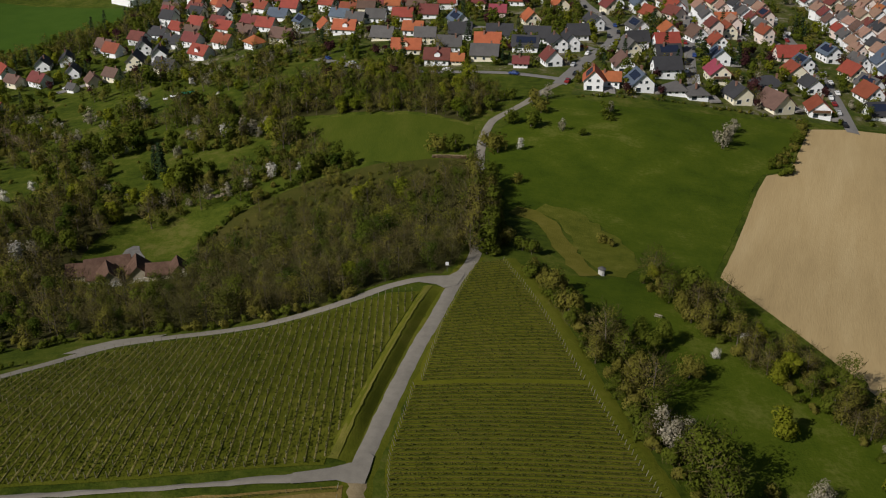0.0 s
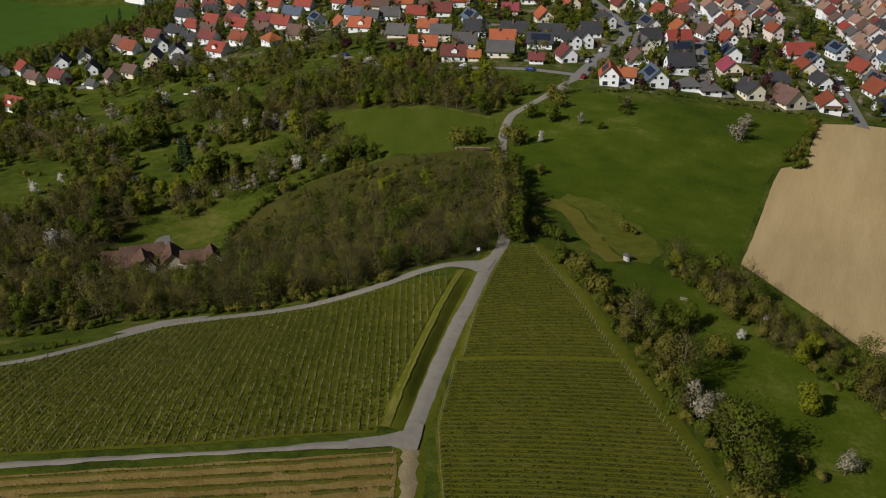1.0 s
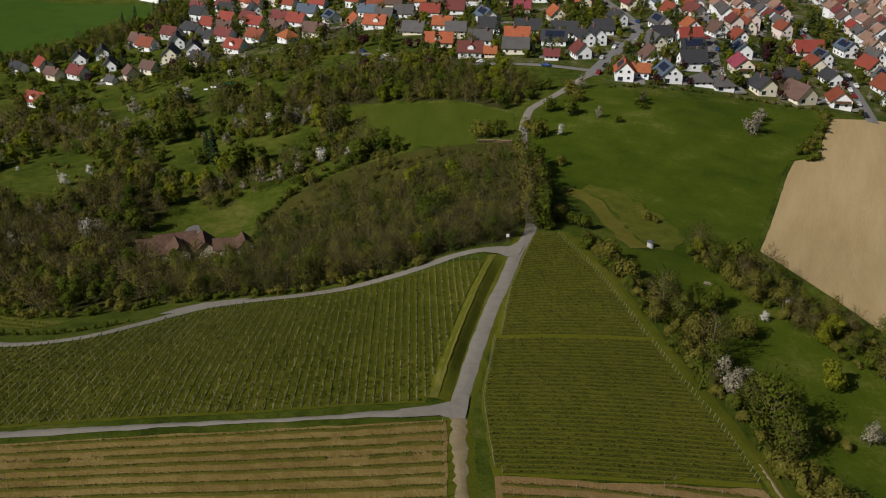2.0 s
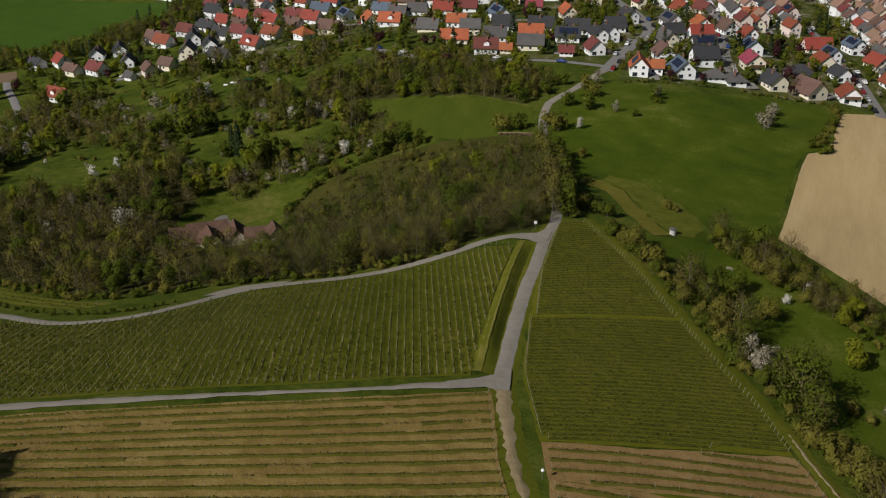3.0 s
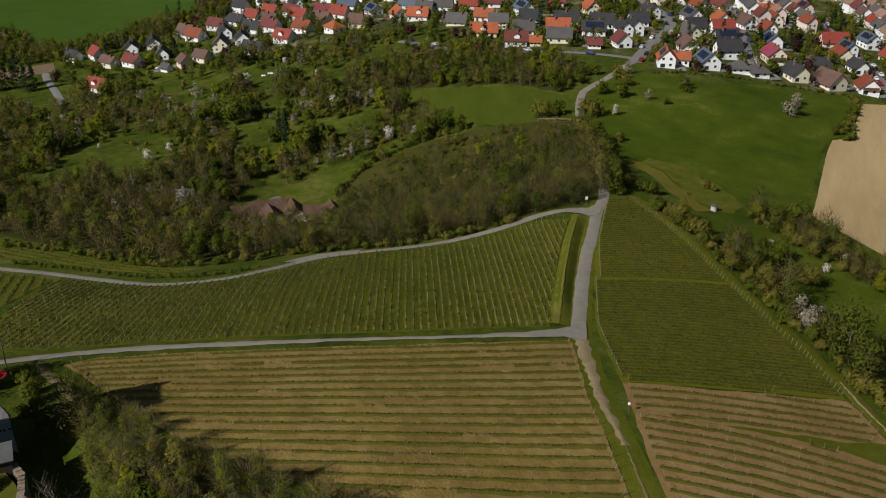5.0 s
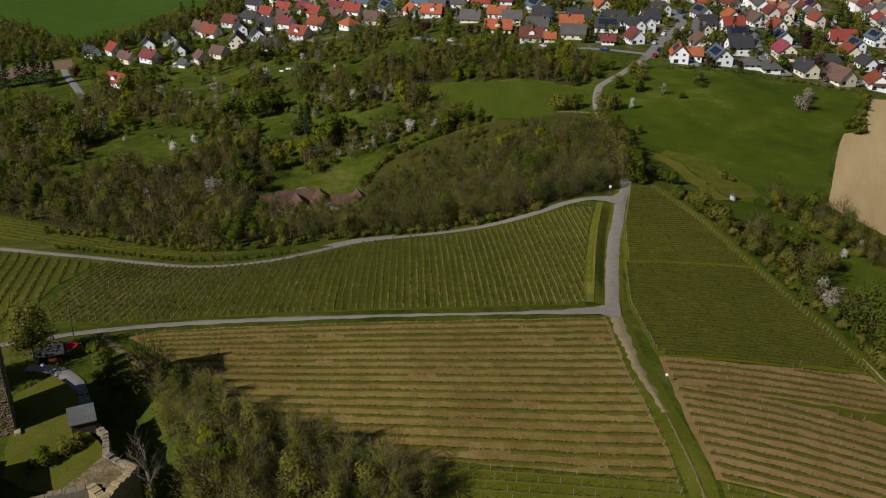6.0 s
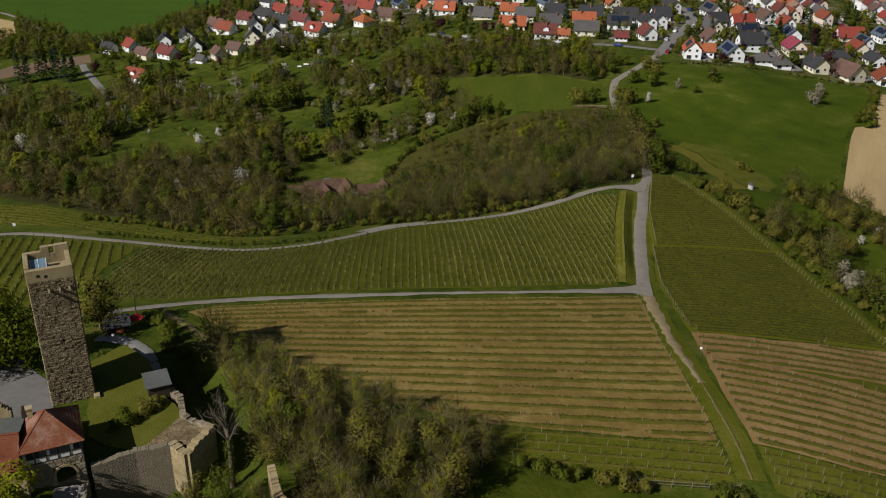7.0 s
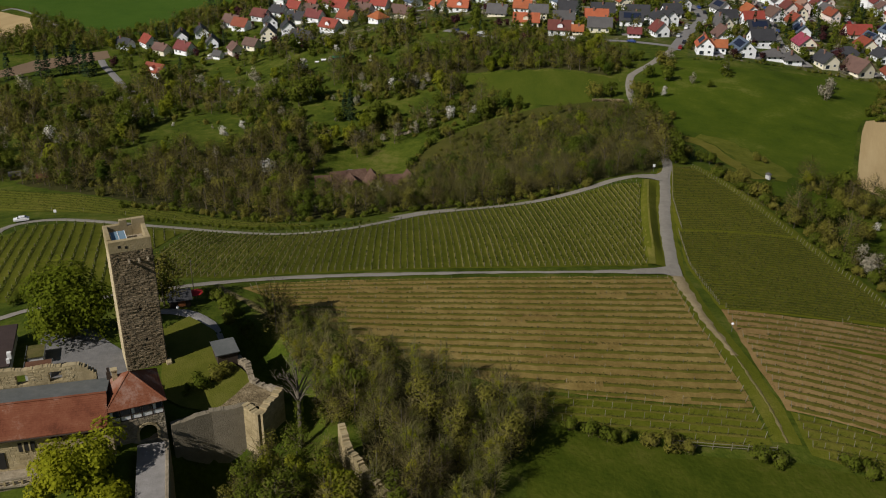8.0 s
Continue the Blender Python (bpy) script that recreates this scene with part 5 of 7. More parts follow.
def plant(poly, angle, spacing, strip, strip_w, vigour, posts, label, seed, leaf=0.35, post_h=1.8, alternate=None, margin=0.8, gaps=0.0, middle=False, curved=None):
    rng = random.Random(seed)
    lie = None
    if curved:
        lie = curved[0]
        poly = [curved[1](x, y) for x, y in dense(poly, 4.0)]
    cx, cy = sum(p[0] for p in poly) / len(poly), sum(p[1] for p in poly) / len(poly)
    nx_, ny_ = -math.sin(radians(angle)), math.cos(radians(angle))
    reach = max(math.hypot(p[0] - cx, p[1] - cy) for p in poly)
    n = int(reach / spacing)
    for i in range(-n, n + 1):
        ox, oy = cx + nx_ * spacing * i, cy + ny_ * spacing * i
        st = strip if alternate is None or i % 2 else alternate
        for a, b, dx, dy in crossings(poly, ox, oy, angle):
            vine_row(ox, oy, a + margin, b - margin, dx, dy, st, strip_w * rng.uniform(0.8, 1.2), vigour, posts, label, rng, leaf, post_h, gaps, spacing if middle else 0.0, lie)


V2_NORTH = [(8, 204.4), (15, 207.6), (18.6, 195), (22.1, 180.6), (27, 155.7), (28, 151.1), (-4.3, 143.7), (-0.2, 170.4)]
V2_SOUTH = [(28.2, 151.0), (31.6, 135.7), (35.5, 121.4), (37.5, 105.6), (8.6, 99.6), (-7.8, 97.4), (-8.4, 107), (-8.7, 119.6), (-5.6, 142), (-4.4, 143.6)]
V3_NORTH = [(-7.8, 95.6), (8.6, 97.8), (37.5, 104), (39.2, 98), (39.6, 92), (32, 89), (-7.8, 86.6)]
V3_SOUTH = [(-7.8, 86), (10, 86.2), (26, 85.4), (40, 82), (37.6, 74), (33.6, 55), (9.2, 57.6), (-6.6, 60.6), (-7.6, 72)]
NORTH_FAN = fan([(-10, 196), (20, 209)], [(-10, 142.8), (30, 152)], 54.0)
SOUTH_FAN = fan([(-10, 142.4), (40, 154)], [(-10, 96.8), (40, 105.2)], 46.0)
LOW_FAN = fan([(-12, 87.2), (10, 86.8), (42, 83)], [(-12, 61), (9.2, 57.2), (42, 52)], 28.0)
BROWN_FAN = fan([(-110, 89), (-99.6, 93.2), (-86, 96), (-69, 99.2), (-45, 103.6), (-28.5, 107.4), (-12, 112.4)], [(-110, 52), (-59, 57), (-25, 58.2), (-12, 59.4)], 52.0)
plant(V1, 91.5, 1.5, STRIPSOIL, 0.34, 0.8, 4.5, "row of pruned vines on a grassed strip above the lane", 11, post_h=1.5)
plant(V1B, 107.0, 2.6, STRIPGRASS, 0.5, 0.8, 6.0, "row of pruned vines beside the curving lane", 12)
plant(V2_NORTH, 0.0, 1.4, STRIPGRASS, 0.32, 0.7, 0, "row of pruned vines across the slope below the wood", 13, leaf=0.3, margin=0.2, middle=True, curved=NORTH_FAN)
plant(V2_SOUTH, 0.0, 1.35, STRIPGRASS, 0.32, 0.7, 0, "row of pruned vines beside the farm road", 14, leaf=0.3, margin=0.2, middle=True, curved=SOUTH_FAN)
plant(V3_NORTH, 6.0, 2.7, STRIPTHIN, 1.0, 0.5, 4.0, "row of young vines in reddish tilled soil", 15, leaf=0.25, post_h=1.4)
plant(V3_SOUTH, 0.0, 2.7, STRIPTHIN, 1.1, 0.5, 4.0, "row of young vines in reddish tilled soil", 115, leaf=0.25, post_h=1.4, curved=LOW_FAN)
tagged(sheet("grass_wedge", [(-7, 86.2), (8, 86.6), (20, 87.6), (31, 88.6), (39.6, 91.4), (40.4, 87), (40, 83), (26, 86), (10, 86)], VINEGREEN, lift=0.2, step=2, ragged=0.4, seed=95), "green grass wedge where the vine rows part", "vineyard", kind="structure")
plant(V4, -6.0, 2.2, STRIPTHIN, 0.7, 0.4, 2.8, "row of newly set vine posts in grass", 16, leaf=0.25, post_h=1.7)
plant(V5, 0.0, 2.9, STRIPTHIN, 1.25, 0.45, 5.0, "row of young vines in brown tilled soil", 17, leaf=0.24, post_h=1.1, gaps=0.03, curved=BROWN_FAN)
plant(V6, 1.5, 2.1, STRIPTHIN, 0.7, 0.4, 3.2, "row of newly set vine posts in grass", 18, leaf=0.25, post_h=1.7)

# the grassy bank between the upper vineyard and the sunken road
BANK = [(-2.2, 189.6), (-4.9, 178), (-7.6, 166), (-10.0, 154), (-12.3, 142), (-14.2, 131), (-15.8, 122), (-16.6, 117.6)]
FACE = [0.0, 0.6, 1.15, 1.3, 1.0, 0.5, 0.05, -0.3]
swell = lambda u: min(1.0, 0.15 + 5 * min(u, 1 - u))
tagged(ribbon("bank", BANK, 4.6, VINEGREEN, lift=0.1, step=1.5, ragged=0.15, profile=FACE, rise=swell), "grassy bank falling to the sunken road", "bank", kind="structure")
CREST = [(x - 0.95, y + 0.2) for x, y in BANK]
tagged(ribbon("bank_crest", CREST, 1.5, BANKGRASS, lift=0.17, step=1.2, ragged=0.2, profile=[0.45, 0.85, 1.15, 1.32], rise=swell), "dry yellowish grass along the bank's crest", "bank", kind="structure")

V7 = [(-216.5, 230), (-178.4, 211), (-151.9, 195), (-131, 181), (-112, 169), (-100, 162), (-106, 158.5), (-123, 167), (-138, 175), (-150, 179.5), (-168.4, 186), (-190, 192), (-204, 199)]
tagged(sheet("vineyard_floor", V7, VINEGRASS, seed=19), "grassy terrace strip over the lane", "vineyard", kind="structure")
plant(V7, -29.0, 2.6, STRIPGRASS, 0.45, 0.5, 0, "row of vines on the terrace strip over the lane", 19)
tagged(sheet("lay_by", [(-60, 173.2), (-66, 172.6), (-71, 171.6), (-76, 168.4), (-79, 163.6), (-75, 163.6), (-70, 167), (-63, 169.4)], ASPHALT, lift=0.2, step=2, seed=20), "wide gravelled lay-by beside the lane", "lay-by", kind="structure")

# ---------------------------------------------------------------- woods, orchards and hedges
GLADES = [
    [(-95.8, 270.9), (-91.9, 287.5), (-77.3, 291.2), (-59.4, 288.4), (-65.7, 271.1), (-74.3, 250), (-88, 247.5), (-94.1, 262)],
    [(-125.9, 327.6), (-115.0, 342.4), (-89.3, 327.0), (-66.7, 345.3), (-64.3, 330.4), (-82.5, 315.1), (-102.4, 304.8), (-115.9, 309.5)],
    [(-187.0, 431.6), (-155.8, 417.7), (-138.1, 364.8), (-154.3, 369.7)],
    [(-154.2, 424), (-118.7, 424), (-90.6, 402), (-112.6, 394.0), (-139.8, 399)],
    [(-79.6, 409.4), (-61.0, 446.1), (-25.6, 448.5), (-21.5, 418.7), (-47.4, 419.3), (-62.1, 412.9)],
    [(-176.5, 266.0), (-192.4, 334.6), (-160.5, 340.9), (-136.6, 304.4), (-145.8, 290.6), (-163.5, 278.9)],
    [(-236.6, 311.5), (-240.3, 354.0), (-215.8, 259.3)],
    [(-203.0, 454.6), (-158.0, 456.2), (-129.4, 431.0), (-147.3, 392), (-174.4, 408.5)],
    [(-208, 419), (-173, 374), (-176.4, 368), (-198, 392)],
    [(-112, 256), (-112, 232), (-84, 222), (-72, 226), (-72, 236), (-84, 252), (-94, 262)],
    [(-108, 236), (-104, 232), (-96, 225), (-84, 229), (-73, 230), (-72, 238), (-84, 242), (-84, 250), (-98, 278), (-106, 276), (-106, 250)],
    MEADOW_N,
]


def open_ground(x, y):
    return any(inside(x, y, g) for g in GLADES) or near_road(x, y, 2.6)


WOOD_1 = [(0, 197.5), (-8, 198), (-22, 188), (-36, 180.5), (-48, 177), (-66, 176), (-84, 176), (-84, 190), (-78, 206), (-70, 222), (-62, 246), (-62, 240), (-56, 250), (-46, 258), (-30, 262), (-14, 262), (0, 264), (8.5, 268), (8.5, 262), (8, 245), (7, 228), (3.5, 210)]
grow(WOOD_1, 3.3, {"bare": 7, "budding": 4, "sapling": 1.5, "green": 0.3, "fresh": 0.35, "thicket": 1}, (0.55, 0.95), "woodland above the lane", 21, clear=open_ground)
SLOPE_N = [(10, 268), (10, 288), (1, 287.5), (-15, 294), (-27, 295), (-43, 294.5), (-58, 289), (-69, 280), (-75, 267), (-77, 254), (-70, 240), (-62, 240), (-50, 252), (-30, 258), (0, 262)]
tagged(sheet("slope", SLOPE_N, SLOPE, lift=0.06, step=4, ragged=0.8, seed=88), "dry olive brown grass slope behind the wood", "slope", kind="structure")
grow([(-74, 250), (-68, 268), (-60, 280), (-46, 287), (-28, 287), (-14, 285), (6, 281), (6, 264), (-30, 258), (-50, 250), (-62, 238)], 3.2, {"thicket": 3.5, "bare": 4, "budding": 1}, (0.32, 0.68), "thicket on the slope", 29, keep=0.9, clear=near_road)
for p in curve_of([(-76, 262), (-68, 282), (-57, 291), (-43, 296.5), (-30, 297.5)], 2.4):
    tree(random.Random(int(p.x * 10)).choice(("shrub", "thicket", "shrub", "orchard")), p.x, p.y, random.Random(int(p.y * 10)).uniform(0.5, 0.95), "bushes along the slope")
WOOD_2 = [(-84, 176), (-92, 172), (-108, 172), (-126, 184), (-142, 194), (-160, 202), (-176, 212), (-196, 224), (-214, 238), (-206, 262), (-180, 262), (-160, 274), (-140, 284), (-122, 300), (-108, 290), (-112, 262), (-112, 232), (-100, 222), (-84, 222), (-78, 206)]
grow(WOOD_2, 3.7, {"bare": 6, "budding": 3, "green": 1.0, "fresh": 0.5, "thicket": 2, "shrub": 1.4, "pale": 0.3}, (0.5, 1.05), "woodland in the valley", 22, clear=open_ground)
WOOD_3 = [(-76, 352), (-58, 362), (-36, 355), (-14, 343), (8, 322), (12, 330), (22, 346), (12, 366), (-8, 380), (-18, 398), (-34, 408), (-56, 408), (-76, 402), (-92, 376)]
grow(WOOD_3, 3.9, {"bare": 3, "budding": 4, "fresh": 1.4, "green": 1.2, "pale": 0.3, "shrub": 1}, (0.55, 1.05), "woodland below the village", 23, clear=open_ground)
VALLEY = [(-214, 244), (-176, 262), (-140, 284), (-112, 300), (-96, 280), (-60, 292), (-36, 300), (-54, 338), (-64, 352), (-84, 350), (-96, 400), (-84, 414), (-64, 420), (-56, 456), (-90, 466), (-150, 462), (-205, 440), (-250, 400), (-290, 380), (-290, 270), (-240, 236)]
grow(VALLEY, 3.8, {"orchard": 2.4, "bare": 4.2, "budding": 2.8, "pale": 1.2, "blossom": 0.25, "shrub": 3.2, "thicket": 3.0, "green": 1.6, "fresh": 0.6}, (0.55, 1.32), "orchards in the valley", 24, keep=0.95, clear=open_ground, clump=-0.2)
grow(VALLEY, 5.2, {"shrub": 3, "thicket": 3, "orchard": 1.4, "pale": 0.7, "blossom": 0.3}, (0.3, 0.95), "bushes in the valley", 241, keep=0.28, clear=near_road)
grow([(-96, 352), (-30, 452), (-20, 420), (10, 396), (26, 352), (14, 320), (-20, 346)], 5.2, {"orchard": 2, "fresh": 1.2, "budding": 2, "shrub": 1}, (0.55, 0.85), "trees at the village edge", 33, keep=0.6, clear=open_ground)
EAST_HEDGE = [(21.5, 208), (28, 198), (32, 180), (37.5, 164), (41, 148), (42.5, 134), (47, 114), (50, 98), (54, 84), (48, 82), (45.4, 96), (42.6, 110), (39.6, 122), (36.2, 136), (32, 153), (28.6, 168), (25.6, 182), (20, 204)]
grow(EAST_HEDGE, 2.4, {"thicket": 4, "shrub": 3.4, "budding": 0.7, "bare": 0.4, "orchard": 0.8}, (0.75, 1.3), "hedge beside the vineyard", 25)
EAST_COPSE = [(48, 206), (55, 212), (64, 196), (74, 178), (86, 162), (94, 140), (84, 134), (77, 148), (66, 164), (58, 180)]
grow(EAST_COPSE, 3.0, {"bare": 1.8, "budding": 2.5, "thicket": 3.4, "shrub": 2, "orchard": 1.6, "fresh": 0.3, "green": 0.4}, (0.6, 1.0), "copse on the slope", 26)
HEDGE_LINE = [(-20, 187), (-34, 179.2), (-46, 176), (-60, 174.6), (-70, 174), (-84, 172), (-98, 168), (-112, 170), (-128, 180), (-146, 190), (-164, 194)]
hedge_rng = random.Random(5)
for p in curve_of(HEDGE_LINE, 2.2):
    tree(hedge_rng.choice(("shrub", "shrub", "thicket")), p.x + hedge_rng.uniform(-1.2, 1.2), p.y + hedge_rng.uniform(-0.8, 1.6), hedge_rng.uniform(0.45, 0.8), "hedge along the lane")
for p in curve_of([(-84, 158), (-96, 152.5), (-110, 155), (-124, 164), (-138, 171.5), (-152, 176)], 2.0):
    tree("shrub", p.x + hedge_rng.uniform(-0.5, 0.5), p.y + hedge_rng.uniform(-0.4, 0.4), hedge_rng.uniform(0.3, 0.45), "low hedge over the lane")

for i in range(18):
    yy = 211 + 3.6 * i
    xx = 8.2 + 3.4 * min(1, (yy - 205) / 25)
    tree(hedge_rng.choice(("bare", "budding", "budding", "bare")), xx - hedge_rng.uniform(1.7, 2.2), yy, hedge_rng.uniform(0.85, 1.1), "trees over the farm road")
    if yy < 262:
        tree(hedge_rng.choice(("budding", "bare", "green", "budding")), xx + hedge_rng.uniform(1.7, 2.3), yy + 1.5, hedge_rng.uniform(0.75, 1.0), "trees over the farm road")
        tree(hedge_rng.choice(("shrub", "thicket")), xx + hedge_rng.uniform(3.4, 4.6), yy, hedge_rng.uniform(0.7, 1.0), "trees over the farm road")

# single trees: kind, x, y, size
for kind, x, y, size in [
    ("pale", 98, 311, 1.6), ("pale", 100.5, 314, 1.3), ("pale", 107, 328, 1.2), ("pale", 104, 322, 1.0), ("orchard", 18, 291.8, 1.3), ("orchard", 14.8, 297, 1.1), ("blossom", 25.8, 294, 0.85), ("orchard", 22.8, 267.3, 0.7),
    ("orchard", -2, 294, 1.1), ("orchard", 4, 293, 1.2), ("orchard", 24, 318, 1.2), ("orchard", 31, 315, 1.3), ("orchard", 36, 330, 1.1), ("pale", 41.7, 312, 0.8), ("orchard", 48.3, 309, 0.7),
    ("green", 59, 328, 0.62), ("pale", 62, 334, 0.9), ("shrub", 60, 325, 1.0), ("orchard", 18, 333, 1.1), ("orchard", 26, 346, 1.0), ("pale", 40, 347, 1.0), ("orchard", 34, 340, 1.2),
    ("green", 37.4, 170, 0.62), ("green", 42.4, 171.2, 0.72), ("green", 47.2, 172.4, 0.7), ("green", 44.5, 168, 0.62), ("orchard", 40, 160.3, 0.7), ("orchard", 50.5, 159.8, 1.05), ("bare", 37, 135, 0.5), ("pale", 39.4, 136.5, 1.35), ("pale", 43.6, 136.2, 1.3), ("pale", 41.4, 134.4, 1.1),
    ("blossom", 66.6, 176.4, 0.62), ("blossom", 58.6, 169.2, 0.5), ("fresh", 64.4, 142.4, 0.82), ("fresh", 80, 128, 0.8), ("pale", 64.4, 123.6, 0.9), ("thicket", 56.5, 123.6, 1.0), ("thicket", 59, 121, 0.9), ("fresh", 53, 207, 0.6), ("green", 56.6, 200, 0.55), ("pale", 84, 140, 0.8),
    ("shrub", 118, 296, 1.1), ("shrub", 115, 294.5, 0.9), ("orchard", 122, 306, 0.5), ("orchard", 127, 318, 0.6), ("orchard", 133, 330, 0.6), ("orchard", 137, 340, 0.7), ("shrub", 140, 347, 1.0), ("shrub", 138, 343, 0.9),
    ("thicket", 43, 229, 0.9), ("thicket", 45.5, 227, 0.8), ("shrub", 20.5, 216, 1.2), ("shrub", 22.6, 214, 1.3), ("thicket", 17, 222, 1.2), ("shrub", 15, 227, 1.3), ("green", 14, 232, 0.7),
    ("conifer", -105, 318, 0.85), ("conifer", -101.5, 316, 0.9), ("conifer", -103, 321, 0.8), ("green", -107, 315, 0.7), ("pale", -78.5, 351, 1.25), ("pale", -69, 351.5, 1.15), ("pale", -75, 353, 1.0), ("pale", -95, 350, 1.0), ("pale", -99, 347, 1.1), ("pale", -109, 423, 1.2), ("pale", -62, 408, 1.0), ("pale", -156, 397, 1.2), ("pale", -159, 405, 1.3), ("pale", -166, 381, 0.8), ("pale", -160, 372, 0.8), ("pale", -155, 364, 0.8), ("pale", -148, 355, 0.9), ("blossom", -132, 400, 1.4), ("pale", -144, 430, 1.0), ("blossom", -152.5, 300, 1.05), ("blossom", -147, 310, 0.9), ("blossom", -223, 296, 1.5), ("pale", -224, 292, 1.2), ("blossom", -60, 303, 1.15), ("pale", -67.5, 298, 1.1), ("pale", -284, 417, 1.7), ("pale", -279, 413, 1.3), ("pale", -206, 246, 0.9), ("pale", -74, 296, 1.0), ("green", -36, 304, 0.85), ("green", -42, 302, 0.8), ("green", -32, 298, 0.7),
    ("blossom", -126.6, 248, 1.45), ("pale", -129, 251, 1.3), ("fresh", -109.5, 284, 0.95), ("green", -113, 281, 0.9), ("pale", -150, 270, 0.8), ("fresh", -26, 262, 0.85), ("fresh", -23, 265, 0.75),
    ("conifer", -300, 438, 1.2), ("conifer", -283, 440.5, 1.2), ("conifer", -280, 443, 1.25), ("conifer", -274.5, 446, 1.3), ("conifer", -272, 449, 1.2), ("conifer", -268.4, 451, 1.25), ("conifer", -265, 449, 1.2), ("conifer", -258, 443, 1.2), ("conifer", -255, 445, 1.15),
    ("pale", -306, 432, 1.2), ("blossom", -118, 430, 1.0), ("pale", -120, 410, 0.9), ("green", -20, 405, 0.8), ("conifer", 26, 401, 0.5), ("conifer", 29, 403, 0.45), ("green", -24, 412, 0.9),
]:
    tree(kind, x, y, size, "single trees on the slopes")

for p in curve_of([(113.5, 298.5), (118, 304.5), (121.5, 310), (125, 316.6), (130, 325.5), (134, 333), (138, 341), (141, 348)], 1.5):
    tree(hedge_rng.choice(("shrub", "shrub", "thicket", "orchard")), p.x + hedge_rng.uniform(-2.6, 0.8), p.y, hedge_rng.uniform(0.4, 0.8), "hedge at the ploughed field")

# gardens between the houses
garden_rng = random.Random(9)


def in_house(x, y, gap=7.0):
    return any((x - a) ** 2 + (y - b) ** 2 < gap * gap for a, b in HOUSES_AT)


for x0, x1, y0, y1, n in ((52, 300, 355, 640, 1350), (-60, 60, 392, 640, 560), (-260, -60, 440, 660, 620)):
    for _ in range(n):
        x, y = garden_rng.uniform(x0, x1), garden_rng.uniform(y0, y1)
        if in_house(x, y, 5.8) or in_house(x, y + 6, 4.5) or near_road(x, y, 3.6) or (x > 135 and y < 352) or inside(x, y, FIELD_NW) or not on_the_plan(x, y):
            continue
        tree(garden_rng.choice(("shrub", "shrub", "shrub", "thicket", "orchard", "green", "green", "fresh", "budding", "budding", "pale", "conifer", "red")), x, y, garden_rng.uniform(0.4, 0.95), "garden trees in the village")
for hx, hy in HOUSES_AT:
    for _ in range(3 if hx < -30 else 2):
        a, r = garden_rng.uniform(-0.35, 3.5), garden_rng.uniform(6.4, 8.5)
        x, y = hx + r * math.cos(a), hy + r * math.sin(a)
        if not in_house(x, y, 5.6) and not in_house(x, y + 6, 4.0) and not near_road(x, y, 3.4):
            tree(garden_rng.choice(("green", "shrub", "budding", "conifer", "fresh", "bare", "shrub", "pale")), x, y, garden_rng.uniform(0.5, 0.95), "garden trees in the village")
# hedges at the foot of the front gardens
for p in curve_of([(52, 351), (60, 352.5), (72, 353), (86, 353.5), (100, 352.6), (114, 352.5), (128, 350.5), (142, 352)], 2.0):
    if hedge_rng.random() < 0.75:
        tree(hedge_rng.choice(("shrub", "thicket", "shrub")), p.x, p.y + hedge_rng.uniform(-1, 1.5), hedge_rng.uniform(0.3, 0.6), "garden hedges over the meadow")
# trees at the valley's far edge
grow([(-345, 590), (-330, 556), (-335, 534), (-345, 500), (-310, 488), (-262, 504), (-240, 520), (-210, 540), (-203, 590), (-206, 640), (-180, 656), (-172, 600), (-184, 560), (-222, 590), (-240, 550), (-269, 529), (-286, 534), (-312, 564)], 4.6, {"bare": 3, "budding": 3, "green": 3}, (0.7, 1.05), "trees behind the crop field", 27, clear=lambda x, y: in_house(x, y, 7.5) or inside(x, y, FIELD_NW) or near_road(x, y))
grow([(-330, 430), (-260, 420), (-240, 400), (-262, 300), (-330, 280)], 7.5, {"bare": 3, "budding": 3, "green": 1, "orchard": 2}, (0.6, 1.0), "trees in the western valley", 28)

# the wooded flank below the castle
FLANK_W = [(-97, 77), (-86, 69.5), (-78, 64), (-78, 46), (-82, 44), (-86, 54), (-92, 66)]
grow(FLANK_W, 2.0, {"sapling": 5, "green": 0.5, "fresh": 0.5, "bare": 0.8, "shrub": 1.4, "budding": 1}, (0.5, 0.85), "thicket below the castle", 31)
FLANK_E = [(-78, 64), (-72, 60.5), (-60, 56), (-51, 54), (-50, 49), (-56, 40), (-60, 30), (-56, 18), (-66, 14), (-74, 26), (-78, 42)]
grow(FLANK_E, 1.9, {"sapling": 8, "bare": 0.7, "budding": 0.8, "shrub": 0.8}, (0.55, 0.95), "thicket below the castle", 34)
FLANK_2 = [(-98, 32), (-92, 37), (-86, 38), (-82, 33), (-78, 27), (-70, 18), (-62, 10), (-62, -6), (-98, -2), (-100, 20)]
grow(FLANK_2, 2.6, {"fresh": 1.6, "budding": 3, "sapling": 3, "bare": 0.8, "shrub": 1.0}, (0.5, 0.85), "trees under the castle walls", 32)
for x, y, sz in ((-82.5, 31, 0.72), (-78.5, 26.5, 0.78), (-74.2, 23.4, 0.66), (-71, 19.5, 0.7), (-67, 15, 0.7), (-86.5, 33.5, 0.5), (-90, 33, 0.52)):
    tree("fresh" if x < -80 else "budding", x, y, sz, "trees under the castle walls")
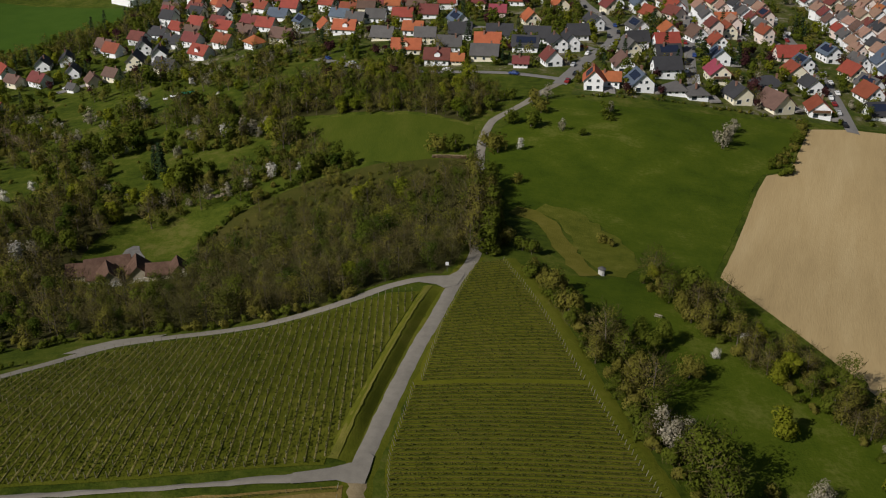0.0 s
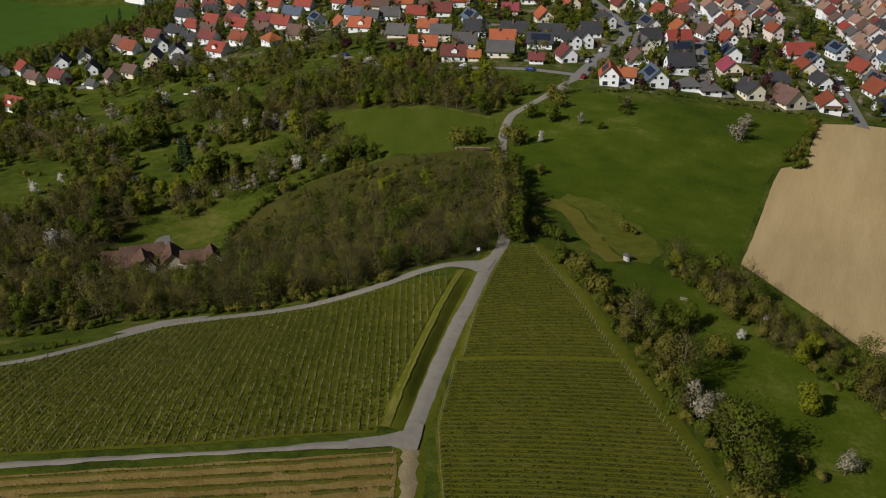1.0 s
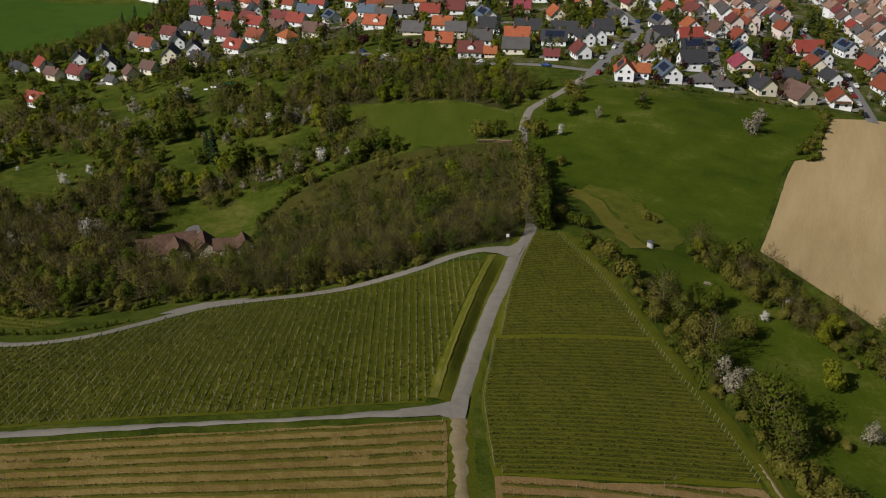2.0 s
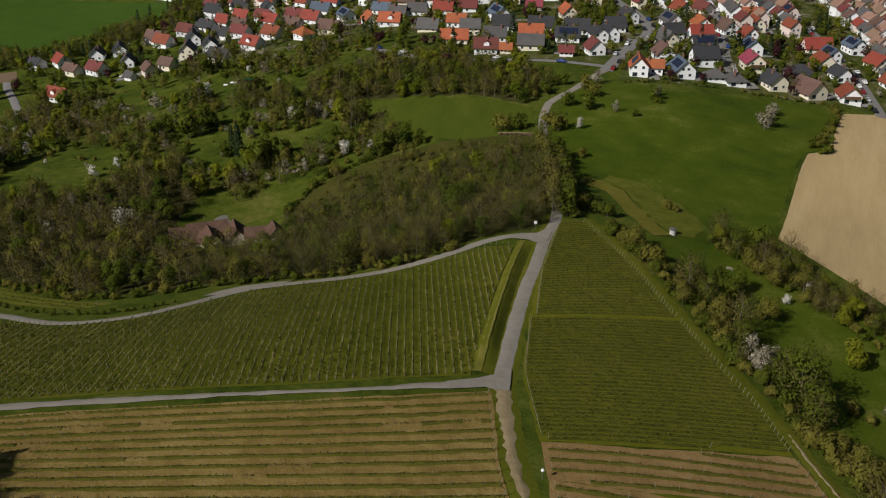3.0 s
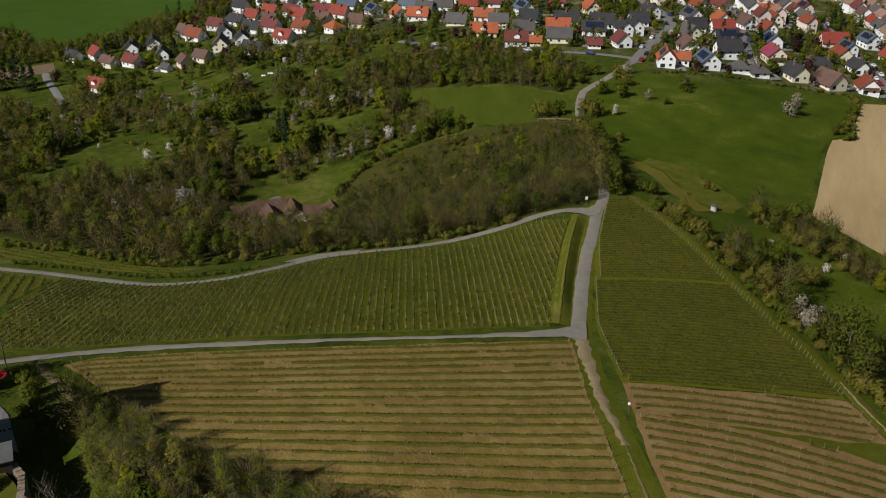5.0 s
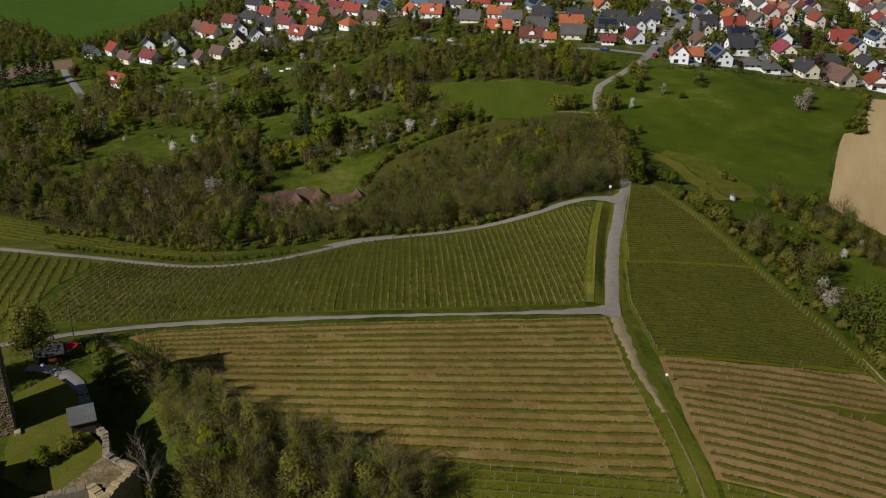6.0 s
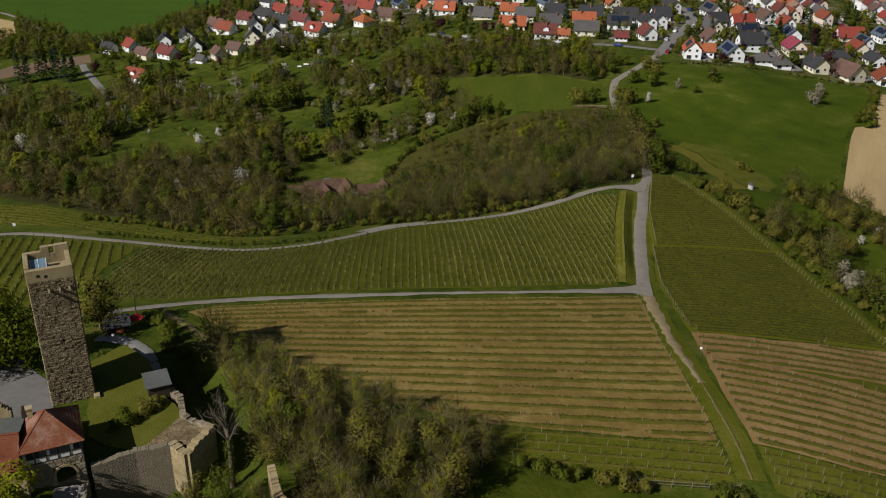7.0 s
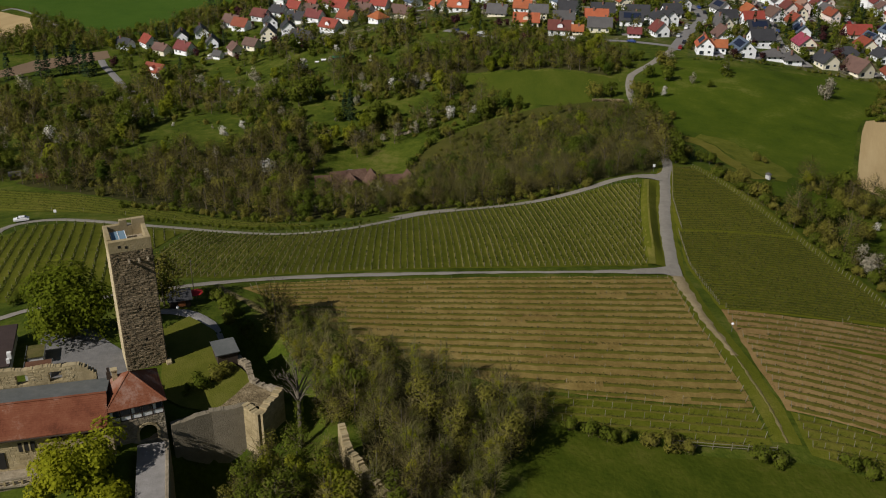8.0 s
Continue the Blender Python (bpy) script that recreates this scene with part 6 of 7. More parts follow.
for x, y, k, s in [(-46, 48.5, "shrub", 0.9), (-43, 47.6, "shrub", 1.0), (-40, 46.8, "shrub", 0.9), (-37.4, 48, "shrub", 0.8), (-33, 47, "thicket", 0.9), (-30, 46.6, "thicket", 0.9), (-27.4, 46.2, "thicket", 0.8), (-16, 46.2, "shrub", 0.8), (-13.4, 46, "shrub", 0.85), (-1, 47.2, "shrub", 0.9), (1.4, 46, "shrub", 1.0), (4.4, 45, "shrub", 1.0), (8, 45, "shrub", 1.0), (12, 45, "thicket", 1.0)]:
    tree(k, x, y, s, "bushes at the meadow's edge")

for x, y in ((-80.2, 33.4), (-77.4, 29.6), (-74.4, 26.4), (-71.4, 23.6), (-82, 36.2)):
    tree("sapling", x, y, 0.62, "trees under the castle walls")
tree("lime", -127.2, 63.8, 0.94, "castle trees")
tree("budding", -116.2, 79.5, 1.15, "castle trees")
tree("green", -117.5, 82, 0.95, "castle trees")
tree("maple", -112.6, 31.0, 1.12, "castle trees", z=27.5)
tree("maple", -117.4, 29.4, 1.1, "castle trees", z=27)
tree("maple", -109.8, 26.6, 0.72, "castle trees", z=27)
tree("snag", -87.0, 43.6, 1.35, "castle trees")
tree("snag", -91.5, 36.5, 0.6, "castle trees")
tree("bare", -94.5, 71.0, 0.95, "castle trees")
for x, y, k, sz in [(-103, 50, "shrub", 0.8), (-101, 52.4, "thicket", 0.8), (-99.4, 54, "thicket", 0.7), (-104.4, 48.2, "shrub", 0.6), (-107, 82, "shrub", 0.7), (-105, 79, "shrub", 0.9), (-103.4, 76, "shrub", 0.9), (-101.4, 73.2, "shrub", 0.9), (-99.4, 70, "shrub", 1.0), (-103, 71.4, "thicket", 0.6), (-109.4, 84.6, "shrub", 0.6), (-122, 92, "shrub", 0.8), (-136, 90.6, "shrub", 0.9), (-142, 89.6, "shrub", 1.0), (-148, 90, "shrub", 0.9)]:
    tree(k, x, y, sz, "castle shrubs")
for k, outline in enumerate((WOOD_1, WOOD_2, WOOD_3, FLANK_W, FLANK_E)):
    tagged(sheet("woodland_floor", outline, LITTER, lift=0.05, step=4, ragged=1.0, seed=80 + k), "dark leaf litter and ivy under the trees", "woodland floor", kind="structure")
tagged(ribbon("path", [(-212, 425), (-196, 404), (-182, 384), (-169, 365)], 3.5, PATH, lift=0.15, ragged=0.6), "bare brown earth path through the orchards", "path", kind="structure")
merge_rest("woodland", "spring woodland and garden growth on the slopes", "woodland")

# ---------------------------------------------------------------- the castle
STONE = material("castle_stone", [(0.13, 0.098, 0.058), (0.21, 0.162, 0.10), (0.29, 0.23, 0.15)], (0.25, 1.2, 5.0), rough=0.95, bump=0.6, bump_scale=5, per_island=0.28)
PALE_STONE = material("pale_sandstone", [(0.24, 0.19, 0.10), (0.33, 0.265, 0.15), (0.41, 0.34, 0.21)], (0.3, 1.4, 5.0), rough=0.95, bump=0.5, bump_scale=5, per_island=0.15)
# smooth cream facing of the keep, its colour raised to carry the sunlight
SUNLIT_WASH = material("sunlit_washed_stone", [(0.38, 0.31, 0.18), (0.48, 0.40, 0.25), (0.56, 0.48, 0.32)], (0.3, 1.4, 5.0), rough=0.95, bump=0.4, bump_scale=5, per_island=0.08)
RUBBLE = material("rubble_stone", [(0.15, 0.125, 0.085), (0.24, 0.20, 0.14), (0.34, 0.29, 0.21)], (0.4, 1.6, 6.0), rough=0.95, bump=0.8, bump_scale=4, per_island=0.2)
RUBBLE_FLOOR = material("rubble_floor", [(0.10, 0.075, 0.042), (0.19, 0.145, 0.082), (0.30, 0.24, 0.145)], (0.5, 1.6, 5.0), rough=0.95, bump=1.2, bump_scale=3, contrast=1.5)
INN_ROOF = plain("inn_roof", (0.045, 0.03, 0.026), 0.8, vary=0.25)
# a darker copy of GRAVEL: the courtyard's shade is put into its colour
SHADED_YARD = material("shaded_yard_gravel", [(0.12, 0.118, 0.115), (0.165, 0.16, 0.155), (0.21, 0.2, 0.195)], (0.1, 0.8, 6.0), bump=0.4, bump_scale=15)
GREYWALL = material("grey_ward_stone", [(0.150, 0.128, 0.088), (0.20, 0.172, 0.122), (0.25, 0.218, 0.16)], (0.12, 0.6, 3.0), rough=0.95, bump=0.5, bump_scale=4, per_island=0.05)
CASTLE_TILE = material("castle_tiles", [(0.105, 0.036, 0.020), (0.165, 0.056, 0.030), (0.195, 0.074, 0.040), (0.27, 0.155, 0.115)], (0.16, 0.5, 3.5), rough=0.7, bump=0.35, bump_scale=7, contrast=1.3)
LEAD = material("grey_sheet_roof", [(0.085, 0.09, 0.086), (0.115, 0.12, 0.115), (0.16, 0.16, 0.152)], (0.2, 0.9, 4.0), rough=0.55, bump=0.1)
LAWN = material("castle_lawn", [(0.066, 0.078, 0.010), (0.098, 0.103, 0.014), (0.132, 0.126, 0.026)], (0.08, 0.4, 2.5), bump=0.7, bump_scale=4)
DARK = plain("dark_opening", (0.02, 0.018, 0.015), 0.9, bump=0)
TIMBER = plain("dark_timber", (0.05, 0.035, 0.025), 0.8)
PANEL = plain("white_infill", (0.72, 0.72, 0.70), 0.85, vary=0.05)
MOSS = material("moss_roof", [(0.06, 0.065, 0.02), (0.10, 0.09, 0.03), (0.14, 0.11, 0.05)], (0.3, 1.0, 4.0), bump=0.6)
RUST = material("rust_brown_roof", [(0.10, 0.05, 0.03), (0.15, 0.08, 0.05)], (0.3, 1.0, 4.0), bump=0.3)
CONSERVATORY = bpy.data.materials.new("blue_canopy_glass")
CONSERVATORY.use_nodes = True
cb = CONSERVATORY.node_tree.nodes["Principled BSDF"]
cb.inputs["Base Color"].default_value, cb.inputs["Roughness"].default_value = (0.16, 0.25, 0.32, 1), 0.12


def masonry(width, tall, rng, course=0.36, stone=0.62, proud=0.07, skip=None):
    """Lists of face stones over a wall face: x along it, z up, the outside towards -y. Each stone stands out by its own depth."""
    v, f = [], []
    z = 0.0
    while z < tall - 0.05:
        h = min(course * rng.uniform(0.8, 1.25), tall - z)
        x = 0.0
        while x < width - 0.02:
            w = min(stone * rng.uniform(0.6, 1.5), width - x)
            if width - x - w < 0.15:
                w = width - x
            if not (skip and skip(x + w / 2, z + h / 2)):
                d = rng.uniform(0.01, proud)
                j = 0.025
                n = len(v)
                for yy, c in ((0.0, 0.0), (-d, 0.03)):
                    v += [(x + j + c, yy, z + j + c), (x + w - j - c, yy, z + j + c), (x + w - j - c, yy, z + h - j - c), (x + j + c, yy, z + h - j - c)]
                f += [(n + 4, n + 5, n + 6, n + 7)] + [(n + i, n + (i + 1) % 4, n + 4 + (i + 1) % 4, n + 4 + i) for i in range(4)]
            x += w
        z += h
    return v, f


def faced(name, parent, width, tall, m, mat, seed, skip=None, **kw):
    v, f = masonry(width, tall, random.Random(seed), skip=skip, **kw)
    return tagged(put(name, mesh_of(name, v, f, mat), parent, m), kind="stuff")


# the keep: a square tower of rough courses, its south corner towards the gate
TOWER_W, TOWER_H = 6.1, 22.6
tower = new("castle_tower")
tower.matrix_basis = pose(-115.2, 54.1, 35.0, 0, 0, 24)
part("core", boxes((0.02, 0.02, -1.5, TOWER_W - 0.02, TOWER_W - 0.02, TOWER_H - 1.9)), STONE, tower)
slit = lambda x, z: (abs(x - 3.6) < 0.35 and abs(z - 5.3) < 0.45) or (abs(x - 3.2) < 0.22 and abs(z - 10.6) < 0.7)
faced("masonry", tower, TOWER_W, TOWER_H - 1.9, pose(0, 0, 0), STONE, 1, slit, proud=0.13, course=0.31, stone=0.52)
faced("masonry", tower, TOWER_W, TOWER_H - 1.9, pose(TOWER_W, 0, 0, 0, 0, 90), STONE, 2, proud=0.17)
faced("masonry", tower, TOWER_W, TOWER_H - 1.9, pose(TOWER_W, TOWER_W, 0, 0, 0, 180), STONE, 3, proud=0.10)
# the sunward face: sunlight brightness is put into this paler stone colour
faced("masonry", tower, TOWER_W, TOWER_H - 1.9, pose(0, TOWER_W, 0, 0, 0, 270), SUNLIT_WASH, 4, proud=0.05)
part("window_slit", boxes((3.3, 0.0, 4.9, 3.9, 0.03, 5.7)), DARK, tower, "dark window slit")
part("window_slit", boxes((3.0, 0.0, 10.0, 3.4, 0.03, 11.2)), DARK, tower, "narrow dark window slit")
zt = TOWER_H - 1.9
part("platform", boxes((0.6, 0.6, zt - 0.1, TOWER_W - 0.6, TOWER_W - 0.6, zt + 0.05)), RUBBLE, tower)
part("parapet", boxes((-0.06, -0.06, zt, TOWER_W + 0.06, 0.65, zt + 1.9), (-0.06, 0.65, zt, 0.6, TOWER_W - 0.6, zt + 2.1), (TOWER_W - 0.6, 0.65, zt, TOWER_W + 0.06, TOWER_W - 0.6, zt + 1.7), bevel=0.05), PALE_STONE, tower, "weathered pale parapet")
part("parapet", boxes((-0.06, TOWER_W - 0.6, zt, 2.4, TOWER_W + 0.06, zt + 2.0), (2.4, TOWER_W - 0.6, zt, 3.5, TOWER_W + 0.06, zt + 2.7), (4.2, TOWER_W - 0.6, zt, TOWER_W + 0.06, TOWER_W + 0.06, zt + 2.7), (3.5, TOWER_W - 0.6, zt, 4.2, TOWER_W + 0.06, zt + 1.6), (3.5, TOWER_W - 0.6, zt + 2.6, 4.2, TOWER_W + 0.06, zt + 2.7), bevel=0.05), PALE_STONE, tower, "taller parapet wall with a window opening")
part("parapet_hole", boxes((1.3, -0.09, zt + 0.75, 1.75, -0.03, zt + 1.15)), DARK, tower, "square drain hole")
part("parapet_hole", boxes((2.3, -0.09, zt + 0.55, 2.7, -0.03, zt + 0.95)), DARK, tower, "square drain hole")
part("canopy", boxes((0.75, 0.8, zt + 1.35, 2.9, 4.6, zt + 1.42)), CONSERVATORY, tower, "bluish glass canopy over the stair")
for i in range(3):
    part("canopy_bar", boxes((0.75 + i * 1.05, 0.8, zt + 1.42, 0.82 + i * 1.05, 4.6, zt + 1.48)), FRAME, tower)
for i in range(2):
    part("canopy_post", boxes((0.8 + i * 2.0, 0.85, zt, 0.9 + i * 2.0, 0.95, zt + 1.35)), TIMBER, tower)
for x in (2.6, 4.0, 5.3):
    part("beam_stub", boxes((x - 0.14, -1.15, zt - 1.6, x + 0.14, 0.1, zt - 1.25), bevel=0.03), RUBBLE, tower, "stone corbel stub")
part("buttress_stone", boxes((TOWER_W - 0.2, -0.9, -1, TOWER_W + 0.7, 0.5, 0.7), bevel=0.08), PALE_STONE, tower)
tagged(tower, "tall square castle tower of rough brown stone courses", "tower")

# the hall: a long tiled roof against a ruined upper wall
hall = new("castle_hall")
hall.matrix_basis = pose(-112, 34.6, 0, 0, 0, 13)
L = 30.0
part("wall", boxes((-L, 0.7, 24.0, 0.6, 8.4, 39.0)), PALE_STONE, hall, "ochre plastered stone wall")
faced("masonry", hall, L, 10.0, pose(-L, 0.7, 29.0), PALE_STONE, 5, lambda x, z: abs(x - (L - 10.6)) < 1.2 and abs(z - 8.2) < 0.8, course=0.45, stone=0.8, proud=0.04)
bm = bmesh.new()
prof = [(0.0, 38.85), (0.0, 39.05), (3.8, 42.35), (8.6, 41.55), (8.6, 41.35), (3.8, 42.1)]
rings = [[bm.verts.new((x, y, z)) for y, z in prof] for x in (-L, 0.2)]
bm.faces.new((rings[0][0], rings[0][1], rings[1][1], rings[1][0]))
bm.faces.new((rings[0][1], rings[0][2], rings[1][2], rings[1][1]))
bm.faces.new((rings[0][5], rings[0][0], rings[1][0], rings[1][5]))
bm.faces.new((rings[1][0], rings[1][1], rings[1][2], rings[1][5]))
roof = part("roof", bm, CASTLE_TILE, hall, "red-brown weathered tile roof")
part("ridge", boxes((-L, 3.62, 42.3, 0.2, 3.98, 42.48), bevel=0.05), CASTLE_TILE, hall)
bm = bmesh.new()
q = [[bm.verts.new((x, y, z)) for y, z in ((3.9, 42.34), (8.6, 41.6), (8.6, 41.4), (3.9, 42.1))] for x in (-L, 0.2)]
for i in range(4):
    bm.faces.new((q[0][i], q[0][(i + 1) % 4], q[1][(i + 1) % 4], q[1][i]))
part("rear_roof", bm, LEAD, hall, "flat grey sheet metal roof")
# tile courses on the red slope, each a low ridge across it
courses = []
for k in range(16):
    t0, t1 = k / 16, (k + 1) / 16
    n = len(courses)
    courses.append(((t0 * 3.8, 39.07 + t0 * 3.3), (t1 * 3.8 + 0.05, 39.07 + t1 * 3.3)))
v, f = [], []
for (y0, z0), (y1, z1) in courses:
    n = len(v)
    for x in (-L, 0.15):
        v += [(x, y0 - 0.02, z0 + 0.0), (x, y0 - 0.02, z0 + 0.016), (x, y1, z1 + 0.01)]
    f += [(n, n + 3, n + 4, n + 1), (n + 1, n + 4, n + 5, n + 2)]
tagged(put("tiling", mesh_of("tiling", v, f, CASTLE_TILE), hall), kind="stuff")
part("gutter", boxes((-L, -0.16, 38.82, 0.2, 0.0, 38.95)), TIMBER, hall)
for x in (-11.4, -10.6, -9.8):
    part("window", boxes((x - 0.27, 0.55, 36.5, x + 0.27, 0.72, 37.9)), DARK, hall, "dark leaded window")
for x in (-11.0, -10.2):
    part("mullion", boxes((x - 0.1, 0.5, 36.4, x + 0.1, 0.7, 38.0)), PALE_STONE, hall)
for x in (-7.0, -6.2, -2.6):
    part("window", boxes((x - 0.3, 0.55, 38.0, x + 0.3, 0.72, 38.7)), DARK, hall, "dark slot under the eaves")
part("window", boxes((-14.6, 0.55, 34.0, -13.6, 0.72, 36.6)), DARK, hall, "tall dark window")
bay = part("bay", boxes((-L, -2.4, 24, -9.2, 0.7, 33.2), (-L, -2.7, 33.2, -8.9, 0.7, 33.5), (-L, -2.7, 34.4, -8.9, -2.45, 34.6)), RUBBLE, hall, "projecting bay with a pierced stone parapet")
for i in range(9):
    x = -9.1 - i * 1.1
    part("baluster", boxes((x - 0.12, -2.65, 33.5, x + 0.12, -2.5, 34.4), (x - 0.5, -2.62, 33.9, x - 0.12, -2.53, 34.0)), PALE_STONE, bay)
# the ruined inner wall with its window holes
ruin = []
x = -L
rr = random.Random(8)
while x < -1.6:
    w = rr.uniform(0.28, 0.42)
    top = 44.3 + 0.12 * math.sin(x * 1.3) + rr.uniform(-0.06, 0.06) - 0.17 * max(0, x + 5.2) ** 1.9
    hole = any(abs(x + w / 2 - c) < 0.85 for c in (-6.9, -11.4, -16.0, -20.5))
    if hole:
        ruin += [(x, 8.7, 36, x + w, 9.6, 41.9), (x, 8.7, 43.5, x + w, 9.6, top)]
    else:
        ruin.append((x, 8.7, 36, x + w, 9.6, top))
    x += w
tagged(part("ruined_wall", boxes(*ruin), PALE_STONE, hall, "roofless ochre wall with empty window holes"), kind="stuff")
faced("masonry", hall, L - 1.6, 2.4, pose(-L, 8.7, 41.6), PALE_STONE, 6, lambda px, pz: any(abs(px - L - c) < 1.0 for c in (-6.9, -11.4, -16.0, -20.5)) or px > L - 4.5, course=0.4, stone=0.7, proud=0.06)
tagged(hall, "long castle hall with red-brown tile roof", "castle building")

# the gatehouse with its hipped roof and half-timbered storey
gate = new("gatehouse")
gate.matrix_basis = pose(-110.4, 41.6, 33.0, 0, 0, 24)
H = 3.75
part("wall", boxes((-H, -H, -7, -0.2, H, 5.0), (2.6, -H, -7, H, H, 5.0), (-0.2, -H, 3.6, 2.6, H, 5.0), (-0.2, 1.0, -7, 2.6, H, 3.6), (-0.2, -H, -7, 2.6, 1.0, 1.0)), RUBBLE, gate, "grey-brown rubble stone wall")
faced("masonry", gate, 2 * H, 4.0, pose(-H, -H, 1.0), RUBBLE, 7, lambda px, pz: 3.3 < px < 6.5 and pz < 2.9, course=0.4, stone=0.7)
faced("masonry", gate, 2 * H, 9.0, pose(H, -H, -4, 0, 0, 90), RUBBLE, 8, course=0.4, stone=0.7)
bm = bmesh.new()
prev = None
for i in range(9):
    a = math.pi * i / 8
    ring = [bm.verts.new((1.2 + c * r, y, 2.4 + s * r)) for y in (-H - 0.15, -H + 0.5) for r in (1.25, 1.6) for c, s in ((math.cos(a), math.sin(a)),)]
    if prev:
        for k, j in ((0, 1), (1, 3), (3, 2), (2, 0)):
            bm.faces.new((prev[k], prev[j], ring[j], ring[k]))
    prev = ring
part("arch", bm, PALE_STONE, gate, "round sandstone arch")
part("arch_jamb", boxes((-0.4, -H - 0.15, 1.0, -0.05, -H + 0.5, 2.4), (2.45, -H - 0.15, 1.0, 2.8, -H + 0.5, 2.4)), PALE_STONE, gate)
part("storey", boxes((-H + 0.05, -H + 0.05, 5.0, H - 0.05, H - 0.05, 7.3)), PANEL, gate, "white plaster infill")
for k in range(6):
    x = -H + 0.1 + k * (2 * H - 0.2) / 5
    part("stud", boxes((x - 0.09, -H - 0.02, 5.0, x + 0.09, -H + 0.1, 7.3)), TIMBER, gate)
for z in (5.02, 5.85):
    part("rail", boxes((-H, -H - 0.03, z, H, -H + 0.1, z + 0.14)), TIMBER, gate)
for k in range(5):
    x = -H + 0.1 + k * (2 * H - 0.2) / 5
    part("window", boxes((x + (0.12 if k % 2 else 0.5), -H - 0.01, 6.0, x + (2 * H - 0.2) / 5 - 0.12, -H + 0.08, 7.1)), GLASS, gate, "dark window between the studs")
groof = part("roof", hipped(2 * H, 2 * H, 7.55, 10.4, 0.45, 0.14), CASTLE_TILE, gate, "steep hipped red tile roof")
v, f = [], []
for k in range(11):
    t0, t1 = k / 11, (k + 1) / 11
    e0, e1 = (H + 0.45) * (1 - t0) + 0.02, (H + 0.45) * (1 - t1) + 0.03
    z0 = 7.55 - 0.45 * 2.85 / 3.75 + 0.14
    z1 = z0 + (10.54 - z0) * t1
    z0 = z0 + (10.54 - z0) * t0
    for a in range(4):
        c, s = math.cos(a * math.pi / 2), math.sin(a * math.pi / 2)
        n = len(v)
        for px, py, pz in ((-e0, -e0 - 0.03, z0), (e0, -e0 - 0.03, z0), (-e0, -e0 - 0.03, z0 + 0.04), (e0, -e0 - 0.03, z0 + 0.04), (-e1, -e1, z1 + 0.03), (e1, -e1, z1 + 0.03)):
            v.append((px * c - py * s, px * s + py * c, pz))
        f += [(n, n + 1, n + 3, n + 2), (n + 2, n + 3, n + 5, n + 4)]
tagged(put("tiling", mesh_of("tiling", v, f, CASTLE_TILE), groof), kind="stuff")
for a in range(4):
    v, f = [], []
    c, s = ((-1, -1), (1, -1), (1, 1), (-1, 1))[a]
    tube(v, f, (c * (H + 0.45), s * (H + 0.45), 7.38), (0, 0, 10.6), 0.11, 0.11, 5)
    put("hip_ridge", mesh_of("hip_ridge", v, f, CASTLE_TILE), groof)
part("chimney", boxes((-2.2, 0.8, 7.6, -1.5, 1.5, 10.6), (-2.3, 0.7, 10.6, -1.4, 1.6, 10.8)), PALE_STONE, groof, "pale stone chimney")
part("gable_figure", boxes((-2.9, 1.9, 8.2, -2.3, 2.2, 9.9), (-2.75, 2.0, 9.9, -2.4, 2.2, 10.6)), TIMBER, groof, "dark roof hatch frame")
tagged(gate, "stone gatehouse with hipped red roof and timbered storey", "gatehouse")

# bridge to the gate
bridge = new("gate_bridge")
bridge.matrix_basis = pose(-107.2, 37.2, 0, 0, 0, 14)
part("deck", boxes((-1.9, -16, 16, 2.0, 0.8, 33.85)), GRAVEL, bridge, "grey gravel drive")
part("side_wall", boxes((2.0, -16, 16, 2.5, 0.4, 34.3), bevel=0.05), RUBBLE, bridge, "low rubble side wall")
tagged(bridge, "gravel drive on a walled bridge to the gate", "bridge")


def wall_run(name, pts, base, top, thick, mat, label, seed, ragged=0.0):
    """A masonry wall along plan points, with face stones on both sides."""
    root = new(name)
    root.location = (pts[0][0], pts[0][1], 0)
    rng = random.Random(seed)
    for i, ((ax, ay), (bx, by)) in enumerate(zip(pts, pts[1:])):
        ln = math.hypot(bx - ax, by - ay)
        ang = math.degrees(math.atan2(by - ay, bx - ax))
        t, t2 = top[i], top[min(i + 1, len(top) - 1)]
        m = pose(ax - pts[0][0], ay - pts[0][1], base, 0, 0, ang)
        n = max(1, int(ln / 0.35)) if ragged else 1
        phase = rng.uniform(0, 6)
        worn = [ragged * (0.6 * math.sin(k * 0.55 + phase) + 0.4 * math.sin(k * 1.7 + 2 * phase) - 0.5 + rng.uniform(-0.15, 0.15)) for k in range(n)]
        sp = [(ln * k / n - (0.25 if k == 0 else 0), -thick / 2, 0, ln * (k + 1) / n + (0.25 if k == n - 1 else 0), thick / 2, t + (t2 - t) * k / n - base + worn[k]) for k in range(n)]
        part("core", boxes(*sp), mat, root).matrix_basis = m
        faced("masonry", root, ln, min(t, t2) - base - 1.6 * ragged, m @ pose(0, -thick / 2, 0), mat, seed + i, course=0.32, stone=0.6, proud=0.014 if mat is GREYWALL else 0.05)
        faced("masonry", root, ln, min(t, t2) - base - 1.6 * ragged, m @ pose(ln, thick / 2, 0, 0, 0, 180), mat, seed + 20 + i, course=0.32, stone=0.6, proud=0.035)
    return tagged(root, label, "castle wall")


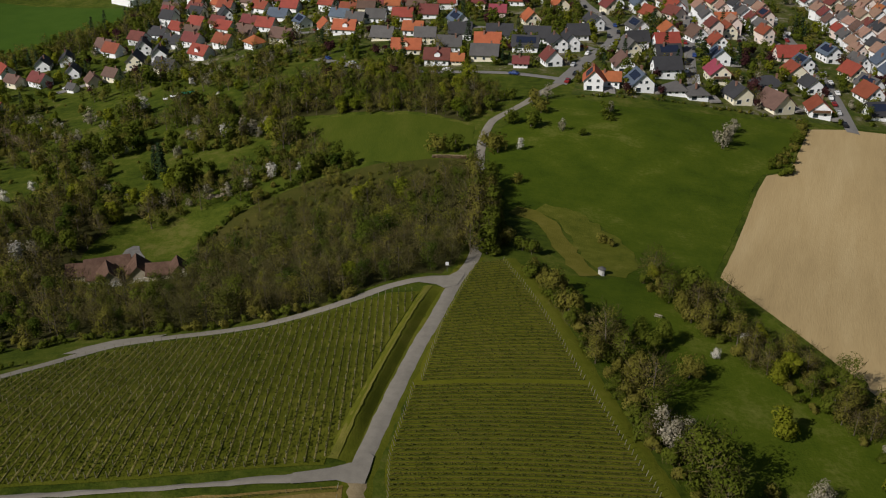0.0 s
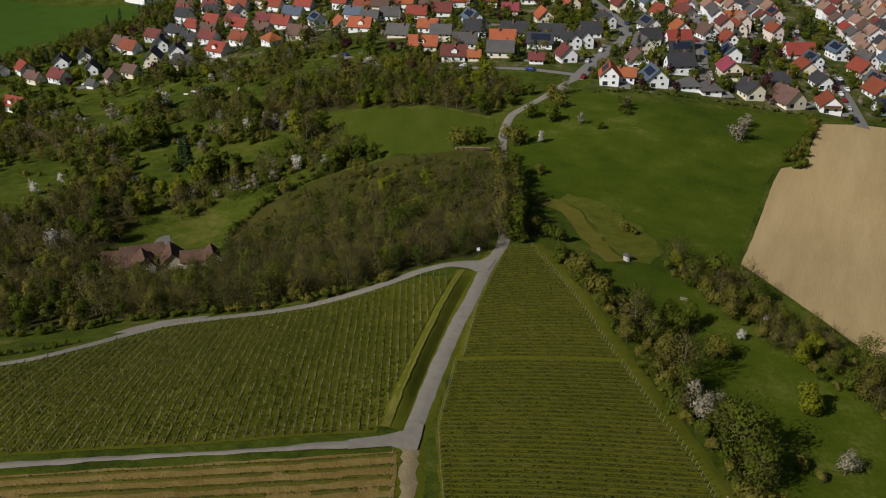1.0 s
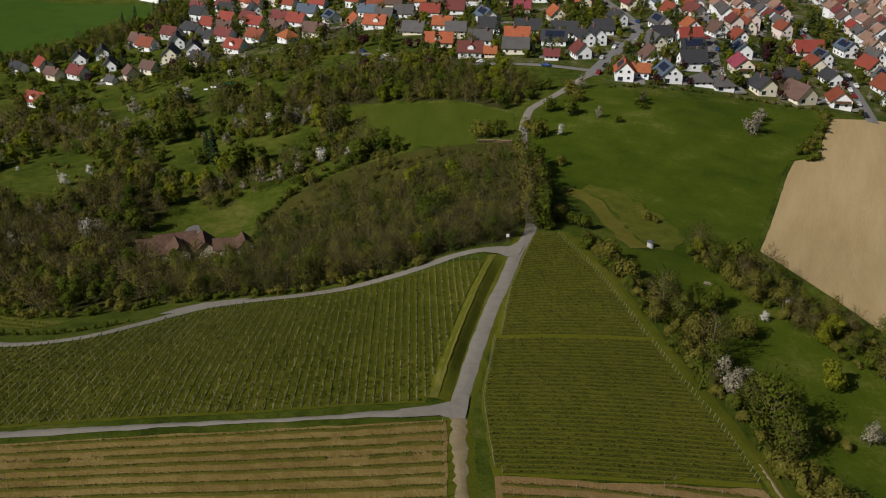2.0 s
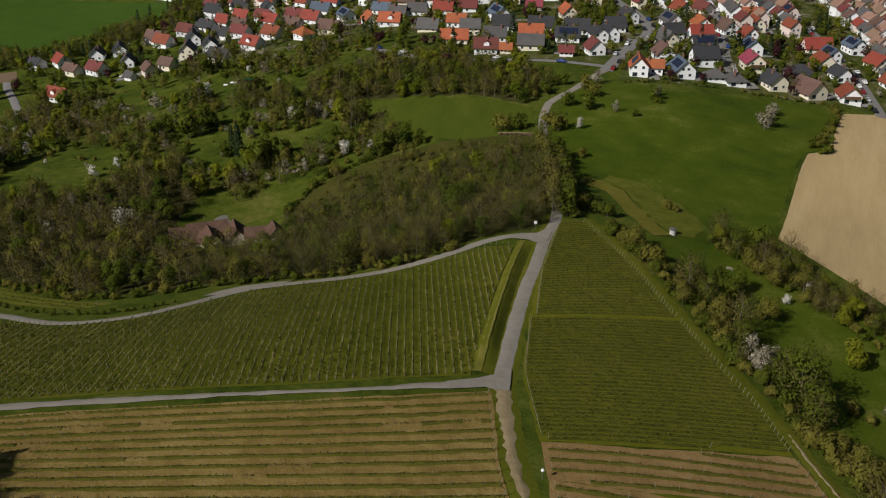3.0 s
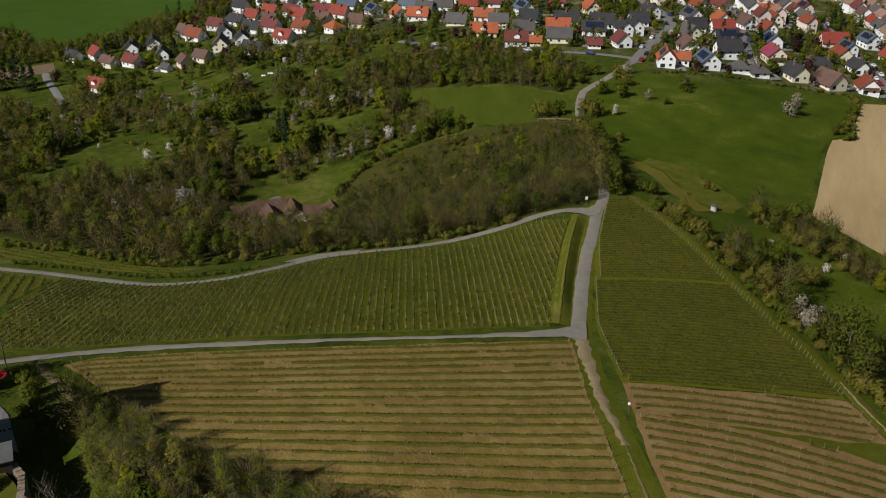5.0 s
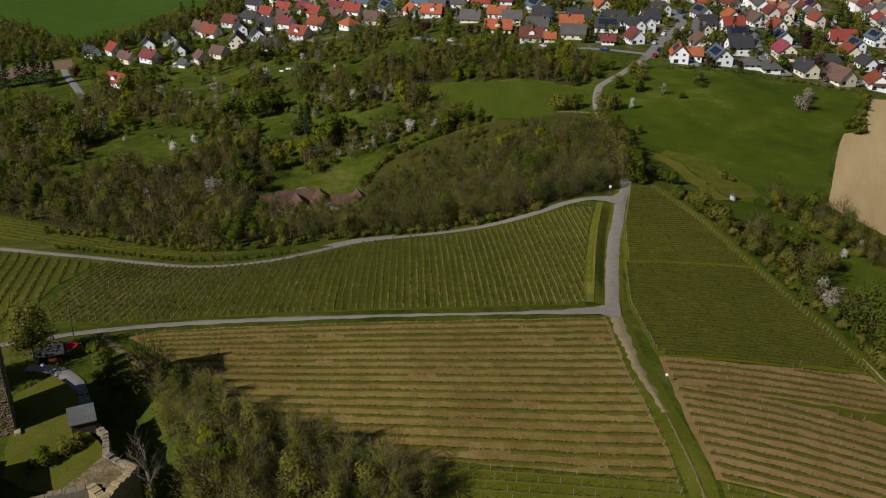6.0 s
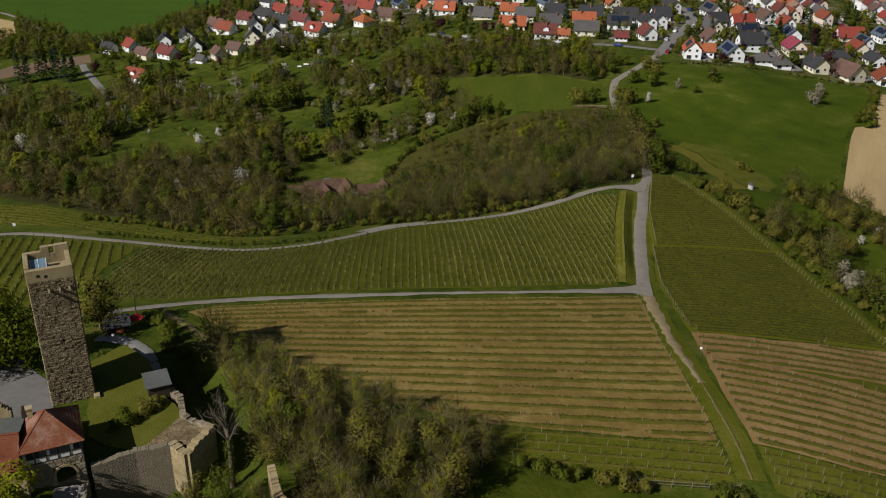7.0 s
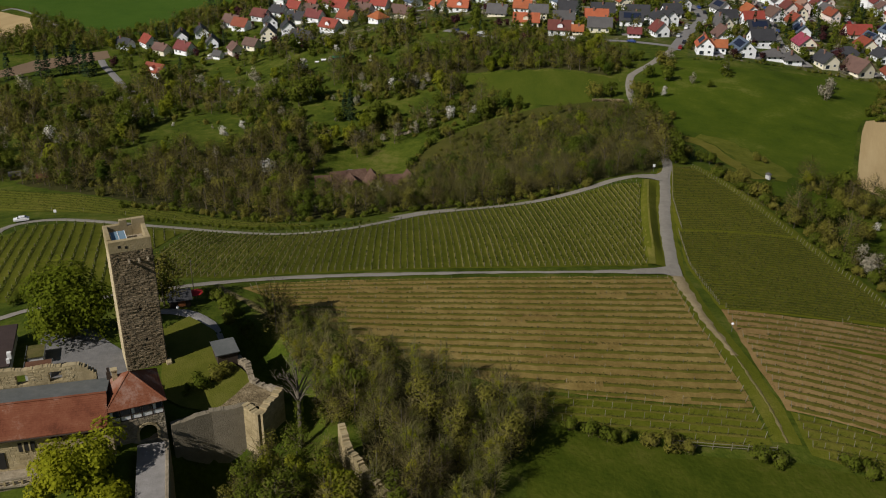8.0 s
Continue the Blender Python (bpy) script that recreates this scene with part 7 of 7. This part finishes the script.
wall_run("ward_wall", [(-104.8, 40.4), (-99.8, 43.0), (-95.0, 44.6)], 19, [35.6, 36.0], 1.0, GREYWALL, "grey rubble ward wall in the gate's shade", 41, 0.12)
wall_run("ward_wall", [(-95.0, 44.6), (-92.6, 42.6), (-90.6, 48.6)], 28, [36.0, 36.1], 1.2, PALE_STONE, "ochre bastion wall with a broken crown", 45, 0.25)
wall_run("ward_wall", [(-90.8, 48.6), (-95.2, 51.4), (-96.6, 55.6), (-98.6, 58)], 28, [36.0, 35.8, 35.9], 0.9, RUBBLE, "broken outer ward wall of loose stones", 49, 0.35)
wall_run("ruined_curtain_wall", [(-80.2, 38.2), (-79.0, 35.0), (-76.4, 31.4), (-73.0, 28.0), (-67, 22.2)], 27, [37.2, 36.2, 34.8, 33.4], 1.0, PALE_STONE, "curved fragment of ruined curtain wall among trees", 55, 0.4)
tagged(sheet("ward_lawn", [(-109.6, 52.5), (-107.5, 46.8), (-104.4, 44.8), (-101, 44), (-96, 45.2), (-93, 48), (-97, 54.6), (-100.6, 58), (-104.0, 66), (-109.5, 71), (-113.5, 66), (-111.5, 60)], LAWN, lift=0.25, step=2.5, seed=61, level=35.0), "short castle lawn inside the ward", "lawn", kind="structure")
tagged(sheet("bastion_floor", [(-99.6, 43.8), (-95.4, 45.2), (-92.2, 44.4), (-91.4, 48.2), (-95.6, 50.8), (-97.4, 48)], RUBBLE_FLOOR, lift=0.4, step=1.5, seed=62, level=35.0), "bare sandy stone floor of the bastion", "floor", kind="structure")
tagged(sheet("courtyard", [(-114.6, 53), (-117.6, 60), (-124, 66), (-134, 68), (-128, 50), (-120, 47), (-113.5, 47)], SHADED_YARD, lift=0.12, step=3, seed=63), "gravel castle courtyard, coloured darker for its shade", "courtyard", kind="structure")
tagged(ribbon("garden_path", [(-116, 76), (-112, 75.6), (-108, 72.6), (-105, 68.4), (-102.8, 64.6)], 2.8, GRAVEL, lift=0.3, ragged=0.3), "pale gravel path from the kiosk", "path", kind="structure")
tagged(ribbon("footpath", [(-109, 91.5), (-106.5, 87.5), (-103.5, 84), (-100, 80), (-96, 76)], 1.6, DIRT, lift=0.16, ragged=0.6), "stony footpath along the vineyard's edge", "path", kind="structure")

shed = new("shed")
shed.matrix_basis = pose(-100.7, 58.4, 35, 0, 0, 24)
part("wall", boxes((-1.6, -2.0, -1, 1.6, 2.0, 2.0)), TIMBER, shed)
part("roof", boxes((-1.9, -2.3, 2.0, 1.9, 2.3, 2.15)), LEAD, shed, "flat pale grey roof")
tagged(shed, "small shed with flat pale grey roof by the wall", "shed")

inn = new("courtyard_house")
inn.matrix_basis = pose(-137.5, 57, 35, 0, 0, 16)
part("wall", boxes((-5, -6, -3, 3.2, 6, 2.2)), WALLS[3], inn)
part("roof", boxes((-5.4, -6.4, 2.2, 3.6, 6.4, 2.5), bevel=0.06), INN_ROOF, inn, "dark brown low roof")
part("chimney", boxes((3.1, -4.6, 2.5, 3.7, -4.0, 3.6), (3.1, -5.8, 2.5, 3.6, -5.3, 3.2)), PANEL, inn, "white flue")
tagged(inn, "low courtyard house with flat dark brown roof", "house")
for cx, cy, w, d, z, mat, lab in ((-130.4, 57, 2.7, 3.7, 1.7, MOSS, "low annexe with mossy green flat roof"), (-128.6, 53, 4.0, 3.4, 1.5, RUST, "low annexe with rust-brown flat roof")):
    annexe = new("annexe")
    annexe.matrix_basis = pose(cx, cy, 35, 0, 0, 16)
    part("wall", boxes((-w / 2 + 0.2, -d / 2 + 0.2, -2, w / 2 - 0.2, d / 2 - 0.2, z)), WALLS[3], annexe)
    part("roof", boxes((-w / 2, -d / 2, z, w / 2, d / 2, z + 0.12)), mat, annexe)
    part("roof_edge", boxes((-w / 2 - 0.08, -d / 2 - 0.08, z, -w / 2, d / 2 + 0.08, z + 0.22), (w / 2, -d / 2 - 0.08, z, w / 2 + 0.08, d / 2 + 0.08, z + 0.22)), LEAD, annexe)
    tagged(annexe, lab, "annexe")

kiosk = new("kiosk")
kiosk.matrix_basis = pose(-113.4, 79.6, height(-113.4, 79.6), 0, 0, 20)
part("wall", boxes((-1.8, -1.4, -0.5, 1.8, 1.4, 2.1)), TIMBER, kiosk, "dark timber boards")
part("roof", gabled(2.8, 3.6, 2.1, 3.2, 0.4, 0.12), ROOFS["slate"], kiosk).matrix_basis = pose(0, 0, 0, 0, 0, 90)
part("banner", boxes((-0.4, -1.5, 0.5, 0.9, -1.44, 1.9)), ROOFS["orange"], kiosk, "orange-yellow front panel")
tagged(kiosk, "dark timber kiosk with small gabled roof", "kiosk")
RED = plain("red_cloth", (0.55, 0.03, 0.03), 0.8)
parasol = new("parasol")
parasol.matrix_basis = pose(-110.8, 81.6, height(-110.8, 81.6))
v, f = [], []
tube(v, f, (0, 0, 0), (0, 0, 2.4), 0.04, 0.03, 5)
put("pole", mesh_of("pole", v, f, POST), parasol)
v = [(1.3 * math.cos(i * math.pi / 4), 1.3 * math.sin(i * math.pi / 4), 2.05) for i in range(8)] + [(0, 0, 2.5)] + [(1.3 * math.cos(i * math.pi / 4), 1.3 * math.sin(i * math.pi / 4), 1.9) for i in range(8)]
f = [(i, (i + 1) % 8, 8) for i in range(8)] + [(9 + i, 9 + (i + 1) % 8, (i + 1) % 8, i) for i in range(8)]
put("canopy", mesh_of("canopy", v, f, RED), parasol)
tagged(parasol, "open red parasol beside the kiosk", "parasol")

# ---------------------------------------------------------------- smaller things
WHITE = plain("white_enamel", (0.8, 0.8, 0.8), 0.4, vary=0.03)


def signpost(x, y, h, kind, label):
    root = new("signpost")
    root.matrix_basis = pose(x, y, height(x, y), 0, 0, 8)
    v, f = [], []
    tube(v, f, (0, 0, -0.3), (0, 0, h), 0.05, 0.05, 6)
    put("pole", mesh_of("pole", v, f, LEAD), root)
    if kind == "board":
        part("board", boxes((-0.4, -0.07, h - 0.9, 0.4, -0.03, h), bevel=0.015), WHITE, root, "white board")
    else:
        bm = bmesh.new()
        bmesh.ops.create_icosphere(bm, subdivisions=2, radius=0.28, matrix=Matrix.Translation((0, 0, h)))
        part("globe", bm, WHITE, root, "white globe")
    return tagged(root, label, "sign" if kind == "board" else "lamp")


signpost(1.0, 199.2, 2.6, "board", "white sign board on a post at the road fork")
signpost(-177.2, 181.6, 2.4, "board", "white sign board beside the curving lane")
signpost(-111.9, 73.0, 2.2, "globe", "garden lamp with a white globe on the lawn")
signpost(-8.8, 86.4, 1.8, "globe", "white-capped marker post at the vineyard corner")

hut = new("stone_hut")
hut.matrix_basis = pose(39.6, 206.4, height(39.6, 206.4), 0, 0, 10)
v, f = [], []
tube(v, f, (0, 0, -0.4), (0, 0, 1.7), 0.9, 0.85, 10)
put("wall", mesh_of("wall", v, f, WALLS[3]), hut)
v, f = [], []
tube(v, f, (0, 0, 1.7), (0, 0, 2.2), 1.1, 0.3, 10)
put("cap", mesh_of("cap", v, f, ROOFS["grey"]), hut, None, "dark grey cap")
tagged(hut, "small round pale stone shaft with a dark cap", "hut")

# stacked logs beside the road
log_rng = random.Random(4)
LOGEND = plain("cut_wood", (0.42, 0.32, 0.20), 0.8, vary=0.2)
for k in range(14):
    x = -3.2 + 0.85 * k
    y = 290.2 - 0.23 * k
    pile = new("log_stack")
    pile.matrix_basis = pose(x, y, height(x, y), 0, 0, -14)
    v, f = [], []
    for row in range(3):
        for c in range(2):
            tube(v, f, (-0.2 + c * 0.4, -0.5, 0.15 + row * 0.34), (-0.2 + c * 0.4 + log_rng.uniform(-0.03, 0.03), 0.5, 0.15 + row * 0.34), 0.19, 0.17, 6)
    tagged(put("cordwood", mesh_of("cordwood", v, f, LOGEND), pile), kind="stuff")
    tagged(pile, "stack of cut pale firewood beside the road", "log stack", "firewood stacks")

# a rail fence at the meadow's edge
FENCE_LINE = curve_of([(-30, 47.4), (-25.8, 47.5), (-17.4, 47.9), (-12.6, 48.4)], 2.4)
fence = new("fence")
fence.location = (FENCE_LINE[0].x, FENCE_LINE[0].y, height(*FENCE_LINE[0]))
at_fence = [Vector((p.x, p.y, height(p.x, p.y))) - fence.location for p in FENCE_LINE]
for p in at_fence:
    put("post", END_POST, fence, Matrix.Translation(p))
for p, q in zip(at_fence, at_fence[1:]):
    for up in (0.55, 1.1):
        v, f = [], []
        tube(v, f, p + Vector((0, 0, up)), q + Vector((0, 0, up)), 0.05, 0.05, 4)
        put("rail", mesh_of("rail", v, f, POST), fence)
tagged(fence, "weathered wooden rail fence along the meadow", "fence")

pole = new("wooden_pole")
pole.location = (-113.4, 89.4, height(-113.4, 89.4))
v, f = [], []
tube(v, f, (0, 0, -0.5), (0, 0, 6.5), 0.11, 0.08, 6)
put("shaft", mesh_of("shaft", v, f, BARK), pole)
v, f = [], []
tube(v, f, (0, 0, 6.1), (0, 0, 6.35), 0.14, 0.14, 6)
put("collar", mesh_of("collar", v, f, LEAD), pole)
tagged(pole, "slender dark wooden pole beside the lane", "pole")

bench = new("bench")
bench.matrix_basis = pose(49.4, 185.2, height(49.4, 185.2), 0, 0, -30)
part("seat", boxes((-0.9, -0.22, 0.42, 0.9, 0.22, 0.48)), POST, bench, "pale seat boards")
part("backrest", boxes((-0.9, 0.2, 0.6, 0.9, 0.26, 0.95)), POST, bench)
for x in (-0.75, 0.75):
    part("leg", boxes((x - 0.05, -0.2, 0, x + 0.05, 0.24, 0.42)), LEAD, bench)
tagged(bench, "pale bench standing in the meadow below the copse", "bench")

# sheets and boxes in the orchard gardens
TARP = plain("green_tarpaulin", (0.02, 0.16, 0.09), 0.5)
for x, y, w, d, h, mat, lab in ((-116.4, 416.7, 6.5, 2.4, 1.4, TARP, "green tarpaulin over a garden stack"), (-124.0, 416.6, 2.6, 1.6, 1.2, WHITE, "white covered stack in an orchard garden"), (-127.4, 415.6, 2.0, 1.6, 1.0, WHITE, "white covered stack in an orchard garden")):
    cover = new("covered_stack")
    cover.matrix_basis = pose(x, y, height(x, y), 0, 0, 12)
    part("stack", boxes((-w / 2 + 0.15, -d / 2 + 0.15, -0.2, w / 2 - 0.15, d / 2 - 0.15, h * 0.6)), TIMBER, cover)
    part("cover", gabled(d - 0.3, w - 0.3, h * 0.6, h, 0.15, 0.06), mat, cover).matrix_basis = pose(0, 0, 0, 0, 0, 90)
    tagged(cover, lab, "garden stack")

# a heap of pale stones among the blossom
heap_rng = random.Random(19)
for k in range(9):
    bm = bmesh.new()
    bmesh.ops.create_icosphere(bm, subdivisions=1, radius=1.0)
    for vert in bm.verts:
        vert.co *= heap_rng.uniform(0.75, 1.2)
    x, y = -79 + heap_rng.uniform(-3.2, 3.2), 298.6 + heap_rng.uniform(-1.4, 1.4)
    me = bpy.data.meshes.new("boulder")
    bm.to_mesh(me)
    bm.free()
    me.materials.append(RUBBLE)
    size = heap_rng.uniform(0.5, 1.1)
    tagged(put("boulder", me, None, pose(x, y, height(x, y) + 0.2 * size, 0, 0, heap_rng.uniform(0, 180)) @ Matrix.Diagonal((size * 1.2, size, size * 0.7, 1))), "pale rough boulder in a stone heap", "boulder", "stone heap")

# the farmstead in the wood
FARMTILE = material("old_farm_tiles", [(0.075, 0.045, 0.033), (0.11, 0.066, 0.048), (0.15, 0.095, 0.07)], (0.2, 0.8, 4.0), rough=0.85, bump=0.3)
YARD_STONE = material("farm_concrete", [(0.15, 0.142, 0.13), (0.20, 0.19, 0.175), (0.26, 0.25, 0.235)], (0.15, 0.6, 3.0), bump=0.3)
FARMWALL = plain("old_plaster", (0.40, 0.35, 0.27), 0.9, vary=0.15)


def farmhouse(x, y, turn, w, l, eave, ridge, label):
    root = new("farmhouse")
    root.matrix_basis = pose(x, y, height(x, y) + 0.5, 0, 0, turn)
    part("wall", house_body(w, l, eave, ridge, False), FARMWALL, root)
    part("roof", gabled(w, l, eave, ridge, 0.5, 0.2), FARMTILE, root)
    for s in (-1, 1):
        for i in (-1, 0, 1):
            put("window", WINDOW, root, pose(i * w * 0.27, s * (l / 2 + 0.02), 0.9))
    part("door", boxes((-0.6, -0.05, -0.5, 0.6, 0.05, 1.7)), DOORWOOD, root).matrix_basis = pose(w / 2 + 0.02, 0, 0, 0, 0, 90)
    return tagged(root, label, "farmhouse", "farmstead")


farmhouse(-96.6, 239.5, 108, 9.0, 12, 2.8, 6.8, "old farmhouse with steep brown tile roof among trees")
farmhouse(-94.4, 233.2, 24, 5.5, 7, 2.6, 5.4, "low brown-roofed wing below the farmhouse")
farmhouse(-87.4, 237.2, 18, 7, 8, 2.6, 5.8, "farm building with brown gabled roof among trees")
farmhouse(-104.6, 239.0, 100, 6, 7, 2.4, 4.6, "low brown-roofed wing of the farmstead")
farmhouse(-80.6, 235.5, 100, 5, 6.5, 2.4, 4.6, "small brown-roofed outbuilding of the farmstead")
farmhouse(-74.6, 234.0, 20, 4.5, 5.5, 2.3, 4.6, "small pale-walled shed of the farmstead")
tagged(sheet("farm_yard", [(-100.5, 262), (-99.5, 268), (-97, 269), (-93, 260), (-90, 252), (-87, 246), (-92, 246), (-96, 252)], YARD_STONE, lift=0.12, step=3, seed=71, ragged=0.6), "pale concrete farm yard", "yard", kind="structure")
for x, y, k, sz in ((-102, 256, "bare", 0.8), (-104, 264, "budding", 0.8), (-88, 258, "orchard", 0.8), (-99, 228.5, "budding", 0.55), (-90, 229.5, "bare", 0.5), (-84, 230, "budding", 0.5), (-79, 229, "bare", 0.55), (-73, 229, "bare", 0.6), (-108, 232, "bare", 0.8)):
    tree(k, x, y, sz, "trees at the farmstead")

for x, y, lab in ((-217.0, 246, "small grey-roofed garden hut in the orchard"), (-204.5, 239.6, "small reddish garden hut in the orchard")):
    gh = new("garden_hut")
    gh.matrix_basis = pose(x, y, height(x, y), 0, 0, 20)
    part("wall", boxes((-1.8, -1.4, -0.6, 1.8, 1.4, 2.0)), TIMBER, gh)
    part("roof", gabled(2.8, 3.6, 2.0, 2.9, 0.3, 0.1), ROOFS["grey"] if x < -210 else ROOFS["wine"], gh).matrix_basis = pose(0, 0, 0, 0, 0, 90)
    tagged(gh, lab, "hut")

ind = new("long_hall")
ind.matrix_basis = pose(-222, 676, height(-222, 676), 0, 0, -46)
part("wall", boxes((-16, -7, -2, 16, 7, 5)), WALLS[0], ind)
part("roof", gabled(14, 32, 5, 6.5, 0.4, 0.2), WALLS[3], ind, "pale flat-pitched roof").matrix_basis = pose(0, 0, 0, 0, 0, 90)
tagged(ind, "long white hall with a pale roof beyond the fields", "hall")

# parked cars
CAR_PAINT = {"white": plain("white_paint", (0.75, 0.75, 0.75), 0.3, vary=0.02, bump=0), "black": plain("black_paint", (0.02, 0.02, 0.022), 0.25, vary=0.02, bump=0), "red": plain("red_paint", (0.22, 0.02, 0.02), 0.3, vary=0.02, bump=0),
             "blue": plain("blue_paint", (0.03, 0.06, 0.2), 0.3, vary=0.02, bump=0), "silver": plain("silver_paint", (0.45, 0.46, 0.47), 0.3, vary=0.02, bump=0)}
TYRE = plain("tyre_rubber", (0.02, 0.02, 0.02), 0.9, bump=0)
CAR_MESH = {}


def car(x, y, turn, paint):
    if paint not in CAR_MESH:
        bm = bmesh.new()
        prof = [(-2.1, 0.35), (-2.1, 0.8), (-1.2, 0.95), (-0.6, 1.4), (0.9, 1.42), (1.7, 0.95), (2.1, 0.85), (2.1, 0.35)]
        rings = [[bm.verts.new((px, sy * (0.86 if pz < 1.1 else 0.68), pz)) for px, pz in prof] for sy in (-1, 1)]
        n = len(prof)
        for i in range(n):
            bm.faces.new((rings[0][i], rings[0][(i + 1) % n], rings[1][(i + 1) % n], rings[1][i]))
        bm.faces.new(rings[0][::-1]), bm.faces.new(rings[1])
        bmesh.ops.recalc_face_normals(bm, faces=bm.faces)
        body = bpy.data.meshes.new("body")
        bm.to_mesh(body)
        bm.free()
        body.materials.append(CAR_PAINT[paint])
        bm = boxes((-0.95, -0.72, 1.0, 1.45, 0.72, 1.34))
        glass = bpy.data.meshes.new("glazing")
        bm.to_mesh(glass)
        bm.free()
        glass.materials.append(GLASS)
        v, f = [], []
        tube(v, f, (0, -0.1, 0), (0, 0.1, 0), 0.32, 0.32, 8)
        CAR_MESH[paint] = (body, glass, mesh_of("wheel", v, f, TYRE))
    body, glass, wheel = CAR_MESH[paint]
    root = new("car")
    root.matrix_basis = pose(x, y, height(x, y) + 0.25, 0, 0, turn)
    put("body", body, root)
    put("glazing", glass, root, pose(0, 0, 0.01) @ Matrix.Diagonal((1.02, 1.06, 1.0, 1)))
    for wx in (-1.3, 1.3):
        for wy in (-0.8, 0.8):
            put("wheel", wheel, root, pose(wx, wy, 0.32))
    tagged(root, "%s car parked in the village street" % paint, "car", "parked cars")


car_rng = random.Random(12)
for line, gapm, off in ((S1, 11, 2.2), (S2, 13, 2.0), (S3, 17, 2.4), (S4, 26, 1.8), (S5, 22, 2.0)):
    pts = curve_of(line, 1.0)
    i = 6
    while i < len(pts) - 2:
        p, d = pts[i], (pts[i + 1] - pts[i]).normalized()
        sgn = car_rng.choice((-1, 1))
        if p.y < 560:
            car(p.x - d.y * off * sgn, p.y + d.x * off * sgn, math.degrees(math.atan2(d.y, d.x)), car_rng.choice(("white", "silver", "silver", "silver", "black", "black", "black", "red", "blue", "white")))
        i += int(gapm * car_rng.uniform(0.5, 1.6))
car(-186, 178.6, 20, "white")
